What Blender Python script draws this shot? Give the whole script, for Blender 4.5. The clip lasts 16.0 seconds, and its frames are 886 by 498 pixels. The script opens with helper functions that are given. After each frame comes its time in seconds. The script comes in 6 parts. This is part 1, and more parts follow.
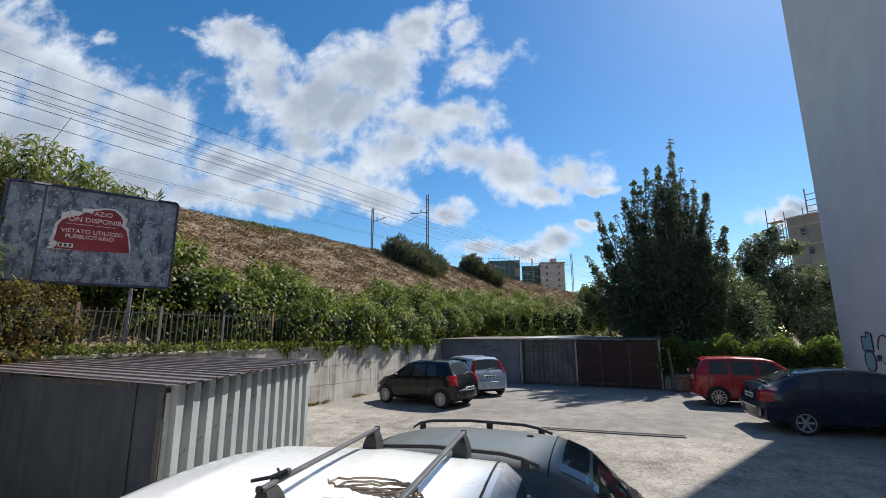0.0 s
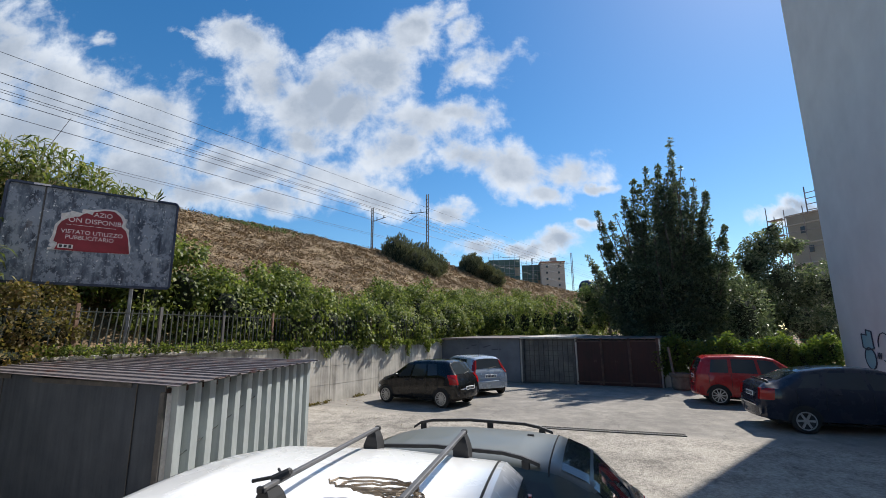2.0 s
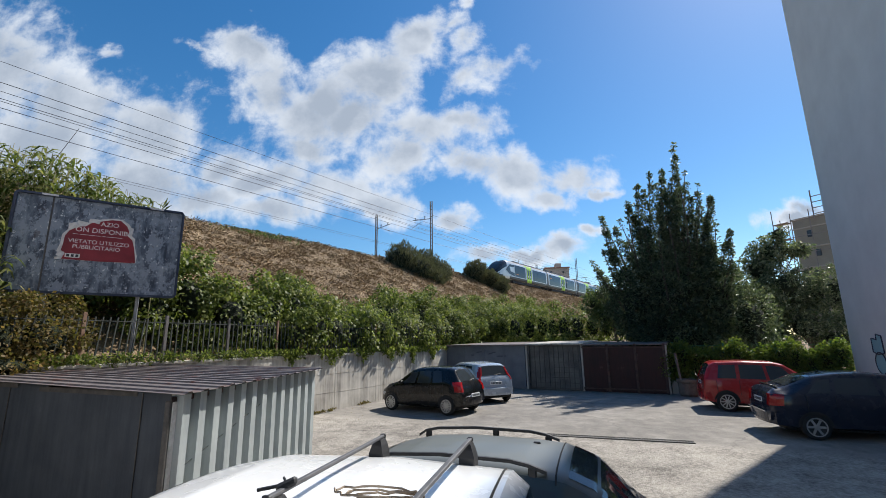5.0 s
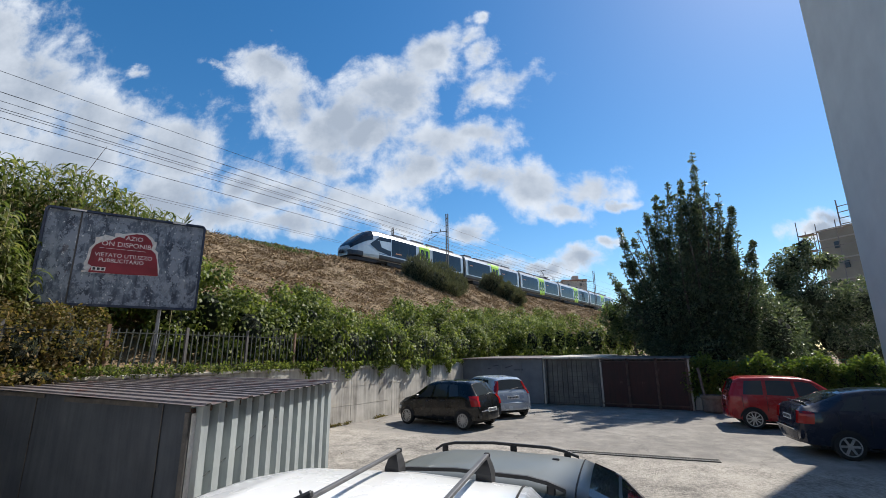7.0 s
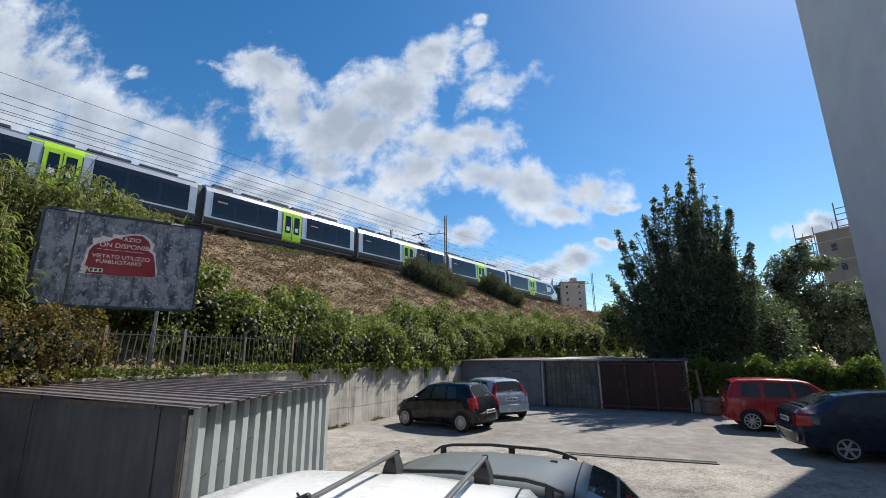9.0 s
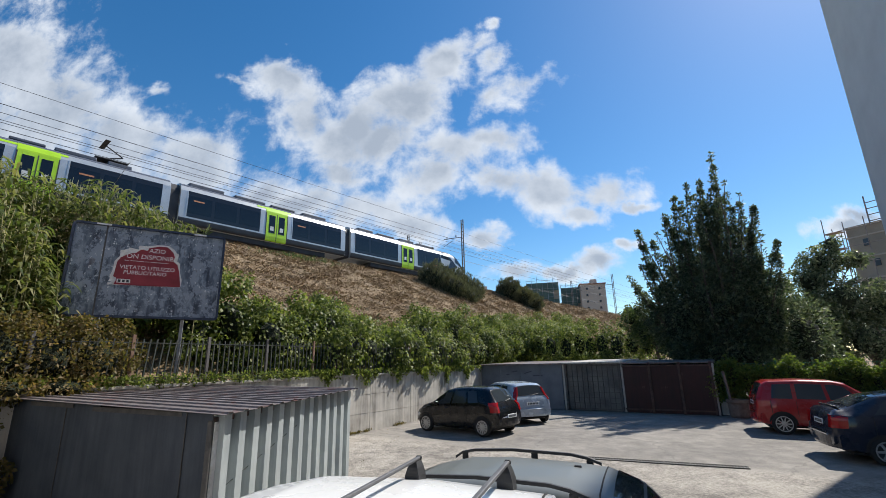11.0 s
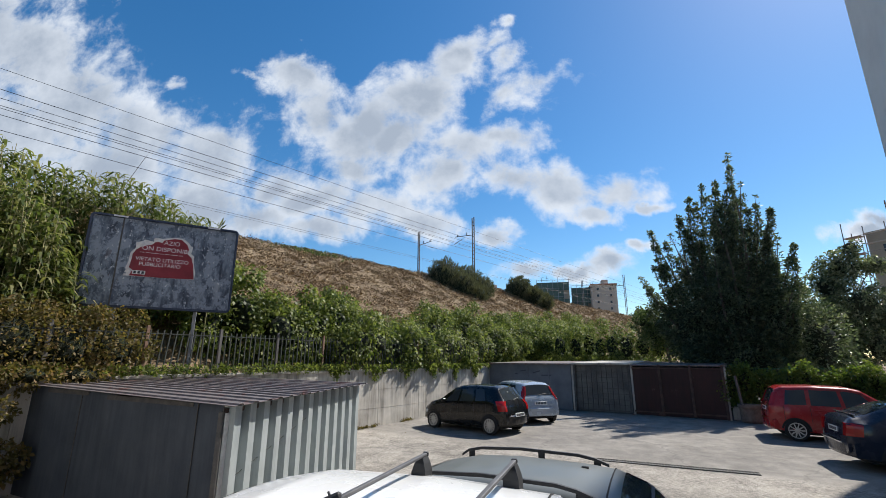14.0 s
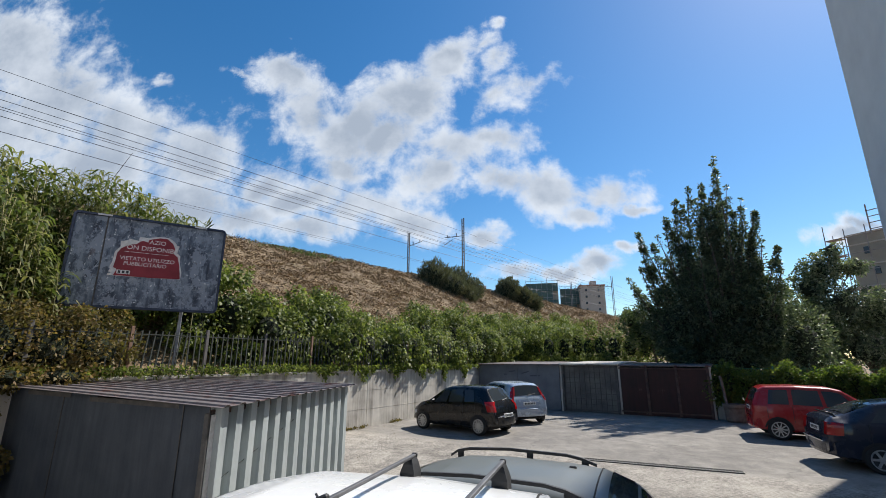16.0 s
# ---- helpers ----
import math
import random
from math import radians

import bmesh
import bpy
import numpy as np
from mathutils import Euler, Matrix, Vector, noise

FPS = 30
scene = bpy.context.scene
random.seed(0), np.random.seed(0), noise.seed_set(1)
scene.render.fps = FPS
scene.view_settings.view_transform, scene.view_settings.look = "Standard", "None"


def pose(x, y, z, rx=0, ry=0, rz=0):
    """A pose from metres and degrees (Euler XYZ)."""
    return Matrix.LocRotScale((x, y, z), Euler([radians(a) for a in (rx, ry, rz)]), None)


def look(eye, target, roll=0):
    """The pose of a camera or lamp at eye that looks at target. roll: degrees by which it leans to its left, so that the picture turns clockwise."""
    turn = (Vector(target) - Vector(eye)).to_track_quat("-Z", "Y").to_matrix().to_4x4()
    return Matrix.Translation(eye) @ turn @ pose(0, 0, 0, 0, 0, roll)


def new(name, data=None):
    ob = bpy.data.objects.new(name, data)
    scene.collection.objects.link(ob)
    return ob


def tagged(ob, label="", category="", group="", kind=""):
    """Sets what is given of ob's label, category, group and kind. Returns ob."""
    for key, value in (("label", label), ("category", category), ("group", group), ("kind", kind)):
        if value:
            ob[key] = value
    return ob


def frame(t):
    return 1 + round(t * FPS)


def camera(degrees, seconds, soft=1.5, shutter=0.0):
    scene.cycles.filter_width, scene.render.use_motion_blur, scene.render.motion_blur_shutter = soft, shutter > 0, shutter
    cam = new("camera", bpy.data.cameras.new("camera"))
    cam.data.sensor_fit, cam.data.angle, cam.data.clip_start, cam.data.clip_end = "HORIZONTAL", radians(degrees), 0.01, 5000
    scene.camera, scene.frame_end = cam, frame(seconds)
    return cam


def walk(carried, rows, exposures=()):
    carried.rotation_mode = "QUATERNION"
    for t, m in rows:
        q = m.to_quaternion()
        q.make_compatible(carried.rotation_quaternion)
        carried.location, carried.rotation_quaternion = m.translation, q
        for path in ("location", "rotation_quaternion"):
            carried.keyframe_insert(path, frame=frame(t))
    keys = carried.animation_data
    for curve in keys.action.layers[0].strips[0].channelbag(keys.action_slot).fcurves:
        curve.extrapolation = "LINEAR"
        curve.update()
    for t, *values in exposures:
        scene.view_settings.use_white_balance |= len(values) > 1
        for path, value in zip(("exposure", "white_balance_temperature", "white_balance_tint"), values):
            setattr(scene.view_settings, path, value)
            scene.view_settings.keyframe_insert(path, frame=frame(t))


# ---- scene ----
cam = camera(90.5, 16.0, soft=0.7)

# seconds, x, y, z, yaw, pitch, roll
PATH = [
    (0.0, 0, 0, 2.3, 0.00, 11.10, 0.27),
    (0.5, 0, 0, 2.3, -0.64, 11.22, 0.14),
    (1.0, 0, 0, 2.3, -0.60, 10.77, -0.00),
    (1.5, 0, 0, 2.3, -0.36, 10.90, 0.14),
    (2.0, 0, 0, 2.3, 0.04, 11.04, 0.50),
    (2.5, 0, 0, 2.3, -0.12, 11.01, 0.54),
    (3.0, 0, 0, 2.3, -0.10, 11.05, 0.61),
    (5.5, 0, 0, 2.3, 1.21, 12.37, 0.88),
    (6.0, 0, 0, 2.3, 2.10, 12.87, 0.78),
    (6.5, 0, 0, 2.3, 2.80, 13.21, 0.58),
    (7.0, 0, 0, 2.3, 2.70, 13.57, 0.53),
    (7.5, 0, 0, 2.3, 2.23, 13.57, 0.15),
    (8.0, 0, 0, 2.3, 2.29, 13.53, 0.31),
    (8.5, 0, 0, 2.3, 2.51, 13.75, 0.49),
    (9.0, 0, 0, 2.3, 2.48, 13.79, 0.48),
    (11.5, 0, 0, 2.3, 6.07, 14.51, 1.08),
    (12.0, 0, 0, 2.3, 7.07, 14.52, 0.79),
    (12.5, 0, 0, 2.3, 7.44, 14.41, 0.71),
    (13.0, 0, 0, 2.3, 7.02, 14.29, 0.40),
    (13.5, 0, 0, 2.3, 6.27, 14.09, -0.00),
    (14.0, 0, 0, 2.3, 6.05, 14.07, -0.16),
    (14.5, 0, 0, 2.3, 5.63, 14.05, -0.04),
    (15.0, 0, 0, 2.3, 5.41, 14.01, -0.16),
    (15.5, 0, 0, 2.3, 5.15, 14.02, -0.14),
    (16.0, 0, 0, 2.3, 4.69, 14.16, -0.09),
]
walk(cam, [(t, pose(x, y, z, 90 + p, r, w)) for t, x, y, z, w, p, r in PATH])

# ---- light ----
SUN_AZ, SUN_EL = 48.6, 47.0      # degrees clockwise from +y, degrees above the horizon
sun = new("sun", bpy.data.lights.new("sun", "SUN"))
sun.data.energy, sun.data.angle, sun.data.color = 4.2, radians(0.53), (1.0, 0.95, 0.87)
SUN_DIR = Vector((math.sin(radians(SUN_AZ)) * math.cos(radians(SUN_EL)), math.cos(radians(SUN_AZ)) * math.cos(radians(SUN_EL)), math.sin(radians(SUN_EL))))
sun.matrix_world = look(SUN_DIR * 60, (0, 0, 0))


class Nodes:
    """Short hand for a node tree."""

    def __init__(self, tree):
        self.tree = tree
        tree.nodes.clear()

    def add(self, kind, ins=None, **props):
        n = self.tree.nodes.new("ShaderNode" + kind)
        for k, v in props.items():
            setattr(n, k, v)
        for k, v in (ins or {}).items():
            if isinstance(v, bpy.types.NodeSocket):
                self.tree.links.new(v, n.inputs[k])
            else:
                n.inputs[k].default_value = v
        return n

    def math(self, op, a, b=0.0, c=0.0, clamp=False):
        return self.add("Math", {0: a, 1: b, 2: c}, operation=op, use_clamp=clamp).outputs[0]

    def ramp(self, fac, stops):
        n = self.add("ValToRGB", {0: fac})
        el = n.color_ramp.elements
        while len(el) < len(stops):
            el.new(0.5)
        for e, (p, c) in zip(el, stops):
            e.position, e.color = p, (*c, 1) if len(c) == 3 else c
        return n.outputs[0]

    def mix(self, fac, a, b, kind="MIX"):
        n = self.add("Mix", data_type="RGBA", blend_type=kind)
        for k, v in ((0, fac), (6, a), (7, b)):
            if isinstance(v, bpy.types.NodeSocket):
                self.tree.links.new(v, n.inputs[k])
            else:
                n.inputs[k].default_value = (*v, 1) if isinstance(v, tuple) and len(v) == 3 else v
        return n.outputs[2]

    def noise(self, vec, scale, detail=4.0, rough=0.55, dist=0.0):
        return self.add("TexNoise", {"Vector": vec, "Scale": scale, "Detail": detail, "Roughness": rough, "Distortion": dist}).outputs[0]


def make_sky():
    """Blue sky with broken fair-weather clouds; u and v are the slopes right of and above +y."""
    w = bpy.data.worlds.new("sky")
    scene.world = w
    w.use_nodes = True
    n = Nodes(w.node_tree)
    co = n.add("TexCoord").outputs["Generated"]
    xyz = n.add("SeparateXYZ", {0: co})
    x, y, z = xyz.outputs
    ya = n.math("MAXIMUM", n.math("ABSOLUTE", y), 0.05)
    u, v = n.math("DIVIDE", x, ya), n.math("DIVIDE", z, ya)
    uv = n.add("CombineXYZ", {0: u, 1: v, 2: 0.0}).outputs[0]
    wob = n.add("TexNoise", {"Vector": uv, "Scale": 5.0, "Detail": 8.0, "Roughness": 0.6})
    shift = n.add("VectorMath", {0: wob.outputs[1], 1: (0.5, 0.5, 0.5)}, operation="SUBTRACT").outputs[0]
    warped = n.add("VectorMath", {0: shift, 1: (0.17, 0.15, 0.0), 2: uv}, operation="MULTIPLY_ADD").outputs[0]
    field = None
    for bank, grow, gain in ((LEFT_BANK, 1.15, 1.0), (MAIN_BANK, 1.04, 1.0), (WISPS, 1.1, 0.5), (MIDDLE_BANK, 1.3, 0.85), (EAST_BANK, 1.12, 1.0), (LOW_BANK, 1.35, 0.9)):
        for cu, cv, ru, rv, turn in bank:
            m = n.add("Mapping", {"Vector": warped, "Location": (cu, cv, 0), "Rotation": (0, 0, radians(turn)), "Scale": (ru * grow, rv * grow, 1)}, vector_type="TEXTURE").outputs[0]
            d = n.add("VectorMath", {0: m}, operation="LENGTH").outputs["Value"]
            f = n.math("MULTIPLY", n.math("SUBTRACT", 1.0, d), gain)
            field = f if field is None else n.math("SMOOTH_MAX", field, f, 0.3)
    fine = n.noise(uv, 9.0, 12.0, 0.63, 0.15)
    dens = n.math("ADD", field, n.math("MULTIPLY", n.math("SUBTRACT", fine, 0.5), 2.5))
    cover = n.add("MapRange", {0: dens, 1: -0.22, 2: 0.62, 3: 0.0, 4: 1.0}, interpolation_type="SMOOTHSTEP").outputs[0]
    # plain sky behind the viewer
    cover = n.math("MULTIPLY", cover, n.add("MapRange", {0: y, 1: -0.05, 2: 0.2, 3: 0.0, 4: 1.0}).outputs[0])
    thick = n.add("MapRange", {0: n.math("ADD", field, n.math("MULTIPLY", fine, 0.5)), 1: 0.3, 2: 1.0, 3: 0.0, 4: 1.0}, interpolation_type="SMOOTHSTEP").outputs[0]
    lump = n.noise(uv, 4.2, 8.0, 0.6)
    shade = n.math("MULTIPLY", thick, n.add("MapRange", {0: lump, 1: 0.30, 2: 0.56, 3: 0.3, 4: 1.0}).outputs[0])
    tone = n.mix(shade, (6.9, 7.4, 8.1), (3.4, 3.95, 4.8))
    sky = n.add("TexSky", sky_type="NISHITA", sun_disc=False, sun_elevation=radians(SUN_EL), sun_rotation=radians(SUN_AZ), altitude=60.0, air_density=1.0, dust_density=0.25, ozone_density=2.2).outputs[0]
    sky = n.add("HueSaturation", {"Color": sky, "Hue": 0.498, "Saturation": 1.34, "Value": 1.13}).outputs[0]
    out = n.mix(n.math("MULTIPLY", cover, 0.97), sky, tone)
    bg = n.add("Background", {0: out, 1: 0.078}).outputs[0]
    n.add("OutputWorld", {0: bg})


# cloud lobes: slope right, slope up, half width, half height, turn in degrees
LEFT_BANK = ((-1.695, 0.959, 0.386, 0.291, -4), (-1.355, 0.878, 0.244, 0.145, -15), (-1.185, 0.728, 0.209, 0.146, -22), (-1.356, 0.621, 0.328, 0.206, -3), (-0.934, 0.611, 0.207, 0.103, -17), (-0.744, 0.520, 0.137, 0.105, -12), (-1.040, 0.490, 0.274, 0.136, -2), (-0.739, 0.386, 0.166, 0.078, -2))
MAIN_BANK = ((-0.520, 0.753, 0.104, 0.073, -33), (-0.441, 0.646, 0.101, 0.095, -42), (-0.343, 0.544, 0.132, 0.095, -28), (-0.294, 0.598, 0.102, 0.101, 20), (-0.170, 0.674, 0.141, 0.105, 29), (-0.219, 0.554, 0.130, 0.073, 31), (-0.074, 0.753, 0.089, 0.073, 20), (-0.346, 0.465, 0.087, 0.047, -2))
WISPS = ((0.128, 0.680, 0.079, 0.041, 14), (0.041, 0.647, 0.074, 0.029, 36), (0.015, 0.791, 0.069, 0.024, 37), (0.059, 0.754, 0.049, 0.022, 62), (0.055, 0.873, 0.022, 0.015, 42), (-0.847, 0.772, 0.034, 0.015, -3), (-0.633, 0.760, 0.043, 0.012, -19))
MIDDLE_BANK = ((-0.060, 0.509, 0.106, 0.065, -13), (0.053, 0.543, 0.086, 0.037, -2), (-0.116, 0.442, 0.077, 0.064, 20), (-0.283, 0.366, 0.135, 0.058, -12), (-0.428, 0.392, 0.107, 0.049, 9), (-0.534, 0.426, 0.079, 0.052, 20), (-0.583, 0.337, 0.112, 0.047, -11), (-0.392, 0.303, 0.099, 0.032, -1), (-0.177, 0.320, 0.110, 0.040, -10))
EAST_BANK = ((0.077, 0.428, 0.101, 0.047, -7), (0.176, 0.396, 0.112, 0.061, -11), (0.287, 0.385, 0.104, 0.048, 4), (0.230, 0.324, 0.071, 0.031, -1), (0.374, 0.352, 0.053, 0.017, -10), (0.019, 0.283, 0.060, 0.033, 4))
LOW_BANK = ((0.266, 0.208, 0.048, 0.026, 9), (0.183, 0.183, 0.069, 0.016, -1), (0.094, 0.191, 0.057, 0.018, -1), (0.333, 0.252, 0.024, 0.012, 9), (0.852, 0.295, 0.040, 0.027, 19), (0.812, 0.269, 0.054, 0.018, 10))
make_sky()
scene.view_settings.exposure = 0.65


# ---- materials ----
def material(name, build, bump=0.0, dist=0.01):
    """A node material: build(n, co) gives colour, roughness, metallic and a height (any may be None)."""
    m = bpy.data.materials.new(name)
    m.use_nodes = True
    n = Nodes(m.node_tree)
    co = n.add("TexCoord").outputs["Object"]
    r = build(n, co)
    col, rough, metal, height = r[:4]
    ins = {"Roughness": rough, "Metallic": metal}
    ins["Base Color"] = (*col, 1) if isinstance(col, tuple) else col
    if height is not None:
        ins["Normal"] = n.add("Bump", {"Strength": bump, "Distance": dist, "Height": height}).outputs[0]
    if len(r) > 4:
        ins.update(r[4])
    p = n.add("BsdfPrincipled", ins).outputs[0]
    if len(r) > 5:
        t = n.add("BsdfTranslucent", {"Color": r[5][1]}).outputs[0]
        p = n.add("MixShader", {0: r[5][0], 1: p, 2: t}).outputs[0]
    n.add("OutputMaterial", {0: p})
    return m


def scaled(n, co, sx, sy, sz):
    return n.add("VectorMath", {0: co, 1: (sx, sy, sz)}, operation="MULTIPLY").outputs[0]


def grime(a, b, scale=3.0, rough=0.7, metal=0.0, bump_scale=40.0, spots=None, spot_col=None, spot_scale=6.0):
    """Two tones mixed by broad and fine noise, with spots of a third."""
    def build(n, co):
        broad = n.noise(co, scale, 5.0, 0.6)
        fine = n.noise(co, bump_scale, 4.0, 0.6)
        f = n.math("ADD", n.math("MULTIPLY", broad, 0.75), n.math("MULTIPLY", fine, 0.25))
        col = n.ramp(f, [(0.36, a), (0.64, b)])
        if spots is not None:
            s = n.noise(co, spot_scale, 8.0, 0.65)
            k = n.add("MapRange", {0: s, 1: spots, 2: spots + 0.06, 3: 0.0, 4: 1.0}).outputs[0]
            col = n.mix(k, col, spot_col)
        return col, n.math("ADD", rough - 0.08, n.math("MULTIPLY", fine, 0.16)), metal, fine
    return build


def car_paint(col, flake=0.0, dirt=0.12):
    def build(n, co):
        d = n.noise(co, 2.5, 6.0, 0.6)
        c = n.mix(n.math("MULTIPLY", d, dirt), col, (0.30, 0.28, 0.25))
        return c, n.math("ADD", 0.16, n.math("MULTIPLY", d, 0.22)), flake, None, {"Coat Weight": 0.6, "Coat Roughness": 0.03, "Specular IOR Level": 0.2}
    return build


def plain(col, rough=0.5, metal=0.0):
    def build(n, co):
        f = n.noise(co, 18.0, 4.0)
        c = n.mix(n.math("MULTIPLY", f, 0.3), col, tuple(v * 0.55 for v in col))
        return c, n.math("ADD", rough - 0.06, n.math("MULTIPLY", f, 0.12)), metal, None
    return build


def leafy(a, b, c, rough=0.45, through_=0.45, spec=0.4):
    """Leaves that differ island by island; part of the light passes through them."""
    def build(n, co):
        r = n.add("NewGeometry").outputs["Random Per Island"]
        big = n.noise(co, 0.7, 3.0)
        f = n.math("ADD", n.math("MULTIPLY", r, 0.55), n.math("MULTIPLY", big, 0.45))
        col = n.ramp(f, [(0.15, a), (0.5, b), (0.9, c)])
        dull = {"Specular IOR Level": spec}
        if not through_:
            return col, rough, 0.0, None, dull
        glow = n.mix(0.6, col, (1.35, 1.5, 0.55), "MULTIPLY")
        return col, rough, 0.0, None, dull, (through_, glow)
    return build


def asphalt(n, co):
    """Worn yard: pale gritty patching on the near side of the drain, smoother grey beyond it."""
    broad = n.noise(co, 0.3, 6.0, 0.6)
    mid = n.noise(co, 1.8, 8.0, 0.68, 0.5)
    grit = n.noise(co, 14.0, 6.0, 0.72)
    fine = n.noise(co, 70.0, 3.0, 0.7)
    x = n.add("SeparateXYZ", {0: co}).outputs[0]
    edge = n.math("ADD", x, n.math("MULTIPLY", n.math("SUBTRACT", mid, 0.5), 1.6))
    side = n.add("MapRange", {0: edge, 1: 0.1, 2: 0.8, 3: 1.0, 4: 0.0}).outputs[0]
    f = n.math("ADD", n.math("MULTIPLY", broad, 0.4), n.math("MULTIPLY", mid, 0.6))
    far = n.ramp(f, [(0.36, (0.15, 0.138, 0.127)), (0.5, (0.235, 0.217, 0.195)), (0.62, (0.335, 0.31, 0.275))])
    near = n.ramp(n.math("ADD", n.math("MULTIPLY", f, 0.6), n.math("MULTIPLY", grit, 0.4)), [(0.41, (0.15, 0.134, 0.116)), (0.49, (0.33, 0.30, 0.26)), (0.57, (0.50, 0.455, 0.395))])
    col = n.mix(side, far, near)
    col = n.mix(n.math("MULTIPLY", fine, 0.4), col, (0.12, 0.11, 0.10))
    stain = n.add("MapRange", {0: n.noise(co, 0.9, 7.0, 0.7, 0.8), 1: 0.58, 2: 0.68, 3: 0.0, 4: 0.5}).outputs[0]
    col = n.mix(stain, col, (0.115, 0.105, 0.095))
    bend = n.add("VectorMath", {0: n.add("TexNoise", {"Vector": co, "Scale": 2.4, "Detail": 5.0}).outputs[1], 1: (0.7, 0.7, 0.7)}, operation="MULTIPLY").outputs[0]
    crack = n.add("TexVoronoi", {"Vector": n.add("VectorMath", {0: co, 1: bend}, operation="ADD").outputs[0], "Scale": 0.22}, feature="DISTANCE_TO_EDGE").outputs[0]
    k = n.add("MapRange", {0: crack, 1: 0.003, 2: 0.007, 3: 0.35, 4: 0.0}).outputs[0]
    col = n.mix(k, col, (0.09, 0.082, 0.075))
    h = n.math("ADD", n.math("MULTIPLY", mid, 0.8), n.math("ADD", n.math("MULTIPLY", fine, 0.4), n.math("MULTIPLY", n.math("MULTIPLY", grit, side), 1.6)))
    return col, 0.93, 0.0, h


def concrete(n, co):
    broad = n.noise(co, 0.9, 6.0, 0.6)
    # upright streaks: stains and, for the retaining wall, ivy shadow put into colour
    streak = n.noise(scaled(n, co, 7.0, 7.0, 0.4), 1.0, 6.0, 0.65)
    fine = n.noise(co, 55.0, 4.0, 0.6)
    f = n.math("ADD", n.math("MULTIPLY", broad, 0.5), n.math("MULTIPLY", streak, 0.5))
    col = n.ramp(f, [(0.36, (0.17, 0.155, 0.135)), (0.46, (0.38, 0.355, 0.32)), (0.54, (0.52, 0.49, 0.44)), (0.66, (0.66, 0.625, 0.57))])
    col = n.mix(n.math("MULTIPLY", fine, 0.25), col, (0.2, 0.19, 0.17))
    return col, 0.9, 0.0, n.math("ADD", fine, n.math("MULTIPLY", broad, 2.0))


def zinc(a, b, rust, amount=0.62):
    def build(n, co):
        streak = n.noise(scaled(n, co, 9.0, 9.0, 0.7), 1.0, 6.0, 0.62)
        broad = n.noise(co, 1.7, 5.0, 0.6)
        fine = n.noise(co, 60.0, 3.0)
        col = n.ramp(n.math("ADD", n.math("MULTIPLY", streak, 0.55), n.math("MULTIPLY", broad, 0.45)), [(0.35, a), (0.65, b)])
        k = n.add("MapRange", {0: n.math("ADD", n.math("MULTIPLY", broad, 0.6), n.math("MULTIPLY", streak, 0.4)), 1: amount, 2: amount + 0.1, 3: 0.0, 4: 1.0}).outputs[0]
        col = n.mix(k, col, rust)
        return col, n.math("ADD", 0.45, n.math("MULTIPLY", fine, 0.25)), 0.25, fine
    return build


def soil(n, co):
    broad = n.noise(co, 0.25, 6.0, 0.6)
    mid = n.noise(co, 2.4, 7.0, 0.65)
    fine = n.noise(scaled(n, co, 1.0, 1.0, 1.0), 14.0, 5.0, 0.7, 0.6)
    f = n.math("ADD", n.math("MULTIPLY", broad, 0.25), n.math("ADD", n.math("MULTIPLY", mid, 0.35), n.math("MULTIPLY", fine, 0.4)))
    col = n.ramp(f, [(0.38, (0.10, 0.064, 0.036)), (0.5, (0.20, 0.138, 0.078)), (0.6, (0.36, 0.265, 0.155))])
    return col, 0.95, 0.0, n.math("ADD", n.math("MULTIPLY", fine, 0.6), mid)


def board(n, co):
    """Old billboard sheet: flaking paper layers over bluish bare metal, with runs and scratches."""
    base = n.noise(scaled(n, co, 1.0, 1.0, 0.35), 5.0, 8.0, 0.65)
    run = n.noise(scaled(n, co, 14.0, 14.0, 0.6), 1.0, 5.0, 0.6)
    col = n.ramp(n.math("ADD", n.math("MULTIPLY", base, 0.8), n.math("MULTIPLY", run, 0.2)), [(0.40, (0.035, 0.047, 0.07)), (0.48, (0.09, 0.115, 0.155)), (0.58, (0.20, 0.235, 0.28))])
    layer = n.noise(scaled(n, co, 1.0, 1.0, 0.75), 3.4, 13.0, 0.76)
    k = n.add("MapRange", {0: layer, 1: 0.505, 2: 0.512, 3: 0.0, 4: 0.9}).outputs[0]
    col = n.mix(k, col, (0.25, 0.29, 0.345))
    k = n.add("MapRange", {0: n.noise(co, 2.1, 12.0, 0.78), 1: 0.57, 2: 0.585, 3: 0.0, 4: 0.6}).outputs[0]
    col = n.mix(k, col, (0.30, 0.33, 0.36))
    rust = n.noise(scaled(n, co, 1.0, 1.0, 0.6), 4.5, 9.0, 0.72)
    k = n.add("MapRange", {0: rust, 1: 0.60, 2: 0.64, 3: 0.0, 4: 0.55}).outputs[0]
    col = n.mix(k, col, (0.075, 0.05, 0.05))
    flake = n.noise(scaled(n, co, 1.0, 1.0, 0.6), 15.0, 6.0, 0.7)
    k = n.add("MapRange", {0: flake, 1: 0.615, 2: 0.625, 3: 0.0, 4: 0.9}).outputs[0]
    col = n.mix(k, col, (0.72, 0.74, 0.75))
    return col, n.math("SUBTRACT", 0.72, n.math("MULTIPLY", base, 0.35)), 0.1, n.math("ADD", layer, n.math("MULTIPLY", flake, 0.5))


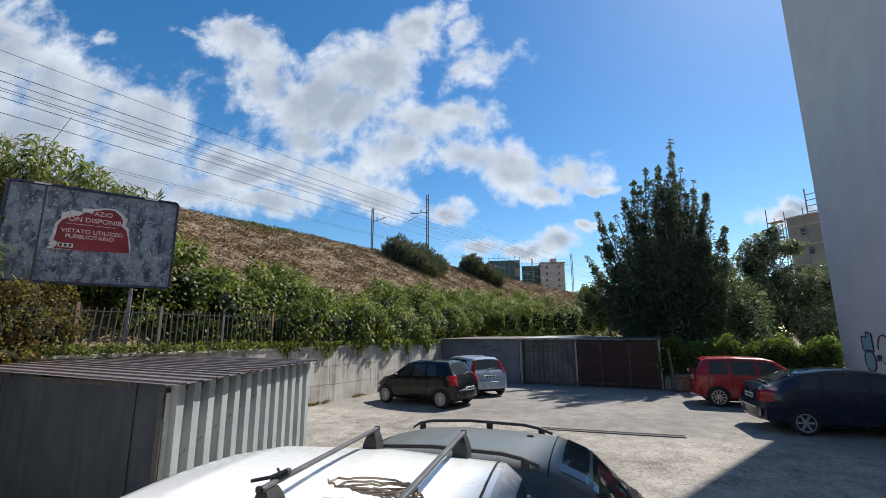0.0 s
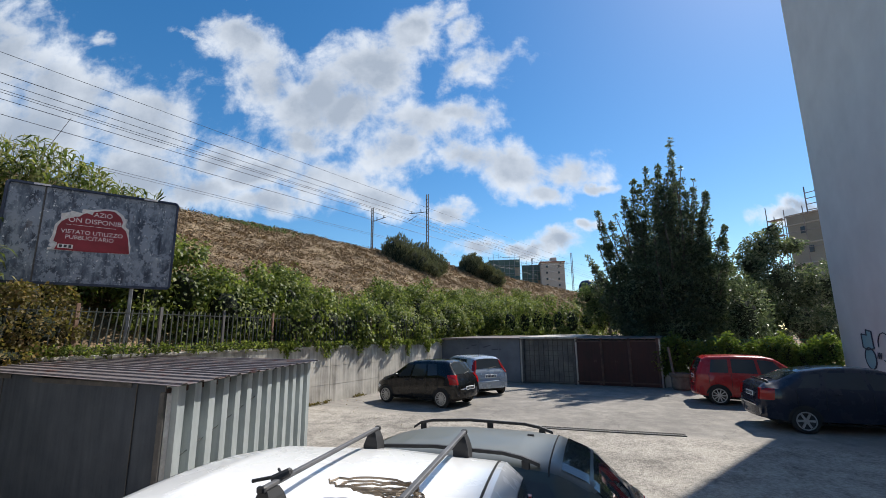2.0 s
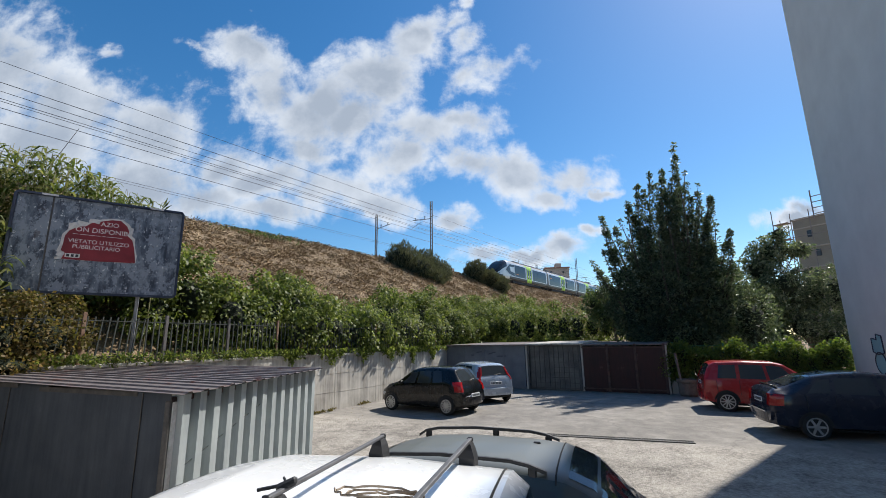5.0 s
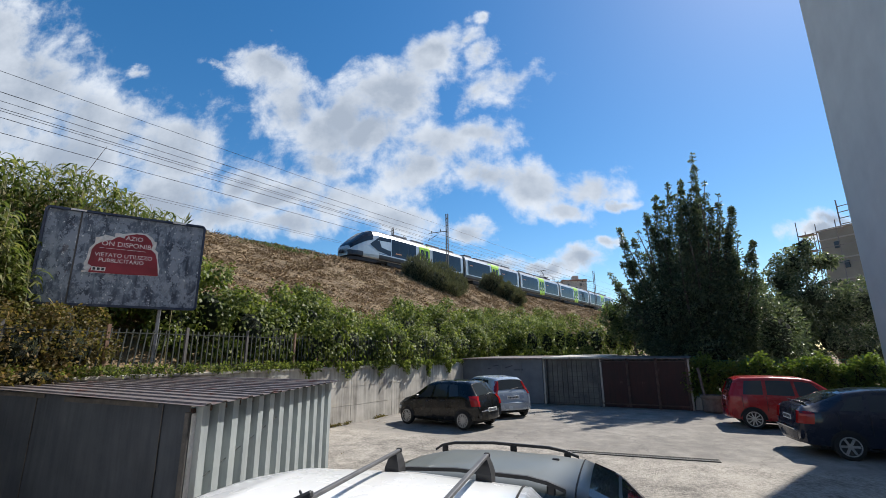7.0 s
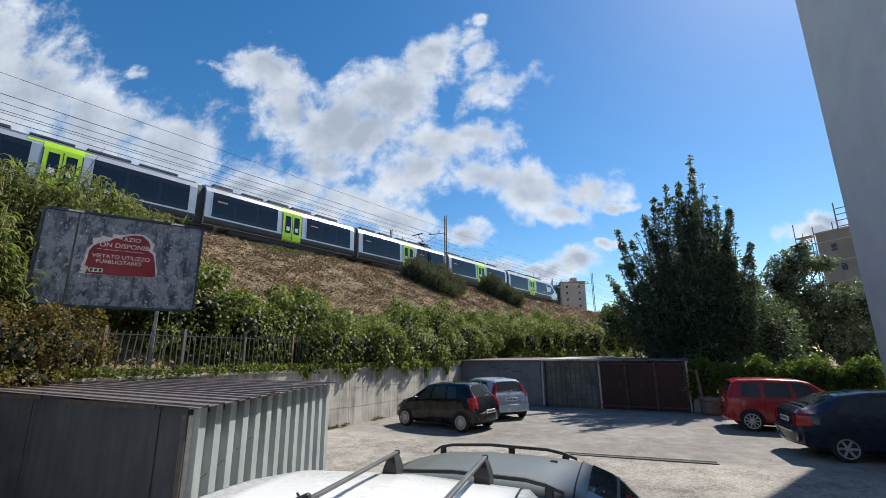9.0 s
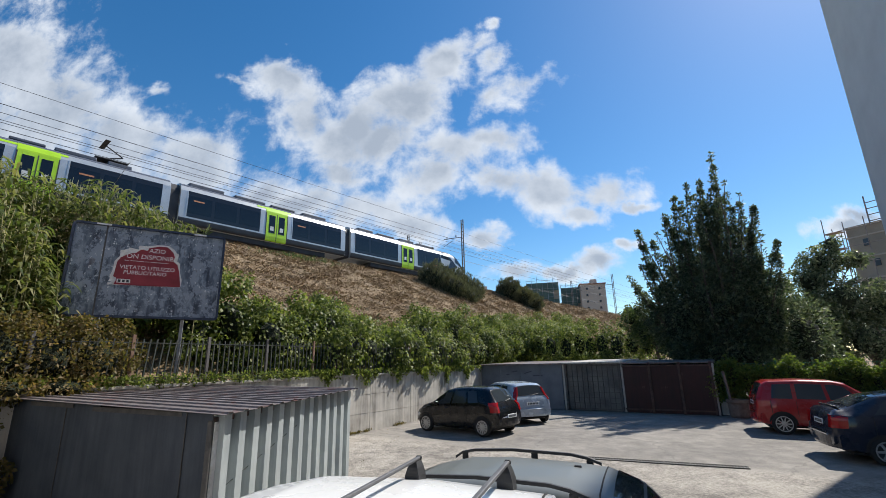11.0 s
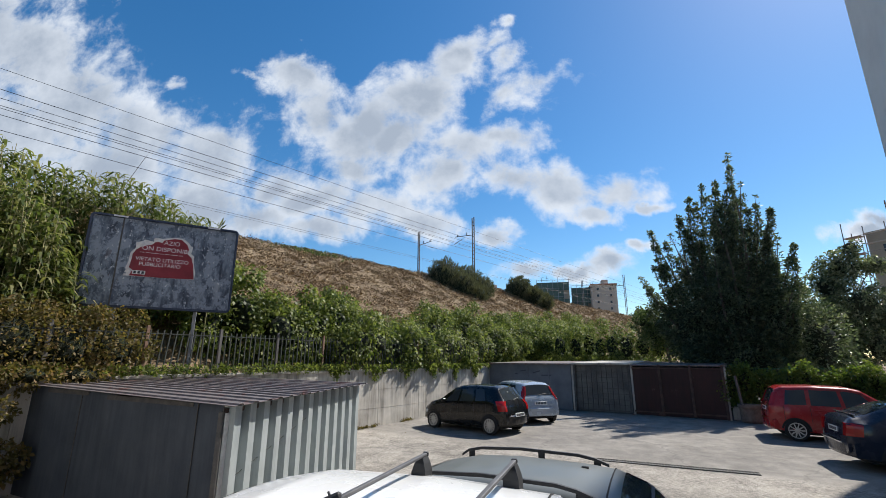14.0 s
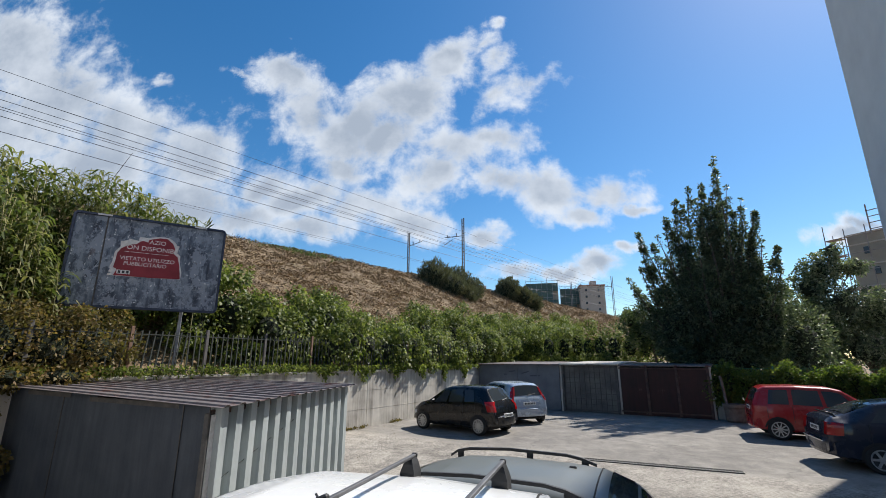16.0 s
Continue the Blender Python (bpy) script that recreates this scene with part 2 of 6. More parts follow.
M = {}
M["asphalt"] = material("asphalt", asphalt, 0.9, 0.02)
M["concrete"] = material("concrete", concrete, 0.5, 0.006)
M["soil"] = material("soil", soil, 1.0, 0.12)
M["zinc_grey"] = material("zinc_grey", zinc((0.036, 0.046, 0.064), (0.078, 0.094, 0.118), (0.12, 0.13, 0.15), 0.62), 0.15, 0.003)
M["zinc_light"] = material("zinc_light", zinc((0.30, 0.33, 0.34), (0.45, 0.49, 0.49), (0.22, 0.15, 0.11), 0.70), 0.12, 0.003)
M["roof_rust"] = material("roof_rust", zinc((0.10, 0.08, 0.078), (0.23, 0.205, 0.20), (0.13, 0.05, 0.035), 0.53), 0.2, 0.003)
M["rust_red"] = material("rust_red", zinc((0.016, 0.006, 0.006), (0.05, 0.013, 0.012), (0.14, 0.10, 0.09), 0.60), 0.3, 0.004)
M["rust_bar"] = material("rust_bar", grime((0.045, 0.028, 0.024), (0.12, 0.07, 0.055), 5.0, 0.85), 0.3, 0.004)
M["board"] = material("board", board, 0.2, 0.002)
M["board_frame"] = material("board_frame", grime((0.016, 0.025, 0.055), (0.05, 0.066, 0.105), 4.0, 0.5, 0.2), 0.1, 0.002)
M["poster_red"] = material("poster_red", grime((0.18, 0.012, 0.02), (0.28, 0.02, 0.034), 2.0, 0.55, 0.0, 30.0), 0.05, 0.002)
M["paper"] = material("paper", grime((0.55, 0.52, 0.5), (0.78, 0.76, 0.74), 8.0, 0.8), 0.2, 0.002)
M["lettering"] = material("lettering", grime((0.70, 0.60, 0.60), (0.80, 0.74, 0.73), 6.0, 0.7))
M["steel"] = material("steel", grime((0.20, 0.21, 0.22), (0.34, 0.35, 0.36), 6.0, 0.5, 0.5))
M["pole"] = material("pole", grime((0.085, 0.08, 0.08), (0.16, 0.15, 0.145), 3.0, 0.7, 0.2))
M["wire"] = material("wire", plain((0.05, 0.05, 0.055), 0.5, 0.4))
M["fence"] = material("fence", grime((0.03, 0.038, 0.034), (0.075, 0.08, 0.07), 5.0, 0.7, 0.2))
M["fence_rust"] = material("fence_rust", grime((0.16, 0.085, 0.055), (0.26, 0.17, 0.12), 4.0, 0.8))
M["plaster"] = material("plaster", grime((0.57, 0.55, 0.54), (0.66, 0.64, 0.625), 0.6, 0.9, 0.0, 30.0), 0.2, 0.004)
M["ballast"] = material("ballast", grime((0.10, 0.085, 0.07), (0.24, 0.21, 0.18), 3.0, 0.95), 0.8, 0.05)


# ---- mesh helpers ----
def tag_part(ob, label=""):
    if label:
        ob["label"] = label
    return ob


def part(name, bm, mat, parent=None, label="", smooth=False, m=None):
    """Link a bmesh as one mesh object under a thing or part; mat: a material or a list of them."""
    me = bpy.data.meshes.new(name)
    if smooth:
        for f in bm.faces:
            f.smooth = True
    bm.to_mesh(me)
    bm.free()
    for one in (mat if isinstance(mat, (list, tuple)) else [mat]):
        me.materials.append(one)
    ob = new(name, me)
    if parent is not None:
        ob.parent = parent
    if m is not None:
        ob.matrix_basis = m
    return tag_part(ob, label)


def piece(name, me, parent, m):
    ob = new(name, me)
    ob.parent = parent
    ob.matrix_basis = m
    return ob


def empty(name, m, label, category, group="", kind=""):
    ob = new(name)
    ob.matrix_basis = m
    return tagged(ob, label, category, group, kind)


def add_box(bm, size, m=None, bevel=0.0, segs=1):
    m = m or Matrix()
    r = bmesh.ops.create_cube(bm, size=1.0, matrix=m @ Matrix.Diagonal((*size, 1)))
    vs = r["verts"]
    if bevel:
        es = list({e for v in vs for e in v.link_edges})
        bmesh.ops.bevel(bm, geom=es, offset=bevel, segments=segs, affect="EDGES", profile=0.5)
    return vs


def box(size, m=None, bevel=0.0, segs=1):
    bm = bmesh.new()
    add_box(bm, size, m, bevel, segs)
    return bm


def add_tube(bm, a, b, r, r2=None, sides=8, caps=True):
    a, b = Vector(a), Vector(b)
    d = b - a
    m = Matrix.Translation((a + b) / 2) @ d.to_track_quat("Z", "Y").to_matrix().to_4x4()
    bmesh.ops.create_cone(bm, cap_ends=caps, segments=sides, radius1=r, radius2=r if r2 is None else r2, depth=d.length, matrix=m)


def tube(a, b, r, r2=None, sides=8):
    bm = bmesh.new()
    add_tube(bm, a, b, r, r2, sides)
    return bm


def add_loft(bm, rings, closed=True, caps=True):
    """Skin rings of equal vertex count."""
    vs = [[bm.verts.new(p) for p in r] for r in rings]
    k = len(rings[0])
    for r0, r1 in zip(vs, vs[1:]):
        for i in range(k if closed else k - 1):
            j = (i + 1) % k
            bm.faces.new((r0[i], r0[j], r1[j], r1[i]))
    if caps and closed:
        bm.faces.new(list(reversed(vs[0])))
        bm.faces.new(vs[-1])
    return vs


def loft(rings, closed=True, caps=True):
    bm = bmesh.new()
    add_loft(bm, rings, closed, caps)
    bmesh.ops.recalc_face_normals(bm, faces=bm.faces)
    return bm


def prism(outline, depth, m=None):
    """A flat outline in x and z, extruded along +y."""
    bm = bmesh.new()
    a = [bm.verts.new((x, 0, z)) for x, z in outline]
    b = [bm.verts.new((x, depth, z)) for x, z in outline]
    bm.faces.new(a)
    bm.faces.new(list(reversed(b)))
    for i in range(len(a)):
        j = (i + 1) % len(a)
        bm.faces.new((a[j], a[i], b[i], b[j]))
    bmesh.ops.recalc_face_normals(bm, faces=bm.faces)
    if m is not None:
        bmesh.ops.transform(bm, matrix=m, verts=bm.verts)
    return bm


def raw(name, verts, faces, mat, parent=None, label=""):
    me = bpy.data.meshes.new(name)
    me.from_pydata(verts, [], faces)
    me.update()
    for one in (mat if isinstance(mat, (list, tuple)) else [mat]):
        me.materials.append(one)
    ob = new(name, me)
    if parent is not None:
        ob.parent = parent
    return tag_part(ob, label)


# ---- plan ----
PHI = 35.74                                   # bearing of the railway, degrees clockwise from +y
TRK = pose(0, 0, 0, 0, 0, 90 - PHI)           # x along the railway, y away from the viewer
LOT = pose(-4.6, 15.05, 0, 0, 0, 63.2)        # x along the retaining wall, y into the bank
RAIL_Z, NEAR_TRACK, FAR_TRACK, CREST_D, CREST_Z = 11.42, 34.25, 37.85, 30.0, 10.5


def toe(s):
    """Foot of the bank at the chainage s: distance from the viewer's line and height."""
    return min(12.52 + 0.157 * (s - 9.53), 19.0) + 0.3, 1.78


def bank(s, f):
    """A point of the bank, f = 0 at its foot and 1 at its crest."""
    d0, z0 = toe(s)
    d = d0 + (CREST_D - d0) * f
    z = z0 + (CREST_Z - z0) * (f + 0.05 * math.sin(math.pi * f))
    z += 0.13 * noise.noise((s * 1.5, d * 2.1, 7.3)) * min(1, 8 * (1 - f) + 0.1)
    z += 0.22 * (noise.noise((s * 0.25, d * 0.25, 1.7)) + 0.5 * noise.noise((s * 0.9, d * 0.9, 4.1))) * min(1, 6 * (1 - f) + 0.35)
    return Vector((s, d, z))


# ---- the setting ----
def make_ground():
    bm = bmesh.new()
    bmesh.ops.create_grid(bm, x_segments=30, y_segments=30, size=2500)
    ob = part("ground", bm, M["soil"], m=pose(0, 0, -0.06))
    tagged(ob, "dry brown earth reaching to the horizon", "ground", kind="structure")
    # the paved yard, from behind the viewer to the garages, with slow undulations
    bm = bmesh.new()
    nx, ny = 60, 60
    for i in range(nx + 1):
        for j in range(ny + 1):
            x, y = -24 + 50 * i / nx, -30 + 30 * j / ny
            h = 0.012 * noise.noise((x * 0.35, y * 0.35, 0))
            bm.verts.new((x, y, h if j < ny else 0))
    bm.verts.ensure_lookup_table()
    for i in range(nx):
        for j in range(ny):
            a = i * (ny + 1) + j
            bm.faces.new((bm.verts[a], bm.verts[a + ny + 1], bm.verts[a + ny + 2], bm.verts[a + 1]))
    ob = part("pavement", bm, M["asphalt"], m=LOT, smooth=True)
    tagged(ob, "worn pale asphalt yard with cracks and patches", "pavement", kind="structure")


def make_retaining_wall():
    """Poured concrete wall in bays, with a thin coping."""
    wall = empty("retaining_wall", LOT, "stained grey concrete retaining wall, dark streaks tinted in for ivy shadow", "wall", kind="structure")
    x = -11.0
    while x < 10.0:
        w = min(2.45, 10.0 - x)
        part("panel", box((w - 0.006, 0.35, 2.3), pose(x + w / 2, 0.175, 0.72), 0.008), M["concrete"], wall)
        for z in (0.62, 1.24):
            part("board_mark", box((w - 0.02, 0.02, 0.018), pose(x + w / 2, 0.004, z + random.uniform(-0.02, 0.02), 0, random.uniform(-0.3, 0.3), 0)), M["concrete"], wall)
        x += w
    part("coping", box((21.1, 0.42, 0.07), pose(-0.5, 0.17, 1.90), 0.012), M["concrete"], wall)


def make_bank():
    verts, faces = [], []
    ss = [-90 + 0.9 * i for i in range(93)] + [-6.3 + 0.35 * i for i in range(200)] + [63.7 + 0.9 * i for i in range(218)]
    k = 60
    for s in ss:
        verts.append(TRK @ Vector((s, toe(s)[0], -0.2)))
        for j in range(k + 1):
            verts.append(TRK @ bank(s, j / k))
        for d, z in ((CREST_D + 1.2, 10.62), (CREST_D + 2.2, 10.95), (40.2, 10.95), (42, 10.6), (60, 1.0), (90, -0.2)):
            verts.append(TRK @ Vector((s, d, z)))
    row = k + 8
    for i in range(len(ss) - 1):
        for j in range(row - 1):
            a = i * row + j
            faces.append((a, a + row, a + row + 1, a + 1))
    ob = raw("embankment", verts, faces, M["soil"])
    for p in ob.data.polygons:
        p.use_smooth = True
    tagged(ob, "tall railway embankment of dry mown grass and brown earth", "embankment", kind="structure")


def make_track(d):
    track = empty("railway_track", TRK @ Matrix.Translation((0, d, 0)), "steel rails on a ballast bed along the embankment crest", "railway track", "railway tracks", "structure")
    bm = bmesh.new()
    add_loft(bm, [[(x, -1.75, 10.98), (x, -1.3, RAIL_Z - 0.16), (x, 1.3, RAIL_Z - 0.16), (x, 1.75, 10.98)] for x in (-90, 255)])
    bmesh.ops.recalc_face_normals(bm, faces=bm.faces)
    part("ballast", bm, M["ballast"], track)
    for y in (-0.75, 0.75):
        part("rail", box((345, 0.07, 0.16), pose(82, y, RAIL_Z - 0.08)), M["steel"], track)


make_ground()
make_retaining_wall()
make_bank()
make_track(NEAR_TRACK)
make_track(FAR_TRACK)


def make_building_right():
    """Tall plastered block beside the yard; its long side runs back towards the viewer."""
    b = empty("apartment_block", pose(15.74, 17.77, 0, 0, 0, 63.2), "tall block with plain pale plaster side wall and graffiti", "building", kind="structure")
    part("wall", box((30, 14, 21.0), pose(-15, -7, 10.5), 0.03), M["plaster"], b)
    part("parapet", box((30.2, 14.2, 0.35), pose(-15, -7, 21.17), 0.03), M["plaster"], b)
    return b


def make_building_left():
    b = empty("neighbour_house", pose(-2.92, 1.94, 0), "cream plastered house corner beside the yard entrance", "building", kind="structure")
    part("wall", box((9, 9, 9.0), pose(-4.5, -4.5, 4.5), 0.03), M["plaster"], b)


make_building_right()
make_building_left()


# ---- the train ----
M["t_silver"] = material("t_silver", grime((0.43, 0.45, 0.465), (0.54, 0.555, 0.565), 0.8, 0.30, 0.4, 20.0))
M["t_grey"] = material("t_grey", grime((0.024, 0.027, 0.034), (0.045, 0.05, 0.06), 0.8, 0.4, 0.3, 20.0))
M["t_dark"] = material("t_dark", grime((0.022, 0.024, 0.028), (0.05, 0.05, 0.055), 2.0, 0.7))
M["t_roof"] = material("t_roof", grime((0.05, 0.06, 0.085), (0.09, 0.105, 0.14), 1.5, 0.6))
M["t_glass"] = material("t_glass", plain((0.018, 0.02, 0.026), 0.12))
M["t_pane"] = material("t_pane", plain((0.010, 0.012, 0.016), 0.05))
M["t_green"] = material("t_green", grime((0.36, 0.62, 0.02), (0.44, 0.72, 0.04), 1.0, 0.35))
M["t_blue"] = material("t_blue", plain((0.03, 0.06, 0.16), 0.3))
M["t_orange"] = material("t_orange", plain((0.55, 0.22, 0.10), 0.5))
M["lamp_white"] = material("lamp_white", plain((0.75, 0.75, 0.72), 0.2))

# half section of a carriage, floor edge to roof centre: y outwards, z above the rail
SECTION = [(1.30, 0.58), (1.41, 0.70), (1.45, 1.0), (1.46, 1.9), (1.44, 2.6), (1.40, 3.1), (1.24, 3.46), (0.95, 3.66), (0.5, 3.76)]


def ring(x, wide=1.0, top=1.0, low=0.0):
    """The section at x, narrowed, with its height drawn down to the share top, and its floor raised by low."""
    half = []
    for y, z in SECTION:
        zz = 0.58 + (z - 0.58) * top
        half.append((y * wide, max(zz, 0.58 + low)))
    return [(x, y, z) for y, z in half] + [(x, -y, z) for y, z in reversed(half)]


def body_side(x0, x1, z0, z1, out=0.012, n=6, sgn=-1):
    """A strip that lies on one flank of a carriage between two heights; sgn -1 is the viewer's side."""
    bm = bmesh.new()
    zs = [z0 + (z1 - z0) * i / n for i in range(n + 1)]
    rows = []
    for x in (x0, x1):
        rows.append([bm.verts.new((x, sgn * (flank(z) + out), z)) for z in zs])
    for i in range(n):
        bm.faces.new((rows[0][i], rows[1][i], rows[1][i + 1], rows[0][i + 1]))
    r = bmesh.ops.extrude_face_region(bm, geom=list(bm.faces))
    for v in r["geom"]:
        if isinstance(v, bmesh.types.BMVert):
            v.co.y *= 0.985
    bmesh.ops.recalc_face_normals(bm, faces=bm.faces)
    return bm


def flank(z):
    for (y0, a), (y1, b) in zip(SECTION, SECTION[1:]):
        if a <= z <= b:
            return y0 + (y1 - y0) * (z - a) / (b - a)
    return 1.3


def both(name, spec, mat, parent, label=""):
    """The same strip on both flanks, each a part of its own. Returns them."""
    return [part(name, body_side(*spec, sgn=g) if len(spec) == 6 else body_side(*spec, 6, g), mat, parent, label) for g in (-1, 1)]


def train_door(car, x):
    both("cant_strip", (x - 1.7, x + 1.3, 3.30, 3.45, 0.014, 2), M["t_green"], car, "green strip along the cant rail")
    for g, d in zip((-1, 1), both("door", (x - 0.95, x + 0.95, 0.62, 3.5, 0.024, 30), M["t_green"], car, "bright green double sliding door")):
        for k in (-1, 1):
            part("door_window", body_side(x + k * 0.42 - 0.26, x + k * 0.42 + 0.26, 1.3, 2.8, 0.034, 12, g), M["t_pane"], d)
            part("notice", body_side(x + k * 0.42 - 0.15, x + k * 0.42 + 0.15, 1.5, 1.85, 0.042, 4, g), M["lamp_white"], d)
            part("door_seam", body_side(x + k * 0.93 - 0.03, x + k * 0.93 + 0.03, 0.62, 3.0, 0.028, 24, g), M["t_dark"], d)
        part("door_seam", body_side(x - 0.025, x + 0.025, 0.64, 2.95, 0.03, 24, g), M["t_dark"], d)


def windows(car, x0, x1, count):
    for g, band in zip((-1, 1), both("window_band", (x0, x1, 1.2, 3.12, 0.014), M["t_glass"], car, "continuous dark glazed window band")):
        step = (x1 - x0) / count
        for i in range(count):
            part("window", body_side(x0 + step * i + 0.12, x0 + step * (i + 1) - 0.12, 1.5, 2.78, 0.022, 6, g), M["t_pane"], band)
        for xe in (x0, x1 - 0.08):
            part("band_edge", body_side(xe, xe + 0.08, 1.2, 3.12, 0.018, 6, g), M["t_silver"], band)


def bogie(car, x):
    b = part("bogie", box((2.6, 2.1, 0.35), pose(x, 0, 0.55), 0.08, 2), M["t_dark"], car)
    for dx in (-0.95, 0.95):
        for y in (-0.78, 0.78):
            part("wheel", tube((x + dx, y - 0.06, 0.42), (x + dx, y + 0.06, 0.42), 0.42, sides=20), M["t_dark"], b)


def roof_gear(car, x0, x1):
    x, k = x0, 0
    while x < x1 - 1.2:
        w = random.uniform(1.2, 2.6)
        w = min(w, x1 - x)
        part("roof_unit", box((w, 1.7, random.uniform(0.16, 0.3)), pose(x + w / 2, 0, 3.85), 0.05, 2), M["t_roof"], car)
        x += w + random.uniform(0.3, 0.9)


def middle_car(train, x0, length):
    car = part("carriage", loft([ring(x0 + 0.32), ring(x0 + length - 0.32)]), M["t_silver"], train, smooth=False)
    part("roof", loft([[(x, y, z) for y, z in ((-1.22, 3.49), (-0.95, 3.69), (-0.5, 3.79), (0.5, 3.79), (0.95, 3.69), (1.22, 3.49))] for x in (x0 + 0.34, x0 + length - 0.34)]), M["t_roof"], car)
    both("skirt", (x0 + 0.34, x0 + length - 0.34, 0.60, 1.08, 0.016), M["t_grey"], car, "dark grey lower skirt")
    both("stripe", (x0 + 0.34, x0 + length - 0.34, 1.08, 1.19, 0.017, 1), M["t_silver"], car)
    part("underframe", box((length - 4.6, 2.4, 0.5), pose(x0 + length / 2, 0, 0.42), 0.05), M["t_dark"], car)
    mid = x0 + length / 2 + 0.2
    train_door(car, mid)
    windows(car, x0 + 0.75, mid - 1.35, 3)
    windows(car, mid + 1.35, x0 + length - 0.75, 3)
    for xl in (x0 + 1.2, mid + 1.9):
        both("emblem", (xl, xl + 0.75, 2.4, 2.5, 0.03, 1), M["t_orange"], car, "small orange lettering bar")
    roof_gear(car, x0 + 1.0, x0 + length - 1.0)
    bogie(car, x0 + 0.05)
    return car


def end_car(train, length, turned):
    """A driving car with a raked nose at x = 0; turned: set at the tail, nose away."""
    car = empty_part("driving_car", train)
    if turned:
        car.matrix_basis = pose(82.2, 0, 0, 0, 0, 180)
    nose = [(0.0, 0.50, 0.22, 0.0), (0.12, 0.64, 0.32, 0.0), (0.4, 0.77, 0.43, 0.0), (0.9, 0.86, 0.575, 0.0), (1.5, 0.92, 0.735, 0.0), (2.1, 0.96, 0.87, 0.0), (2.7, 0.985, 0.955, 0.0), (3.4, 1.0, 1.0, 0.0), (length - 0.32, 1.0, 1.0, 0.0)]
    part("body", loft([ring(x, w, t, l) for x, w, t, l in nose]), M["t_silver"], car)
    # windscreen: a dark shell over the upper front
    k = len(SECTION)
    shell = [[ring(x, w * 1.012, t * 1.012, l)[i] for i in range(4, 2 * k - 4)] for x, w, t, l in nose[1:7]]
    part("windscreen", loft(shell, closed=False), M["t_glass"], car, "raked black windscreen")
    part("cheek", loft([ring(x, w * 1.012, min(t, 0.26)) for x, w, t, l in nose[:5]]), M["t_grey"], car, "dark grey nose cheek")
    for y in (-0.75, 0.75):
        part("headlight", box((0.12, 0.28, 0.12), pose(0.38, y, 1.62, 0, -30, 0), 0.03), M["lamp_white"], car)
    part("coupler", box((0.6, 0.3, 0.3), pose(-0.1, 0, 0.95), 0.06), M["t_dark"], car)
    part("nose_skirt", loft([[(x, y, z) for y, z in ((-w, 0.2), (w, 0.2), (w * 1.04, 0.5), (-w * 1.04, 0.5))] for x, w in ((0.15, 0.75), (0.9, 1.12), (3.4, 1.25))]), M["t_dark"], car)
    part("roof", loft([[(x, y, z) for y, z in ((-1.22, 3.49), (-0.95, 3.69), (-0.5, 3.79), (0.5, 3.79), (0.95, 3.69), (1.22, 3.49))] for x in (3.5, length - 0.34)]), M["t_roof"], car)
    both("skirt", (3.6, length - 0.34, 0.60, 1.08, 0.016), M["t_grey"], car, "dark grey lower skirt")
    both("stripe", (3.6, length - 0.34, 1.08, 1.19, 0.017, 1), M["t_silver"], car)
    both("blue_line", (3.6, 7.5, 1.19, 1.25, 0.019, 1), M["t_blue"], car)
    part("underframe", box((length - 8.0, 2.4, 0.5), pose(length / 2 + 1.0, 0, 0.42), 0.05), M["t_dark"], car)
    train_door(car, 10.8)
    windows(car, 5.3, 9.4, 3)
    windows(car, 12.2, length - 0.75, 3)
    # the band runs out in a wedge towards the nose
    for sgn in (-1, 1):
        bm = bmesh.new()
        a = [(2.3, 2.0), (3.4, 1.45), (5.3, 1.2), (5.3, 3.1), (3.6, 3.0)]
        bm.faces.new([bm.verts.new((x, sgn * (flank(z) * (0.985 if x < 3 else 1.0) + 0.02), z)) for x, z in a])
        part("wedge_window", bm, M["t_glass"], car)
    both("emblem", (6.0, 6.9, 1.54, 1.65, 0.03, 1), M["t_orange"], car, "small orange lettering bar")
    part("horn", box((0.25, 0.12, 0.18), pose(5.7, 0.5, 4.0), 0.02), M["t_dark"], car)
    roof_gear(car, 6.2, length - 0.8)
    bogie(car, 3.9)
    return car


def empty_part(name, parent):
    ob = new(name)
    ob.parent = parent
    return ob


def make_train():
    train = empty("train", TRK @ Matrix.Translation((50, NEAR_TRACK, RAIL_Z)), "silver commuter train with bright green doors and dark windows", "train")
    le, lm = 18.78, (82.2 - 2 * 18.78) / 3
    end_car(train, le, False)
    for i in range(3):
        middle_car(train, le + lm * i, lm)
    end_car(train, le, True)
    for i in range(4):
        x = le + lm * i
        part("gangway", loft([ring(x - 0.34, 0.86, 0.97), ring(x + 0.34, 0.86, 0.97)]), M["t_dark"], train, "black rubber gangway bellows")
    # pantograph on the middle carriage
    px = le + lm * 1.75
    p = part("pantograph", box((1.8, 1.4, 0.08), pose(px, 0, 4.15), 0.02), M["t_dark"], train)
    part("arm", tube((px - 0.7, 0, 4.2), (px + 0.7, 0, 4.75), 0.05), M["t_dark"], p)
    part("arm", tube((px + 0.7, 0, 4.75), (px - 0.4, 0, 5.35), 0.04), M["t_dark"], p)
    part("collector", box((0.3, 1.7, 0.05), pose(px - 0.4, 0, 5.37), 0.02), M["t_dark"], p)
    return train


TRAIN = make_train()


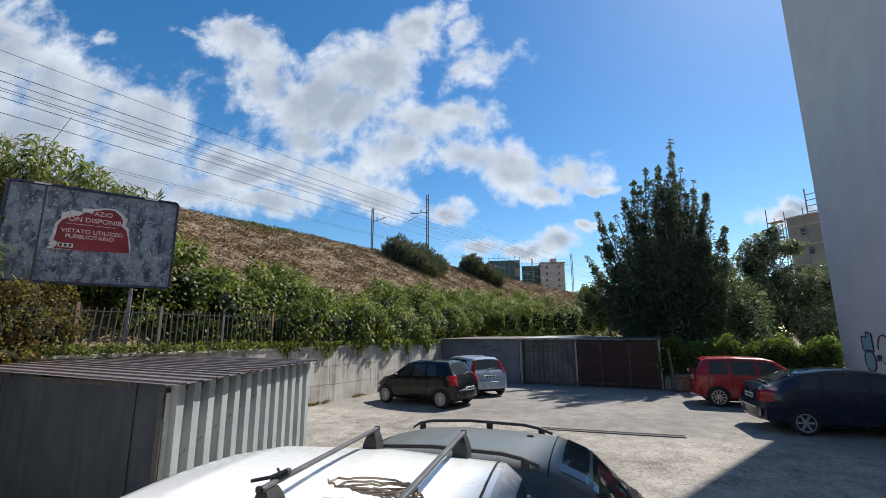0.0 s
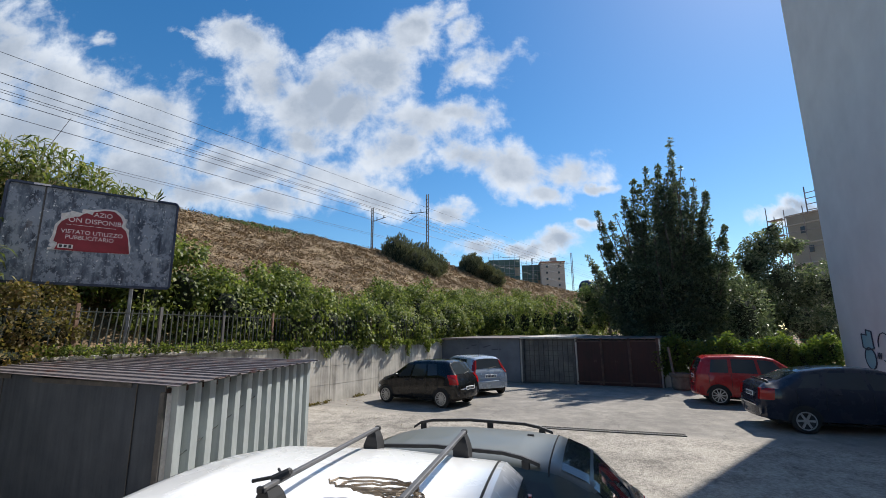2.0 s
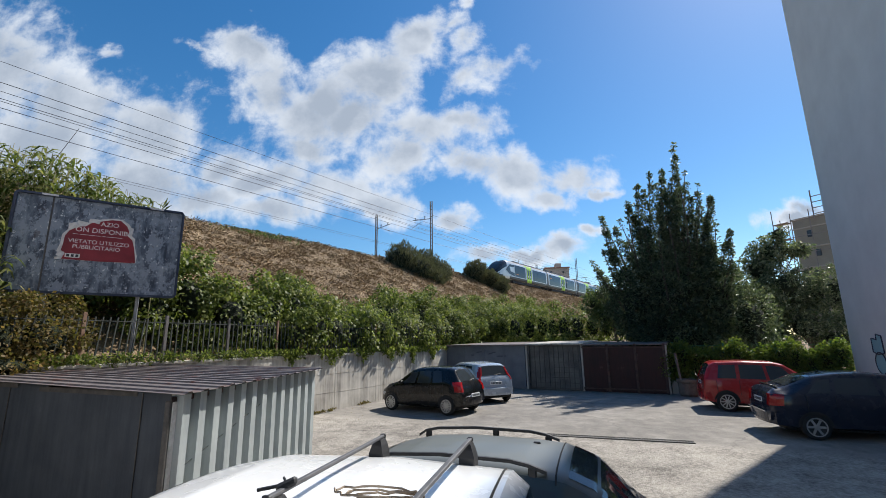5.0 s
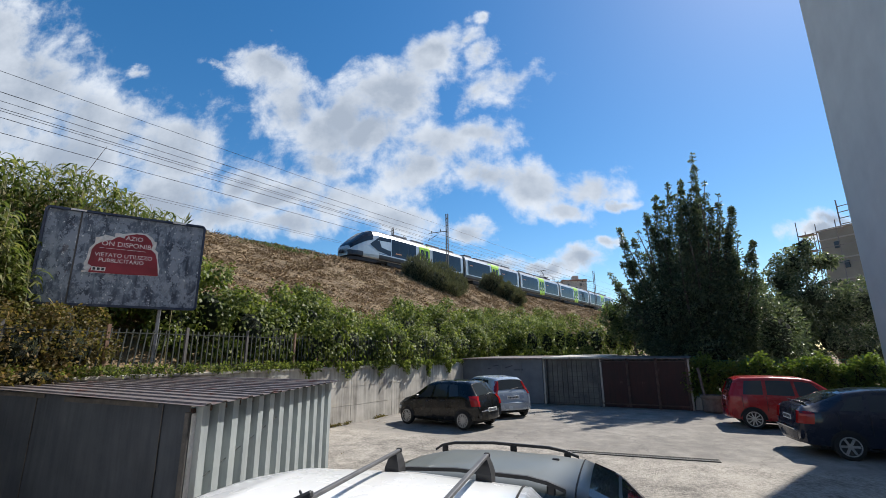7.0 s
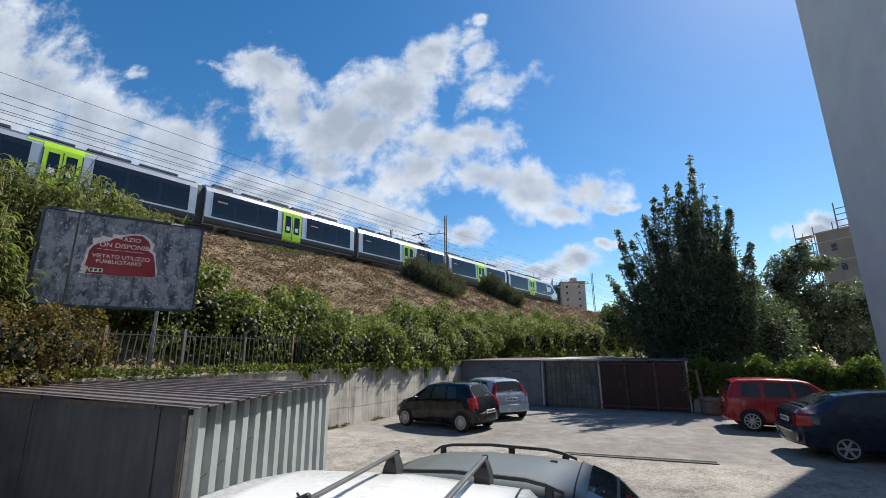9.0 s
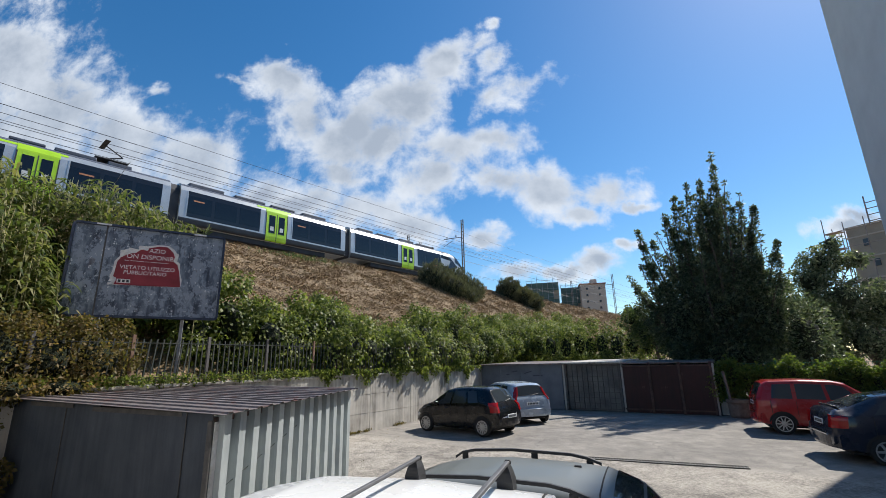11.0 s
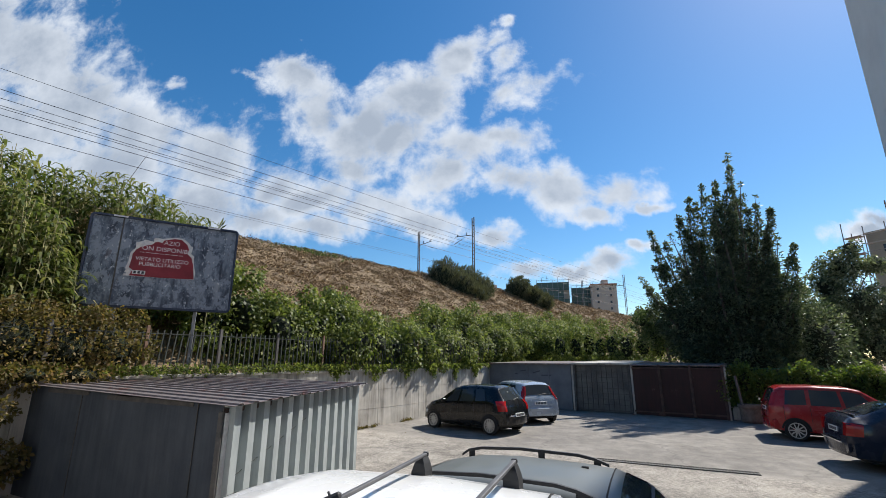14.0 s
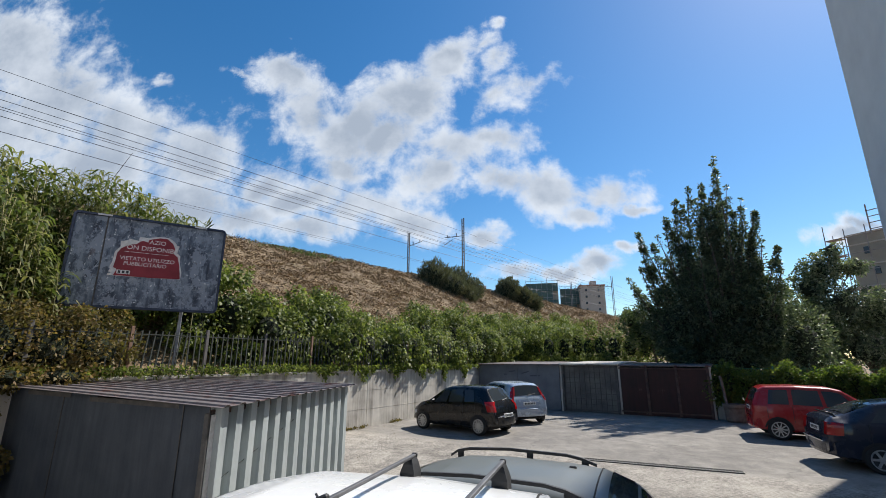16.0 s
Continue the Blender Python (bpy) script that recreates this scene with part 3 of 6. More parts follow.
# ---- overhead line ----
def mast(s, d, top, reach):
    """A steel catenary mast with its bracket; reach: to the track, signed."""
    m = empty("catenary_mast", TRK @ Matrix.Translation((s, d, 10.6)), "slim grey steel catenary mast beside the track", "mast", "catenary masts")
    h = top - 10.6
    bm = bmesh.new()
    for y in (-0.14, 0.14):
        add_box(bm, (0.12, 0.08, h), pose(0, y, h / 2))
    for i in range(int(h / 0.45)):
        add_box(bm, (0.08, 0.24, 0.06), pose(0, 0, 0.3 + i * 0.45))
    part("post", bm, M["pole"], m)
    part("foot", box((0.6, 0.6, 0.5), pose(0, 0, 0.1), 0.03), M["concrete"], m)
    z = 16.95 - 10.6
    part("bracket", tube((0, 0, z), (0, reach, z + 0.25), 0.045), M["pole"], m)
    part("steady_arm", tube((0, reach * 0.55, z - 0.2), (0, reach * 1.05, z - 0.7), 0.03), M["pole"], m)
    for k in (0.35, 0.85):
        bm = bmesh.new()
        for i in range(4):
            add_tube(bm, (0, reach * k, z + 0.16 + 0.09 * i), (0, reach * k, z + 0.2 + 0.09 * i), 0.07, sides=8)
        part("insulator", bm, M["t_dark"], m)


for s in (-8.6, 40.7, 90.6, 140.0):
    mast(s, 31.5, 19.15, 2.9)
    mast(s - 0.6, 40.2, 18.8, -2.4)


def overhead_wire(d, z, r, sag):
    """A run of wire hung from mast to mast."""
    bm = bmesh.new()
    spans = [-58, -8.6, 40.7, 90.6, 140.0, 190, 240]
    pts = []
    for a, b in zip(spans, spans[1:]):
        for i in range(8):
            f = i / 8
            pts.append((a + (b - a) * f, d, z - sag * 4 * f * (1 - f)))
    pts.append((spans[-1], d, z))
    rings = [[(x, y + r * math.cos(k * math.pi / 2), zz + r * math.sin(k * math.pi / 2)) for k in range(4)] for x, y, zz in pts]
    ob = part("overhead_wire", loft(rings), M["wire"], m=TRK)
    tagged(ob, "thin dark overhead railway wire", "wire", "overhead wires")


for d, z, r, sag in ((31.5, 17.45, 0.014, 0.05), (34.25, 17.50, 0.021, 0.06), (34.25, 16.96, 0.017, 0.06), (34.25, 16.50, 0.018, 0.03), (37.85, 17.83, 0.018, 0.05), (37.85, 17.38, 0.021, 0.04), (37.85, 16.36, 0.02, 0.03), (40.2, 15.35, 0.014, 0.05), (40.2, 15.15, 0.011, 0.05)):
    overhead_wire(d, z, r, sag)


M["trim_dark"] = material("trim_dark", plain((0.02, 0.02, 0.022), 0.6))
M["door_blue"] = material("door_blue", grime((0.10, 0.115, 0.145), (0.17, 0.19, 0.215), 1.2, 0.6, 0.1), 0.1, 0.003)
M["grid_pane"] = material("grid_pane", grime((0.045, 0.047, 0.05), (0.15, 0.15, 0.14), 1.6, 0.5, 0.0, 30.0), 0.1, 0.003)
M["steel_dark"] = material("steel_dark", grime((0.05, 0.05, 0.05), (0.11, 0.10, 0.095), 5.0, 0.7))
M["rust_pale"] = material("rust_pale", grime((0.12, 0.08, 0.065), (0.30, 0.25, 0.225), 6.0, 0.85))
M["scrawl"] = material("scrawl", plain((0.07, 0.075, 0.10), 0.8))
M["graffiti_blue"] = material("graffiti_blue", plain((0.25, 0.42, 0.46), 0.8))
M["graffiti_line"] = material("graffiti_line", plain((0.05, 0.055, 0.08), 0.8))
M["dado"] = material("dado", grime((0.26, 0.25, 0.25), (0.33, 0.32, 0.31), 1.0, 0.9))
M["terracotta"] = material("terracotta", grime((0.10, 0.08, 0.065), (0.19, 0.155, 0.125), 6.0, 0.9), 0.4, 0.01)
M["grate"] = material("grate", grime((0.06, 0.055, 0.05), (0.12, 0.11, 0.10), 5.0, 0.8))


# ---- yard buildings ----
def make_shed():
    """Low metal shed against the retaining wall, roof falling away from it."""
    a, b, n_, l = Vector((-3.62, 5.96, 1.70)), Vector((-3.0, 9.87, 1.77)), Vector((-6.5, 11.08, 1.81)), Vector((-8.62, 7.70, 1.84))
    shed = empty("shed", pose(a.x, a.y, 0), "low corrugated metal shed with dark front and rusty roof", "shed")
    inv = Matrix.Translation((-a.x, -a.y, 0))

    def corrugated(p, q, top_p, top_q, period, depth, bottom=0.0, thick=0.004, crest=0.42):
        """An upright trapezoid sheet from p to q on the ground plan, proud to the right of p-q."""
        d = (q - p).to_2d()
        length = d.length
        e = d.normalized()
        out = Vector((e.y, -e.x))
        prof, x = [], 0.0
        while x < length:
            for f, o in ((0.0, 0), (0.5 - crest / 2 - 0.06, 0), (0.5 - crest / 2, 1), (0.5 + crest / 2, 1), (0.5 + crest / 2 + 0.06, 0)):
                if x + f * period <= length:
                    prof.append((x + f * period, o * depth))
            x += period
        prof.append((length, 0))
        rings = []
        for side in (0, -thick):
            for zz in ("b", "t"):
                row = []
                for s, o in prof:
                    w = p.to_2d() + e * s + out * (o + side)
                    z = bottom if zz == "b" else top_p + (top_q - top_p) * s / length
                    row.append((w.x, w.y, z))
                rings.append(row)
        bm = bmesh.new()
        add_loft(bm, [rings[0], rings[1], rings[3], rings[2], rings[0]], closed=False)
        bmesh.ops.remove_doubles(bm, verts=bm.verts, dist=0.0005)
        bmesh.ops.recalc_face_normals(bm, faces=bm.faces)
        return bm

    zt = -0.04
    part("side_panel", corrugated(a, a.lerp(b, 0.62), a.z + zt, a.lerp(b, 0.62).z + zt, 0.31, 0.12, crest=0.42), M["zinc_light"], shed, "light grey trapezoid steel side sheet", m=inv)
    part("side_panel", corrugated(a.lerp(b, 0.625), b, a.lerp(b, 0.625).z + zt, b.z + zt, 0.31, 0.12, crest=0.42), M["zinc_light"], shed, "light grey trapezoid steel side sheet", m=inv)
    # front: flat sheets of unlike width, lapped, slightly out of plane, under a bent flashing
    e = (a - l).to_2d().normalized()
    out = Vector((e.y, -e.x, 0))
    turn_front = math.degrees(math.atan2(e.y, e.x))
    length = (a - l).to_2d().length
    cuts = (0.0, 0.17, 0.36, 0.53, 0.905, 1.0)
    for i, (c0, c1) in enumerate(zip(cuts, cuts[1:])):
        p = l.lerp(a, (c0 + c1) / 2) + out * (0.008 + 0.01 * (i % 2))
        w = (c1 - c0) * length + 0.03
        h = p.z - 0.015
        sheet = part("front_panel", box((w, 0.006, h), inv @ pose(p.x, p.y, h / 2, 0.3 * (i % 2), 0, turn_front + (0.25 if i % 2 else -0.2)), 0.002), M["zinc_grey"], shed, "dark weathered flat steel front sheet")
        part("lap_edge", box((0.012, 0.01, h - 0.02), inv @ pose(p.x + e.x * w / 2 + out.x * 0.004, p.y + e.y * w / 2 + out.y * 0.004, h / 2, 0, 0, turn_front)), M["steel_dark"], sheet)
    for i in range(7):
        p = l.lerp(a, 0.62 + 0.034 * i) + out * 0.016
        part("pressed_rib", box((0.018, 0.008, 1.5), inv @ pose(p.x, p.y, 0.78, 0, 0, turn_front), 0.003), M["zinc_grey"], shed)
    for c0, c1 in ((0.16, 0.40), (0.50, 0.89)):
        p = l.lerp(a, (c0 + c1) / 2) + out * 0.03
        part("flashing", box(((c1 - c0) * length, 0.012, 0.07), inv @ pose(p.x, p.y, p.z - 0.06, 0, 0.6, turn_front), 0.003), M["steel_dark"], shed, "bent grey top flashing")
    part("back_panel", corrugated(b, n_, b.z + zt, n_.z + zt, 0.3, 0.02), M["zinc_grey"], shed, m=inv)
    part("corner_post", box((0.07, 0.07, 1.6), inv @ pose(a.x - 0.01, a.y - 0.012, 0.8), 0.008), M["steel_dark"], shed, "dark rusted angle-iron corner post")
    part("corner_trim", box((0.025, 0.1, 1.58), inv @ pose(a.x + 0.035, a.y + 0.05, 0.79, 0, 0, -9), 0.006), M["paper"], shed, "flaking pale corner strip")
    part("corner_post", box((0.05, 0.05, 1.6), inv @ pose(b.x + 0.02, b.y + 0.02, 0.8), 0.008), M["rust_bar"], shed)
    # roof: ribs run from the wall to the low edge... along the front, sheets lap over one another
    e = (b - a).to_2d().normalized()
    sheets = 5
    for i in range(sheets):
        f0, f1 = i / sheets - (0.03 if i == 0 else 0.004), (i + 1) / sheets + (0.03 if i == sheets - 1 else 0.004)
        rows = []
        ribs = 3
        prof = []
        for r in range(ribs):
            for g, o in ((0.0, 0), (0.26, 0), (0.32, 1), (0.58, 1), (0.64, 0)):
                prof.append(((r + g) / ribs, o * 0.022))
        prof.append((1.0, 0))
        for th in (0.0, -0.006):
            for end in (0, 1):
                row = []
                for g, o in prof:
                    f = f0 + (f1 - f0) * g
                    lo, hi = a.lerp(b, f), l.lerp(n_, f)
                    d = (lo - hi).normalized()
                    w = lo + d * 0.3 if end == 0 else hi - d * 0.05
                    row.append((w.x, w.y, w.z + o + th + 0.006 * (i % 2) + 0.004))
                rows.append(row)
        bm = bmesh.new()
        add_loft(bm, [rows[0], rows[1], rows[3], rows[2], rows[0]], closed=False)
        bmesh.ops.recalc_face_normals(bm, faces=bm.faces)
        part("roof_sheet", bm, M["roof_rust"], shed, "rusty brown corrugated roof sheet", m=inv)
    part("eaves_beam", box((0.05, (b - a).length, 0.07), inv @ pose((a.x + b.x) / 2 + 0.0, (a.y + b.y) / 2, 1.64, 1.03, 0, -9.0), 0.006), M["rust_bar"], shed)
    part("cable", tube((0.10, 0.12, 0.72), (0.40, 2.05, 1.34), 0.006, sides=5), M["trim_dark"], shed, "thin black cable slung across the side")
    part("latch", box((0.05, 0.09, 0.16), inv @ pose(a.x + 0.09, a.y + 1.62, 0.66, 0, 0, -9), 0.012), M["rust_bar"], shed, "rusty sliding latch")


def make_garages():
    """Row of lock-ups closing the yard; local x into them, y along the front."""
    g = empty("garage_row", LOT @ pose(10.05, 0, 0), "row of old lock-up garages with three unlike doors", "garage", kind="structure")
    part("back_wall", box((0.2, 10.6, 2.0), pose(5.2, -5.2, 1.0)), M["concrete"], g)
    for y in (0.12, -4.36, -6.92, -10.42):
        part("pier", box((5.2, 0.16, 2.06), pose(2.64, y, 1.03), 0.01), M["concrete"], g)
    part("roof", box((5.6, 4.5, 0.07), pose(2.62, -2.1, 2.13, 0, -1, 0), 0.01), M["roof_rust"], g, "thin corrugated roof edge")
    part("roof", box((5.6, 2.62, 0.08), pose(2.58, -5.65, 2.155, 0, -1, 0), 0.02), M["concrete"], g, "pale sheet roof slab")
    part("roof", box((5.4, 3.6, 0.06), pose(2.7, -8.75, 2.11, 0, -1, 0), 0.01), M["roof_rust"], g)
    # first lock-up: plain painted sheet with a lintel
    part("sheet_door", box((0.05, 4.28, 2.06), pose(0.05, -2.12, 1.04), 0.008), M["door_blue"], g, "plain grey-blue painted sheet front")
    for k in range(3):
        part("door_rib", box((0.03, 0.05, 2.02), pose(0.015, -1.06 - k * 1.06, 1.03), 0.006), M["door_blue"], g)
    # second: glazed grid door
    d = part("grid_door", box((0.05, 2.4, 2.04), pose(0.12, -5.64, 1.04), 0.008), M["grid_pane"], g, "grey panelled door behind a wire grid")
    for k in range(11):
        part("grid_bar", box((0.03, 0.022, 2.02), pose(0.08, -4.5 - k * 0.228, 1.04)), M["steel_dark"], d)
    for k in range(9):
        part("grid_bar", box((0.03, 2.36, 0.022), pose(0.085, -5.64, 0.1 + k * 0.235)), M["steel_dark"], d)
    part("frame_post", box((0.1, 0.1, 2.1), pose(0.03, -4.43, 1.05), 0.01), M["steel_dark"], g)
    part("frame_post", box((0.1, 0.1, 2.1), pose(0.03, -6.86, 1.05), 0.01), M["steel_dark"], g)
    # third: rusty sheet gates with angle posts
    for k, y in enumerate((-7.5, -8.66, -9.82)):
        s = part("rusty_gate", box((0.03, 1.12, 1.98), pose(0.06 + 0.015 * (k % 2), y, 1.0), 0.006), M["rust_red"], g, "dark red rusted sheet gate")
        part("gate_rail", box((0.04, 1.1, 0.06), pose(0.03, y, 1.95), 0.005), M["rust_bar"], s)
        part("gate_rail", box((0.04, 1.1, 0.06), pose(0.03, y, 0.15), 0.005), M["rust_bar"], s)
    for y in (-8.08, -9.24, -10.38):
        part("gate_post", box((0.07, 0.1, 2.1), pose(0.01, y, 1.05), 0.008), M["rust_bar"], g, "rusty flaking gate post")
    for y0, y1, z in ((-1.4, -1.55, 1.6), (-1.7, -2.0, 1.75), (-2.1, -2.15, 1.5), (-2.35, -2.75, 1.7), (-2.8, -3.3, 1.55)):
        part("scrawl", box((0.008, abs(y1 - y0), 0.05), pose(0.015, (y0 + y1) / 2, z, 20 * math.sin(y0 * 9), 0, 0)), M["scrawl"], g, "faint dark graffiti stroke")


make_shed()
make_garages()


def outline_ring(bm, pts, r):
    """A closed raised line along points in the plane y = 0."""
    for p, q in zip(pts, pts[1:] + pts[:1]):
        add_tube(bm, p, q, r, sides=5)


def make_graffiti():
    """Bubble-letter tag on the block's side wall."""
    m = pose(15.74, 17.77, 0, 0, 0, 63.2)
    g = empty("graffiti", m @ pose(-2.75, 0.012, 1.0), "pale blue bubble graffiti tag on plaster wall", "graffiti")
    low = [(0.45 * math.cos(k * 0.45), 0, 0.38 + 0.36 * math.sin(k * 0.45)) for k in range(14)]
    up = [(-0.42, 0, 0.72), (-0.40, 0, 1.28), (0.0, 0, 1.34), (0.02, 0, 1.16), (0.46, 0, 1.2), (0.48, 0, 0.74), (0.1, 0, 0.66)]
    for name, pts in (("lower_bubble", low), ("upper_bubble", up)):
        bm = bmesh.new()
        bm.faces.new([bm.verts.new(p) for p in pts])
        r = bmesh.ops.extrude_face_region(bm, geom=list(bm.faces))
        for v in r["geom"]:
            if isinstance(v, bmesh.types.BMVert):
                v.co.y += 0.004
        bmesh.ops.recalc_face_normals(bm, faces=bm.faces)
        fill = part(name, bm, M["graffiti_blue"], g)
        bm = bmesh.new()
        outline_ring(bm, [(x, 0.006, z) for x, y, z in pts], 0.022)
        part("outline", bm, M["graffiti_line"], fill)
    bm = bmesh.new()
    pts = [(-1.3 + 0.5 * math.cos(k * 0.4), 0.006, 0.78 + 0.46 * math.sin(k * 0.4)) for k in range(14)]
    for p, q in zip(pts, pts[1:]):
        add_tube(bm, p, q, 0.016, sides=5)
    part("loop_line", bm, M["graffiti_line"], g)
    for k in range(5):
        part("scribble", box((0.05, 0.006, 0.22), pose(-0.62 - 0.07 * k, 0.005, 0.5, 0, 25 if k % 2 else -30, 0)), M["graffiti_line"], g)
    dado = part("dado", box((30, 0.02, 0.92), pose(-15, 0.013, 0.46), 0.004), M["dado"], m=m)
    tagged(dado, "grey painted dado along the plaster wall", "dado", kind="structure")


make_graffiti()


def make_drain():
    """Channel drain across the yard with slotted cast covers."""
    a, b = Vector((2.4, 11.64, 0)), Vector((5.5, 10.6, 0))
    d = b - a
    m = Matrix.Translation(a) @ pose(0, 0, 0.004, 0, 0, math.degrees(math.atan2(d.y, d.x)))
    g = empty("drain_channel", m, "long slotted iron drain grate in the asphalt", "drain")
    L = d.length
    part("channel", box((L, 0.20, 0.004), pose(L / 2, 0, -0.004)), M["t_dark"], g)
    k = int(L / 0.5)
    for i in range(k):
        x = L * (i + 0.5) / k
        bm = bmesh.new()
        for y in (-0.105, 0.105):
            add_box(bm, (L / k - 0.012, 0.03, 0.02), pose(x, y, 0.006))
        for j in range(9):
            add_box(bm, (0.02, 0.2, 0.016), pose(x + (j - 4) * L / k / 9, 0, 0.005))
        part("grate_cover", bm, M["grate"], g)


make_drain()


def make_billboard():
    a, b = Vector((-9.15, 8.95)), Vector((-6.76, 10.77))
    m = pose(a.x, a.y, 0, 0, 0, math.degrees(math.atan2(b.y - a.y, b.x - a.x)))
    s = empty("billboard", m, "weathered blue-grey metal billboard with torn red notice", "billboard")
    w, z0, z1 = 3.05, 3.44, 5.64
    part("panel", box((0.60, 0.05, z1 - z0 - 0.1), pose(0.20, 0.03, (z0 + z1) / 2), 0.004), M["board"], s)
    part("panel", box((w - 0.55, 0.05, z1 - z0 - 0.1), pose(0.525 + (w - 0.55) / 2 - 0.02, 0.03, (z0 + z1) / 2), 0.004), M["board"], s)
    # rounded frame
    pts, r = [], 0.10
    for cx, cz, t0 in ((w - r, z1 - r, 0), (r - 0.13, z1 - r, 90), (r - 0.13, z0 + r, 180), (w - r, z0 + r, 270)):
        for k in range(6):
            t = radians(t0 + 18 * k)
            pts.append((cx + r * math.cos(t), cz + r * math.sin(t), cx + (r - 0.05) * math.cos(t), cz + (r - 0.05) * math.sin(t)))
    rings = [[(ox, -0.05, oz), (ox, 0.10, oz), (ix, 0.10, iz), (ix, -0.05, iz)] for ox, oz, ix, iz in pts]
    bm = bmesh.new()
    add_loft(bm, rings + [rings[0]], caps=False)
    bmesh.ops.remove_doubles(bm, verts=bm.verts, dist=0.0005)
    bmesh.ops.recalc_face_normals(bm, faces=bm.faces)
    part("frame", bm, M["board_frame"], s, "dark blue rounded metal frame")
    part("seam", box((0.03, 0.02, z1 - z0 - 0.1), pose(0.515, 0.0, (z0 + z1) / 2), 0.004), M["steel_dark"], s)
    part("backing", box((w + 0.05, 0.03, z1 - z0 - 0.08), pose(w / 2 - 0.065, 0.085, (z0 + z1) / 2)), M["board_frame"], s)
    for x in (0.6, 2.28):
        part("post", box((0.08, 0.08, 4.0), pose(x, 0.16, 3.6), 0.01), M["steel"], s, "thin galvanised post")
    # torn notice
    red = [(0.80, 4.21), (1.46, 4.21), (2.145, 4.235), (2.12, 4.40), (2.085, 4.60), (2.03, 4.78), (1.93, 4.87), (1.95, 4.98), (1.90, 5.10), (1.76, 5.22), (1.60, 5.215), (1.40, 5.15), (1.22, 5.08), (1.14, 5.0), (1.0, 4.97), (0.86, 4.86), (0.80, 4.74), (0.79, 4.55), (0.77, 4.40), (0.84, 4.36)]
    white = [(0.71, 4.20), (1.0, 4.205), (1.6, 4.215), (2.15, 4.23), (2.16, 4.40), (2.10, 4.62), (2.08, 4.82), (1.99, 4.90), (2.01, 5.04), (1.93, 5.16), (1.79, 5.255), (1.58, 5.25), (1.36, 5.19), (1.20, 5.19), (1.18, 5.09), (0.99, 5.12), (0.96, 5.05), (0.83, 5.04), (0.84, 4.90), (0.75, 4.76), (0.74, 4.55), (0.70, 4.38), (0.76, 4.31)]
    part("torn_paper", prism(white, 0.004, pose(0, -0.006, 0)), M["paper"], s, "torn white paper edge")
    part("notice", prism(red, 0.004, pose(0, -0.012, 0)), M["poster_red"], s, "faded red notice sheet")
    for text, x, z, size in (("AZIO", 1.40, 5.04, 0.145), ("ON DISPONIB", 0.96, 4.865, 0.155), ("VIETATO UTILIZZO", 0.865, 4.60, 0.128), ("PUBBLICITARIO", 0.95, 4.475, 0.125)):
        part("lettering", letters(text, size, pose(x, -0.014, z, 90, 0, 0)), M["lettering"], s)
    # curled flaps of paper at the torn edge
    for x, z, ww, hh, tw in ((1.28, 5.13, 0.20, 0.07, 14), (0.93, 5.02, 0.14, 0.07, -25), (1.99, 4.98, 0.07, 0.18, 8), (0.77, 4.31, 0.12, 0.10, 20), (0.74, 4.22, 0.11, 0.05, -4)):
        bm = bmesh.new()
        rings = []
        for k in range(5):
            f = k / 4 - 0.5
            rings.append([(f * ww, -0.03 * (0.25 - f * f) * 4, -hh / 2), (f * ww, -0.03 * (0.25 - f * f) * 4, hh / 2), (f * ww, -0.03 * (0.25 - f * f) * 4 + 0.003, hh / 2), (f * ww, -0.03 * (0.25 - f * f) * 4 + 0.003, -hh / 2)])
        add_loft(bm, rings)
        bmesh.ops.recalc_face_normals(bm, faces=bm.faces)
        part("paper_flap", bm, M["paper"], s, "curled flap of torn white paper", m=pose(x, -0.014, z, 0, tw, 0))
    for k in range(7):
        part("small_print", box((0.09 + 0.03 * (k % 3), 0.003, 0.009), pose(0.98 + 0.135 * k, -0.0135, 4.80)), M["lettering"], s)
    part("mark", box((0.26, 0.003, 0.09), pose(0.98, -0.0135, 4.30)), M["paper"], s, "small white printed box")
    for k in range(3):
        part("mark_bar", box((0.05, 0.003, 0.06), pose(0.9 + 0.08 * k, -0.0165, 4.30)), M["t_dark"], s)
    for x in (0.45, 2.45):
        part("maker_plate", box((0.28, 0.004, 0.04), pose(x, -0.053, 5.615)), M["paper"], s)


def letters(text, size, m):
    """Solid letters from the built-in font."""
    cu = bpy.data.curves.new("letters", "FONT")
    cu.body, cu.size, cu.extrude = text, size, 0.0015
    ob = bpy.data.objects.new("letters", cu)
    scene.collection.objects.link(ob)
    dg = bpy.context.evaluated_depsgraph_get()
    me = bpy.data.meshes.new_from_object(ob.evaluated_get(dg))
    bm = bmesh.new()
    bm.from_mesh(me)
    bpy.data.objects.remove(ob)
    bpy.data.curves.remove(cu)
    bpy.data.meshes.remove(me)
    bmesh.ops.transform(bm, matrix=m, verts=bm.verts)
    return bm


make_billboard()


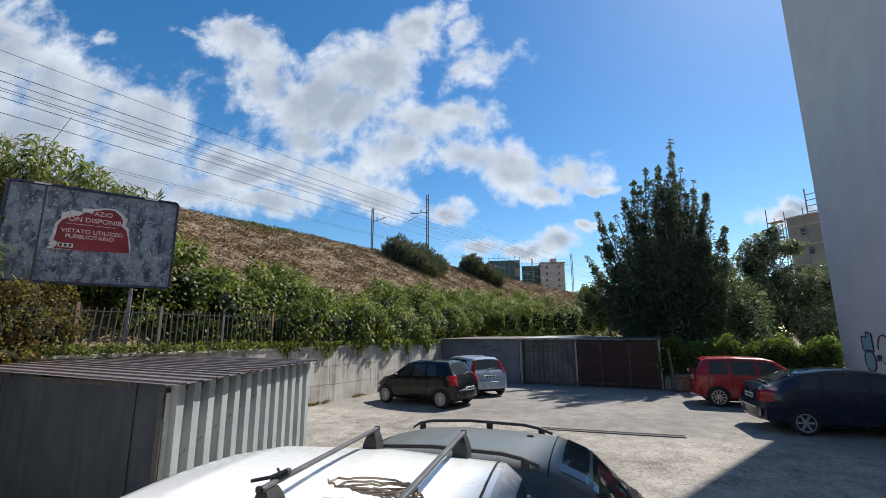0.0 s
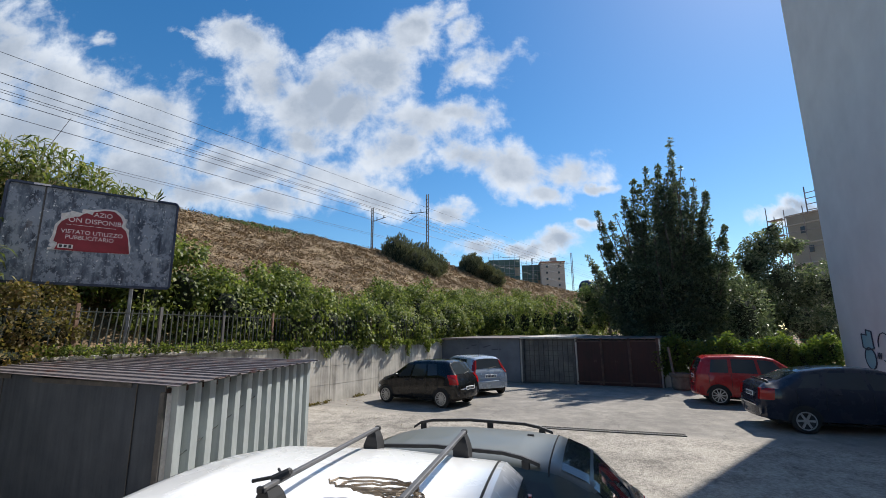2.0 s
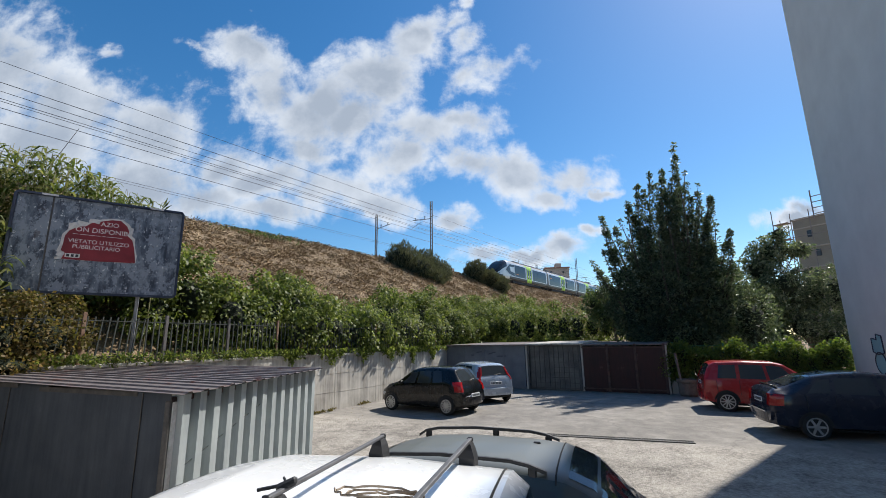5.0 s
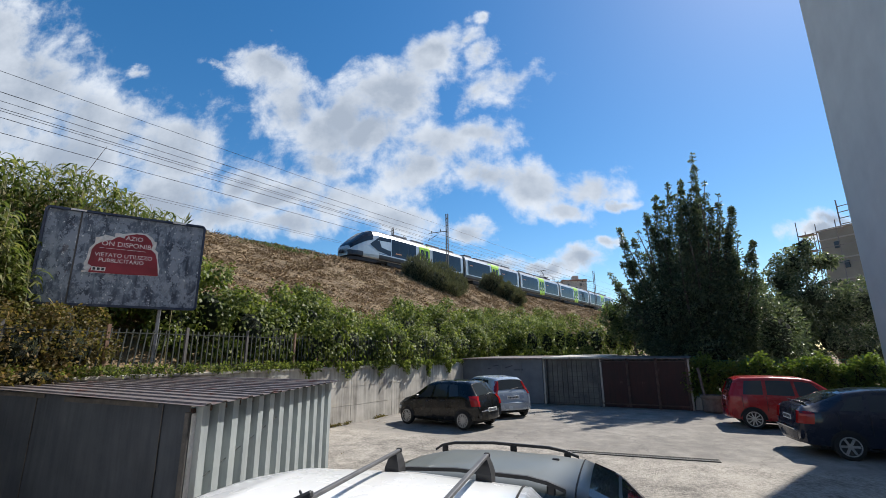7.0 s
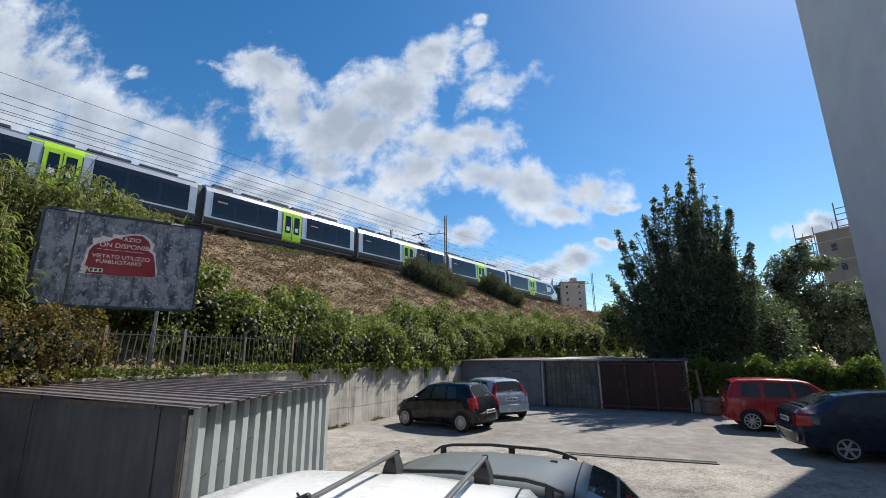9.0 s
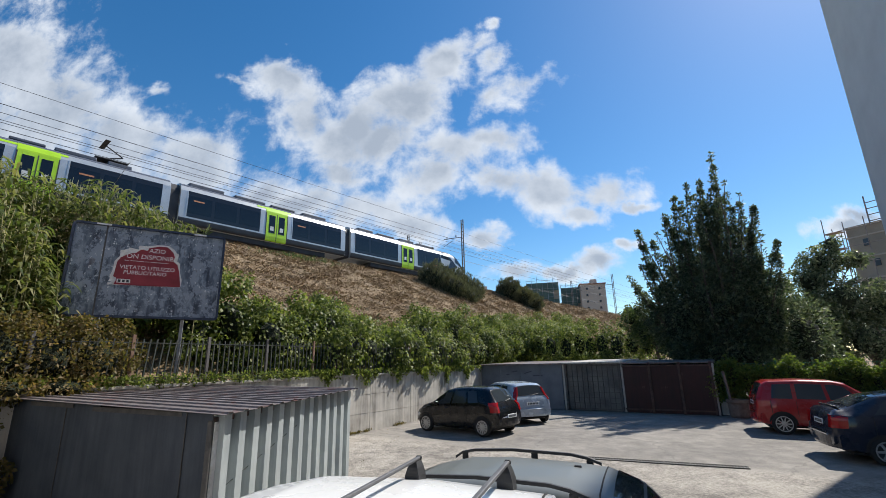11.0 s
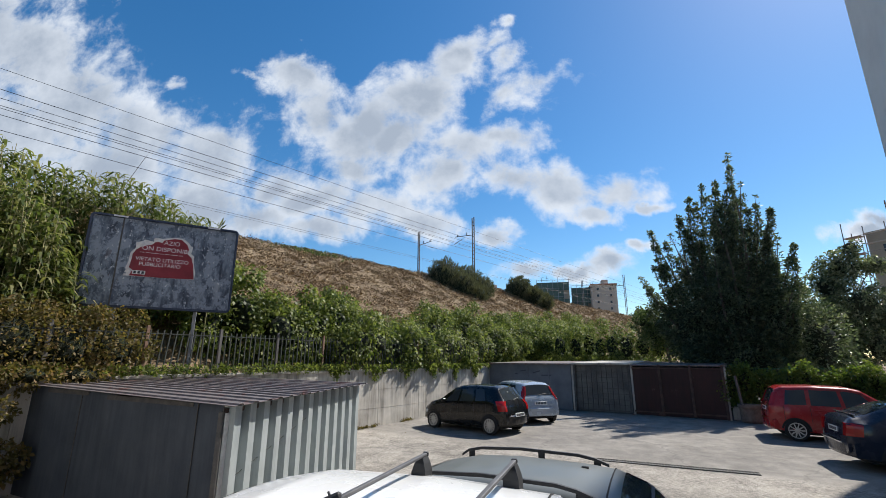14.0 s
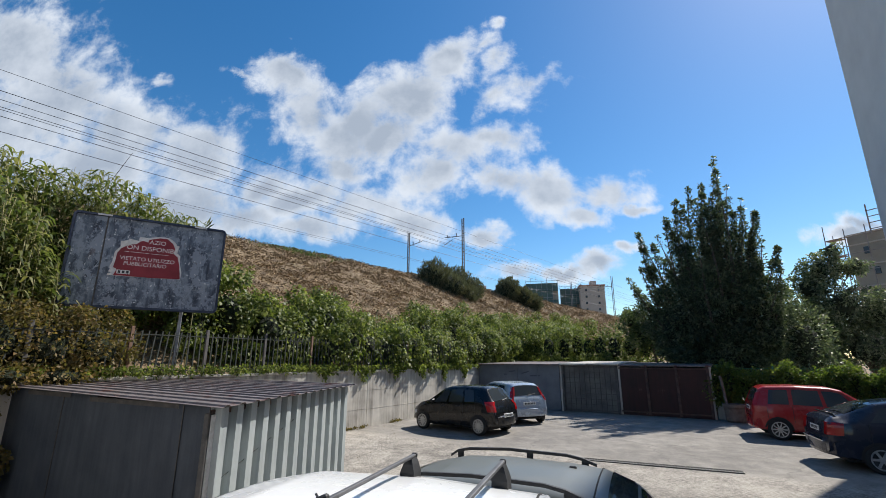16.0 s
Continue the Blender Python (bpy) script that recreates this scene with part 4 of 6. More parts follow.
def make_fence():
    """Steel bar fence on the retaining wall."""
    f = empty("bar_fence", LOT @ pose(0, 0.16, 1.92), "rusty dark steel bar fence on the wall coping", "fence")
    x0, x1 = -9.0, 9.6
    bar = box((0.026, 0.026, 1.0), pose(0, 0, 0.52))
    me = bpy.data.meshes.new("bar")
    bar.to_mesh(me)
    bar.free()
    me.materials.append(M["fence"])
    x = x0
    while x < x1:
        tilt = 4.5 if x < -5.3 else random.uniform(-0.6, 0.6)
        piece("bar", me, f, pose(x, 0, 0, 0, tilt, 0))
        x += 0.145
    for z in (0.12, 0.93):
        part("rail", box((x1 - x0, 0.035, 0.02), pose((x0 + x1) / 2, 0, z)), M["fence"], f)
    x = -8.25
    k = 0
    while x < x1:
        part("post", box((0.07, 0.06, 1.12), pose(x, 0.0, 0.54), 0.006), M["fence_rust"] if k % 3 == 1 else M["pole"], f)
        x += 1.73
        k += 1


make_fence()


def make_right_fence():
    """Green mesh fence between the garages and the block, half grown over."""
    a, b = Vector((9.5, 19.6)), Vector((15.6, 18.2))
    L = (b - a).length
    f = empty("mesh_fence", pose(a.x, a.y, 0, 0, 0, math.degrees(math.atan2(b.y - a.y, b.x - a.x))), "green wire mesh fence overgrown with ivy", "fence")
    part("plinth", box((L, 0.2, 0.5), pose(L / 2, 0.05, 0.25), 0.01), M["concrete"], f)
    for i in range(4):
        part("post", tube((0.2 + i * (L - 0.4) / 3, 0, 0), (0.2 + i * (L - 0.4) / 3, 0, 2.15), 0.035), M["fence_green"], f)
    for i in range(int(L / 0.12)):
        part("wire", box((0.008, 0.008, 1.5), pose(0.1 + i * 0.12, 0.0, 1.25)), M["fence_green"], f)
    for z in (0.55, 1.0, 1.5, 1.98):
        part("line_wire", box((L, 0.01, 0.012), pose(L / 2, 0, z)), M["fence_green"], f)


M["fence_green"] = material("fence_green", grime((0.02, 0.12, 0.07), (0.04, 0.20, 0.12), 4.0, 0.5))
make_right_fence()


def make_planter():
    p = empty("stone_tub", pose(9.75, 18.75, 0), "weathered round stone tub beside the rusty gate", "tub")
    prof = [(0.30, 0.0), (0.36, 0.08), (0.37, 0.5), (0.42, 0.56), (0.42, 0.66), (0.36, 0.66), (0.33, 0.52)]
    part("tub", loft([[(r * math.cos(k * math.pi / 9), r * math.sin(k * math.pi / 9), z) for k in range(18)] for r, z in prof]), M["terracotta"], p)
    part("earth", tube((0, 0, 0.5), (0, 0, 0.56), 0.335, sides=18), M["soil"], p)
    ob = part("leaning_board", box((0.06, 0.12, 1.7), pose(9.62, 19.1, 0.85, 0, -6, 0), 0.006), M["rust_pale"])
    tagged(ob, "pale weathered post leaning at the gate end", "post")


make_planter()


# ---- plants ----
def leaf_mesh(name, pos, aim, size, aspect, mat, parent=None, label="", droop=0.0, seed=0, face=None):
    """Many small folded leaves: pos and aim are n x 3 arrays, size n; each leaf is two triangles pairs along its midrib."""
    rng = np.random.default_rng(seed)
    n = len(pos)
    aim = aim / np.maximum(np.linalg.norm(aim, axis=1, keepdims=True), 1e-6)
    ref = rng.normal(size=(n, 3)) if face is None else face + rng.normal(scale=0.4, size=(n, 3))
    side = np.cross(aim, ref)
    side /= np.maximum(np.linalg.norm(side, axis=1, keepdims=True), 1e-6)
    up = np.cross(side, aim)
    L = size[:, None]
    W = L * aspect * 0.5
    base = pos
    mid = pos + aim * L * 0.5 + up * L * 0.06
    tip = pos + aim * L - np.array([0, 0, 1.0]) * L * droop
    left = mid + side * W + up * L * 0.05
    right = mid - side * W + up * L * 0.05
    v = np.stack([base, right, tip, left], axis=1).reshape(-1, 3)
    me = bpy.data.meshes.new(name)
    me.vertices.add(4 * n)
    me.vertices.foreach_set("co", v.astype(np.float32).ravel())
    me.loops.add(4 * n)
    me.loops.foreach_set("vertex_index", np.arange(4 * n, dtype=np.int32))
    me.polygons.add(n)
    me.polygons.foreach_set("loop_start", np.arange(0, 4 * n, 4, dtype=np.int32))
    me.polygons.foreach_set("loop_total", np.full(n, 4, dtype=np.int32))
    me.update(calc_edges=True)
    me.validate()
    me.materials.append(mat)
    ob = new(name, me)
    if parent is not None:
        ob.parent = parent
        ob["kind"] = "stuff"
    return tag_part(ob, label)


def clumps(centres, radii, per, rng, squash=0.8):
    """Leaves radiating from clump centres."""
    k = len(centres)
    d = rng.normal(size=(k, per, 3))
    d /= np.linalg.norm(d, axis=2, keepdims=True)
    r = rng.uniform(0.25, 1.0, size=(k, per, 1)) * radii[:, None, None]
    p = centres[:, None, :] + d * r * np.array([1, 1, squash])
    aim = d + rng.normal(scale=0.5, size=d.shape)
    return p.reshape(-1, 3), aim.reshape(-1, 3)


def in_blobs(blobs, n, rng, shell=0.55):
    """Points in the outer shell of ellipsoids (x, y, z, rx, ry, rz), by their size, outward aims."""
    blobs = np.array(blobs, float)
    w = (blobs[:, 3] * blobs[:, 4] + blobs[:, 3] * blobs[:, 5] + blobs[:, 4] * blobs[:, 5])
    pick = rng.choice(len(blobs), n, p=w / w.sum())
    d = rng.normal(size=(n, 3))
    d /= np.linalg.norm(d, axis=1, keepdims=True)
    r = rng.uniform(shell, 1.0, size=(n, 1)) ** 0.6
    lump = 1 + 0.16 * np.sin(d[:, :1] * 7 + pick[:, None]) * np.sin(d[:, 2:] * 9 + pick[:, None] * 2)
    return blobs[pick, :3] + d * r * lump * blobs[pick, 3:], d


def core_mesh(name, blobs, mat, parent, scale=0.8):
    """Added lumpy filler inside a plant, near-black for its inner shade, so that it is not seen through."""
    bm = bmesh.new()
    for i, (x, y, z, rx, ry, rz) in enumerate(blobs):
        r = bmesh.ops.create_icosphere(bm, subdivisions=2, radius=1.0)
        for v in r["verts"]:
            k = scale * (1 + 0.22 * noise.noise(v.co * 2.1 + Vector((i * 3.1, 0, 0))))
            v.co = Vector((x + v.co.x * rx * k, y + v.co.y * ry * k, z + v.co.z * rz * k))
    ob = part(name, bm, mat, parent)
    ob["kind"] = "stuff"
    return ob


def limb(bm, a, b, r0, r1, bend=0.12, steps=5, sides=7):
    a, b = Vector(a), Vector(b)
    off = Vector((random.uniform(-1, 1), random.uniform(-1, 1), random.uniform(-0.3, 0.3))) * (b - a).length * bend
    rings = []
    d = (b - a).normalized()
    q = d.to_track_quat("Z", "Y").to_matrix()
    for i in range(steps + 1):
        f = i / steps
        c = a.lerp(b, f) + off * math.sin(math.pi * f)
        r = r0 + (r1 - r0) * f
        rings.append([c + q @ Vector((r * math.cos(2 * math.pi * k / sides), r * math.sin(2 * math.pi * k / sides), 0)) for k in range(sides)])
    add_loft(bm, rings)


M["bark"] = material("bark", grime((0.07, 0.055, 0.04), (0.15, 0.12, 0.09), 6.0, 0.9), 0.6, 0.02)
# near-black: the shade inside foliage is put into the filler's colour
M["core_shade"] = material("core_shade", grime((0.008, 0.013, 0.005), (0.024, 0.035, 0.011), 9.0, 0.95), 1.0, 0.08)
M["leaf_dark"] = material("leaf_dark", leafy((0.036, 0.056, 0.036), (0.085, 0.11, 0.068), (0.27, 0.285, 0.20), 0.38, 0.45))
M["leaf_mid"] = material("leaf_mid", leafy((0.032, 0.055, 0.022), (0.078, 0.112, 0.045), (0.22, 0.235, 0.12), 0.42))
M["leaf_ivy"] = material("leaf_ivy", leafy((0.03, 0.05, 0.014), (0.115, 0.15, 0.036), (0.34, 0.355, 0.115), 0.5, 0.5, 0.35))
M["leaf_bright"] = material("leaf_bright", leafy((0.05, 0.085, 0.018), (0.115, 0.165, 0.035), (0.22, 0.25, 0.07), 0.55))
M["leaf_dry"] = material("leaf_dry", leafy((0.06, 0.058, 0.018), (0.125, 0.105, 0.038), (0.26, 0.165, 0.07), 0.6))
M["leaf_reed"] = material("leaf_reed", leafy((0.04, 0.062, 0.016), (0.115, 0.145, 0.045), (0.36, 0.33, 0.16), 0.5))
M["leaf_broom"] = material("leaf_broom", leafy((0.07, 0.072, 0.047), (0.118, 0.12, 0.078), (0.18, 0.175, 0.115), 0.8, 0.25, 0.2))
M["straw"] = material("straw", leafy((0.12, 0.076, 0.041), (0.26, 0.175, 0.093), (0.52, 0.39, 0.22), 0.85, 0.0))
M["cane"] = material("cane", grime((0.22, 0.20, 0.09), (0.34, 0.31, 0.16), 5.0, 0.6))


def make_spire_tree():
    """Broad dark evergreen with many pointed leaders."""
    rng = np.random.default_rng(5)
    t = empty("evergreen_tree", pose(11.9, 22.9, 0), "tall dark glossy evergreen tree with many pointed leaders", "tree")
    bm = bmesh.new()
    limb(bm, (0, 0, -0.05), (0.1, 0, 5.5), 0.3, 0.16)
    part("trunk", bm, M["bark"], t)
    spires = [(12.55, 22.6, 12.75, 1.0), (11.9, 22.9, 11.4, 0.9), (11.35, 23.2, 11.35, 0.9), (10.7, 23.5, 10.8, 0.9), (13.3, 22.1, 10.3, 0.75), (13.75, 21.9, 9.5, 0.8), (8.9, 24.5, 9.3, 0.55),
              (10.15, 23.8, 10.1, 0.9), (9.5, 24.2, 8.6, 0.9), (12.2, 22.0, 11.6, 0.8), (14.3, 21.6, 7.6, 0.9), (11.2, 22.2, 9.9, 1.0), (12.9, 23.2, 10.6, 0.9), (8.3, 24.9, 6.7, 0.6), (12.2, 22.75, 11.0, 0.5), (11.0, 23.35, 10.5, 0.5), (10.4, 23.7, 9.3, 0.55), (12.95, 22.3, 9.6, 0.6), (13.5, 22.0, 8.6, 0.6), (9.1, 24.4, 7.6, 0.6), (11.6, 22.4, 10.9, 0.5)]
    # short side leaders standing off the main ones
    for x, y, top, fat in list(spires):
        for k in range(2):
            a, r = rng.uniform(0, 2 * np.pi), fat * rng.uniform(0.35, 0.75)
            spires.append((x + r * np.cos(a), y + r * np.sin(a) * 0.6, top - rng.uniform(0.7, 2.4), fat * 0.38))
    bm = bmesh.new()
    C, R = [], []
    for x, y, top, fat in spires:
        x, y = x - 11.9, y - 22.9
        foot = (x * 0.35, y * 0.35, 2.0)
        limb(bm, foot, (x, y, top - 0.15), 0.10, 0.012, 0.05, 7, 6)
        n = 105 if fat > 0.45 else 42
        f = rng.uniform(0, 1, n) ** 0.85
        z = top - 0.05 - f * (top - 2.2)
        spread = fat * (0.05 + 1.4 * np.minimum(f * 1.2, 1.0) ** 1.45)
        a = rng.uniform(0, 2 * np.pi, n)
        rr = spread * np.sqrt(rng.uniform(0.15, 1, n))
        k = np.clip((z - 2.0) / (top - 2.0), 0, 1)
        cx, cy = x * (0.45 + 0.55 * k), y * (0.45 + 0.55 * k)
        C.append(np.stack([cx + rr * np.cos(a), cy + rr * np.sin(a), z], 1))
        R.append(0.08 + 0.22 * np.minimum(f * 2.0, 1))
    part("branching", bm, M["bark"], t)
    C, R = np.concatenate(C), np.concatenate(R)
    p, aim = clumps(C, R, 20, rng)
    aim[:, 2] += 0.45
    leaf_mesh("crown", p, aim, rng.uniform(0.11, 0.2, len(p)), 0.42, M["leaf_dark"], t, "dense crown of dark glossy leaves", 0.05, 1)
    body = [(0.1, 0.1, 4.6, 2.5, 1.7, 2.9), (-1.7, 0.8, 4.0, 1.6, 1.4, 2.4), (1.6, -0.6, 4.0, 1.6, 1.3, 2.4), (0.2, 0, 2.4, 2.9, 1.8, 1.6), (2.9, -1.0, 3.0, 1.3, 1.1, 2.0)]
    core_mesh("inner_mass", body, M["core_shade"], t, 0.5)
    p, aim = in_blobs(body, 22000, rng, 0.55)
    leaf_mesh("lower_crown", p, aim + rng.normal(scale=0.5, size=aim.shape), rng.uniform(0.11, 0.2, len(p)), 0.45, M["leaf_dark"], t, "", 0.1, 2)


def broad_tree(x, y, blobs, count, leaf, mat, label, seed, trunk=0.18, open_=0.5):
    """A spreading tree: trunk, limbs to each lobe, clumped leaves."""
    rng = np.random.default_rng(seed)
    t = empty("broadleaf_tree", pose(x, y, 0), label, "tree")
    low = min(b[2] - b[5] for b in blobs)
    bm = bmesh.new()
    limb(bm, (0, 0, -0.05), (0, 0, max(1.2, low + 0.4)), trunk, trunk * 0.7)
    part("trunk", bm, M["bark"], t)
    bm = bmesh.new()
    for b in blobs:
        limb(bm, (0, 0, max(1.0, low + 0.2)), (b[0], b[1], b[2] + b[5] * 0.3), trunk * 0.5, 0.02)
    part("branching", bm, M["bark"], t)
    c, d = in_blobs(blobs, count, rng, open_)
    p, aim = clumps(c, rng.uniform(0.14, 0.34, len(c)), 22, rng, 0.7)
    leaf_mesh("crown", p, aim, rng.uniform(leaf * 0.7, leaf * 1.2, len(p)), 0.5, mat, t, "", 0.15, seed)
    core_mesh("inner_mass", blobs, M["core_shade"], t, 0.45)
    return t


make_spire_tree()
broad_tree(19.75, 26.75, [(0, 0, 7.4, 0.95, 0.95, 1.1), (0.7, -0.2, 8.5, 0.62, 0.62, 0.7), (-0.6, 0.2, 6.4, 1.1, 1.1, 1.25), (1.1, 0.0, 7.5, 0.75, 0.75, 0.62), (1.9, -0.2, 7.6, 0.62, 0.62, 0.5), (0, 0, 4.4, 1.5, 1.1, 1.6)], 290, 0.2, M["leaf_dark"], "slender dark tree with sparse open crown", 11, 0.12, 0.3)
broad_tree(17.5, 26.0, [(-0.75, 0, 4.55, 1.6, 1.2, 1.6), (0.75, -0.2, 3.7, 1.5, 1.1, 1.5), (-0.2, -0.6, 2.3, 1.7, 1.0, 1.1)], 460, 0.2, M["leaf_mid"], "dusty mid-green tree overhanging the mesh fence", 12)
broad_tree(20.7, 25.7, [(-0.9, 0, 5.2, 1.5, 1.2, 1.5), (0.4, 0, 4.7, 1.4, 1.2, 1.5), (-0.5, -0.3, 2.9, 1.7, 1.1, 1.5), (-2.0, 0, 3.7, 1.25, 1.0, 1.5)], 440, 0.18, M["leaf_dark"], "rounded green tree behind the mesh fence", 13)
broad_tree(23.0, 25.2, [(-0.75, 0, 4.8, 1.5, 1.2, 1.75), (0.25, 0, 2.7, 1.7, 1.2, 2.0), (-1.5, -0.2, 1.9, 1.25, 1.0, 1.5)], 340, 0.16, M["leaf_dark"], "dark leafy tree close to the plaster block", 14)
broad_tree(16.4, 27.6, [(0, 0, 4.6, 1.9, 1.3, 2.2), (-1.2, 0, 2.6, 1.7, 1.1, 1.9), (1.4, 0, 2.4, 1.6, 1.1, 1.8)], 460, 0.2, M["leaf_dark"], "dense dark tree in the shade of its neighbours", 16)
broad_tree(9.3, 25.2, [(-1.0, 0.2, 4.3, 0.55, 0.55, 0.5), (-0.4, 0, 3.6, 0.8, 0.8, 0.8), (-0.5, 0.5, 4.9, 0.45, 0.45, 0.4)], 130, 0.17, M["leaf_mid"], "small light-green tree behind the garages", 15, 0.1)


def make_hedge():
    """Ivy and bramble over the fence: a lumpy run behind and above it, trailing down the wall at its far end."""
    rng = np.random.default_rng(21)
    h = empty("ivy_hedge", LOT, "overgrown bright green ivy and bramble hedge along the fence", "hedge")
    blobs = []
    x = -7.2
    while x < 34:
        w = 0.75 + 0.35 * random.random()
        top = 4.0 + 0.28 * math.sin(x * 1.3) + random.uniform(-0.4, 0.32)
        top += (0.2 if x > -1.5 else 0.38) + 0.055 * max(0.0, x - 4)
        y = 1.35 + 0.3 * math.sin(x * 0.9) + random.uniform(-0.25, 0.25) + (1.7 if x < -4.4 else 0.0)
        blobs.append((x, y, (top + 2.2) / 2, w, 0.85, (top - 1.7) / 2))
        blobs.append((x + 0.4, y + 0.9, (top + 2.6) / 2, w, 0.9, (top - 1.9) / 2))
        if x > -0.8:
            blobs.append((x + 0.2, 0.26, 2.8 + 0.15 * math.sin(x * 2.2), 0.65, 0.48, 0.8))
        x += 0.95
        # the run turns and goes on behind the lock-ups to the tall tree
    for i in range(13):
        y, top = 1.6 - 0.8 * i, 4.55 + random.uniform(-0.25, 0.25)
        blobs.append((17.2 + 0.5 * math.sin(i * 1.3), y, (top + 1.6) / 2, 0.8, 0.85, (top - 1.4) / 2))
    core_mesh("inner_mass", blobs, M["core_shade"], h, 0.4)
    p, d = in_blobs(blobs, 105000, rng, 0.5)
    # knots of growth standing out from the run, so that it has light and dark pockets
    q, e = in_blobs(blobs, 560, rng, 0.92)
    knots = [(*c, *(np.array([1.0, 1.0, 0.8]) * rng.uniform(0.22, 0.5))) for c in q]
    p2, d2 = in_blobs(knots, 110000, rng, 0.7)
    p, d = np.concatenate([p, p2]), np.concatenate([d, d2])
    # blades hang like shingles, their faces outwards and up
    aim = d * 0.45 + rng.normal(scale=0.45, size=d.shape) + np.array([0, -0.1, -0.55])
    leaf_mesh("foliage", p, aim, rng.uniform(0.075, 0.14, len(p)), 0.85, M["leaf_ivy"], h, "bright green ivy and bramble leaves", 0.1, 22, d + np.array([0, -0.2, 0.6]))
    # upright shoots on top
    k = 2500
    q = rng.choice(len(p), k)
    keep = p[q]
    keep = keep[keep[:, 2] > 3.4]
    s, a = clumps(keep + np.array([0, 0, 0.12]), np.full(len(keep), 0.12), 6, rng, 1.6)
    a[:, 2] += 0.8
    leaf_mesh("top_growth", s, a, rng.uniform(0.06, 0.13, len(s)), 0.5, M["leaf_ivy"], h, "", 0.1, 23)
    # trailing strands over the coping
    C = []
    for i in range(260):
        x0 = rng.uniform(-1.2, 9.8)
        length = rng.uniform(0.05, 0.7) * math.sin(x0 * 1.7) ** 2 * (0.4 + 0.6 * math.sin(x0 * 5.1) ** 2)
        for j in range(int(length / 0.05) + 1):
            C.append((x0 + rng.normal(scale=0.03), -0.05 + rng.normal(scale=0.02), 2.05 - j * 0.05))
    C = np.array(C)
    s, a = clumps(C, np.full(len(C), 0.06), 4, rng)
    a[:, 1] -= 0.6
    leaf_mesh("trailing_ivy", s, a, rng.uniform(0.06, 0.11, len(s)), 0.85, M["leaf_ivy"], h, "ivy strands trailing over the coping", 0.3, 24)


def make_dry_hedge():
    """Brownish half-dry bramble thicket in front of the billboard's foot."""
    rng = np.random.default_rng(31)
    h = empty("dry_bramble", LOT, "half-dry brownish bramble thicket over the wall and fence", "hedge")
    blobs = []
    x = -17.5
    while x < -6.3:
        top = 3.35 + 0.12 * math.sin(x * 1.9)
        blobs.append((x, 0.35, (top + 1.75) / 2, 0.75, 0.6, (top - 1.75) / 2 + 0.05))
        blobs.append((x + 0.3, 1.3, 2.7, 0.85, 0.8, 0.75))
        if x < -7.4:
            blobs.append((x + 0.2, -0.1, 1.98, 0.55, 0.42, 0.26))
        if x < -8.9:
            blobs.append((x, -0.3, 1.35, 0.6, 0.4, 0.6))
            blobs.append((x + 0.3, -0.4, 0.5, 0.6, 0.45, 0.6))
        x += 0.8
    core_mesh("inner_mass", blobs, M["core_shade"], h, 0.5)
    p, d = in_blobs(blobs, 70000, rng, 0.36)
    q, e = in_blobs(blobs, 360, rng, 0.92)
    knots = [(*c, *(np.array([1.0, 1.0, 0.8]) * rng.uniform(0.14, 0.32))) for c in q]
    p2, d2 = in_blobs(knots, 70000, rng, 0.6)
    p, d = np.concatenate([p, p2]), np.concatenate([d, d2])
    leaf_mesh("foliage", p, d + rng.normal(scale=0.7, size=d.shape), rng.uniform(0.05, 0.1, len(p)), 0.7, M["leaf_dry"], h, "small brownish green bramble leaves", 0.2, 32)
    # low weeds along the coping
    C = np.stack([rng.uniform(-11, -0.5, 700), rng.normal(-0.02, 0.07, 700), rng.uniform(1.93, 2.12, 700)], 1)
    s, a = clumps(C, np.full(len(C), 0.07), 6, rng)
    a[:, 2] += 0.5
    leaf_mesh("coping_growth", s, a, rng.uniform(0.05, 0.11, len(s)), 0.5, M["leaf_ivy"], h, "", 0.2, 33)


make_hedge()
make_dry_hedge()


def wall_dist(be):
    """Distance of the retaining wall's face at a bearing from the yard's mouth."""
    t = math.tan(radians(be))
    k = (-4.6 - 15.05 * t) / (0.451 - 0.892 * t)
    return math.hypot(-4.6 - 0.451 * k, 15.05 - 0.892 * k)


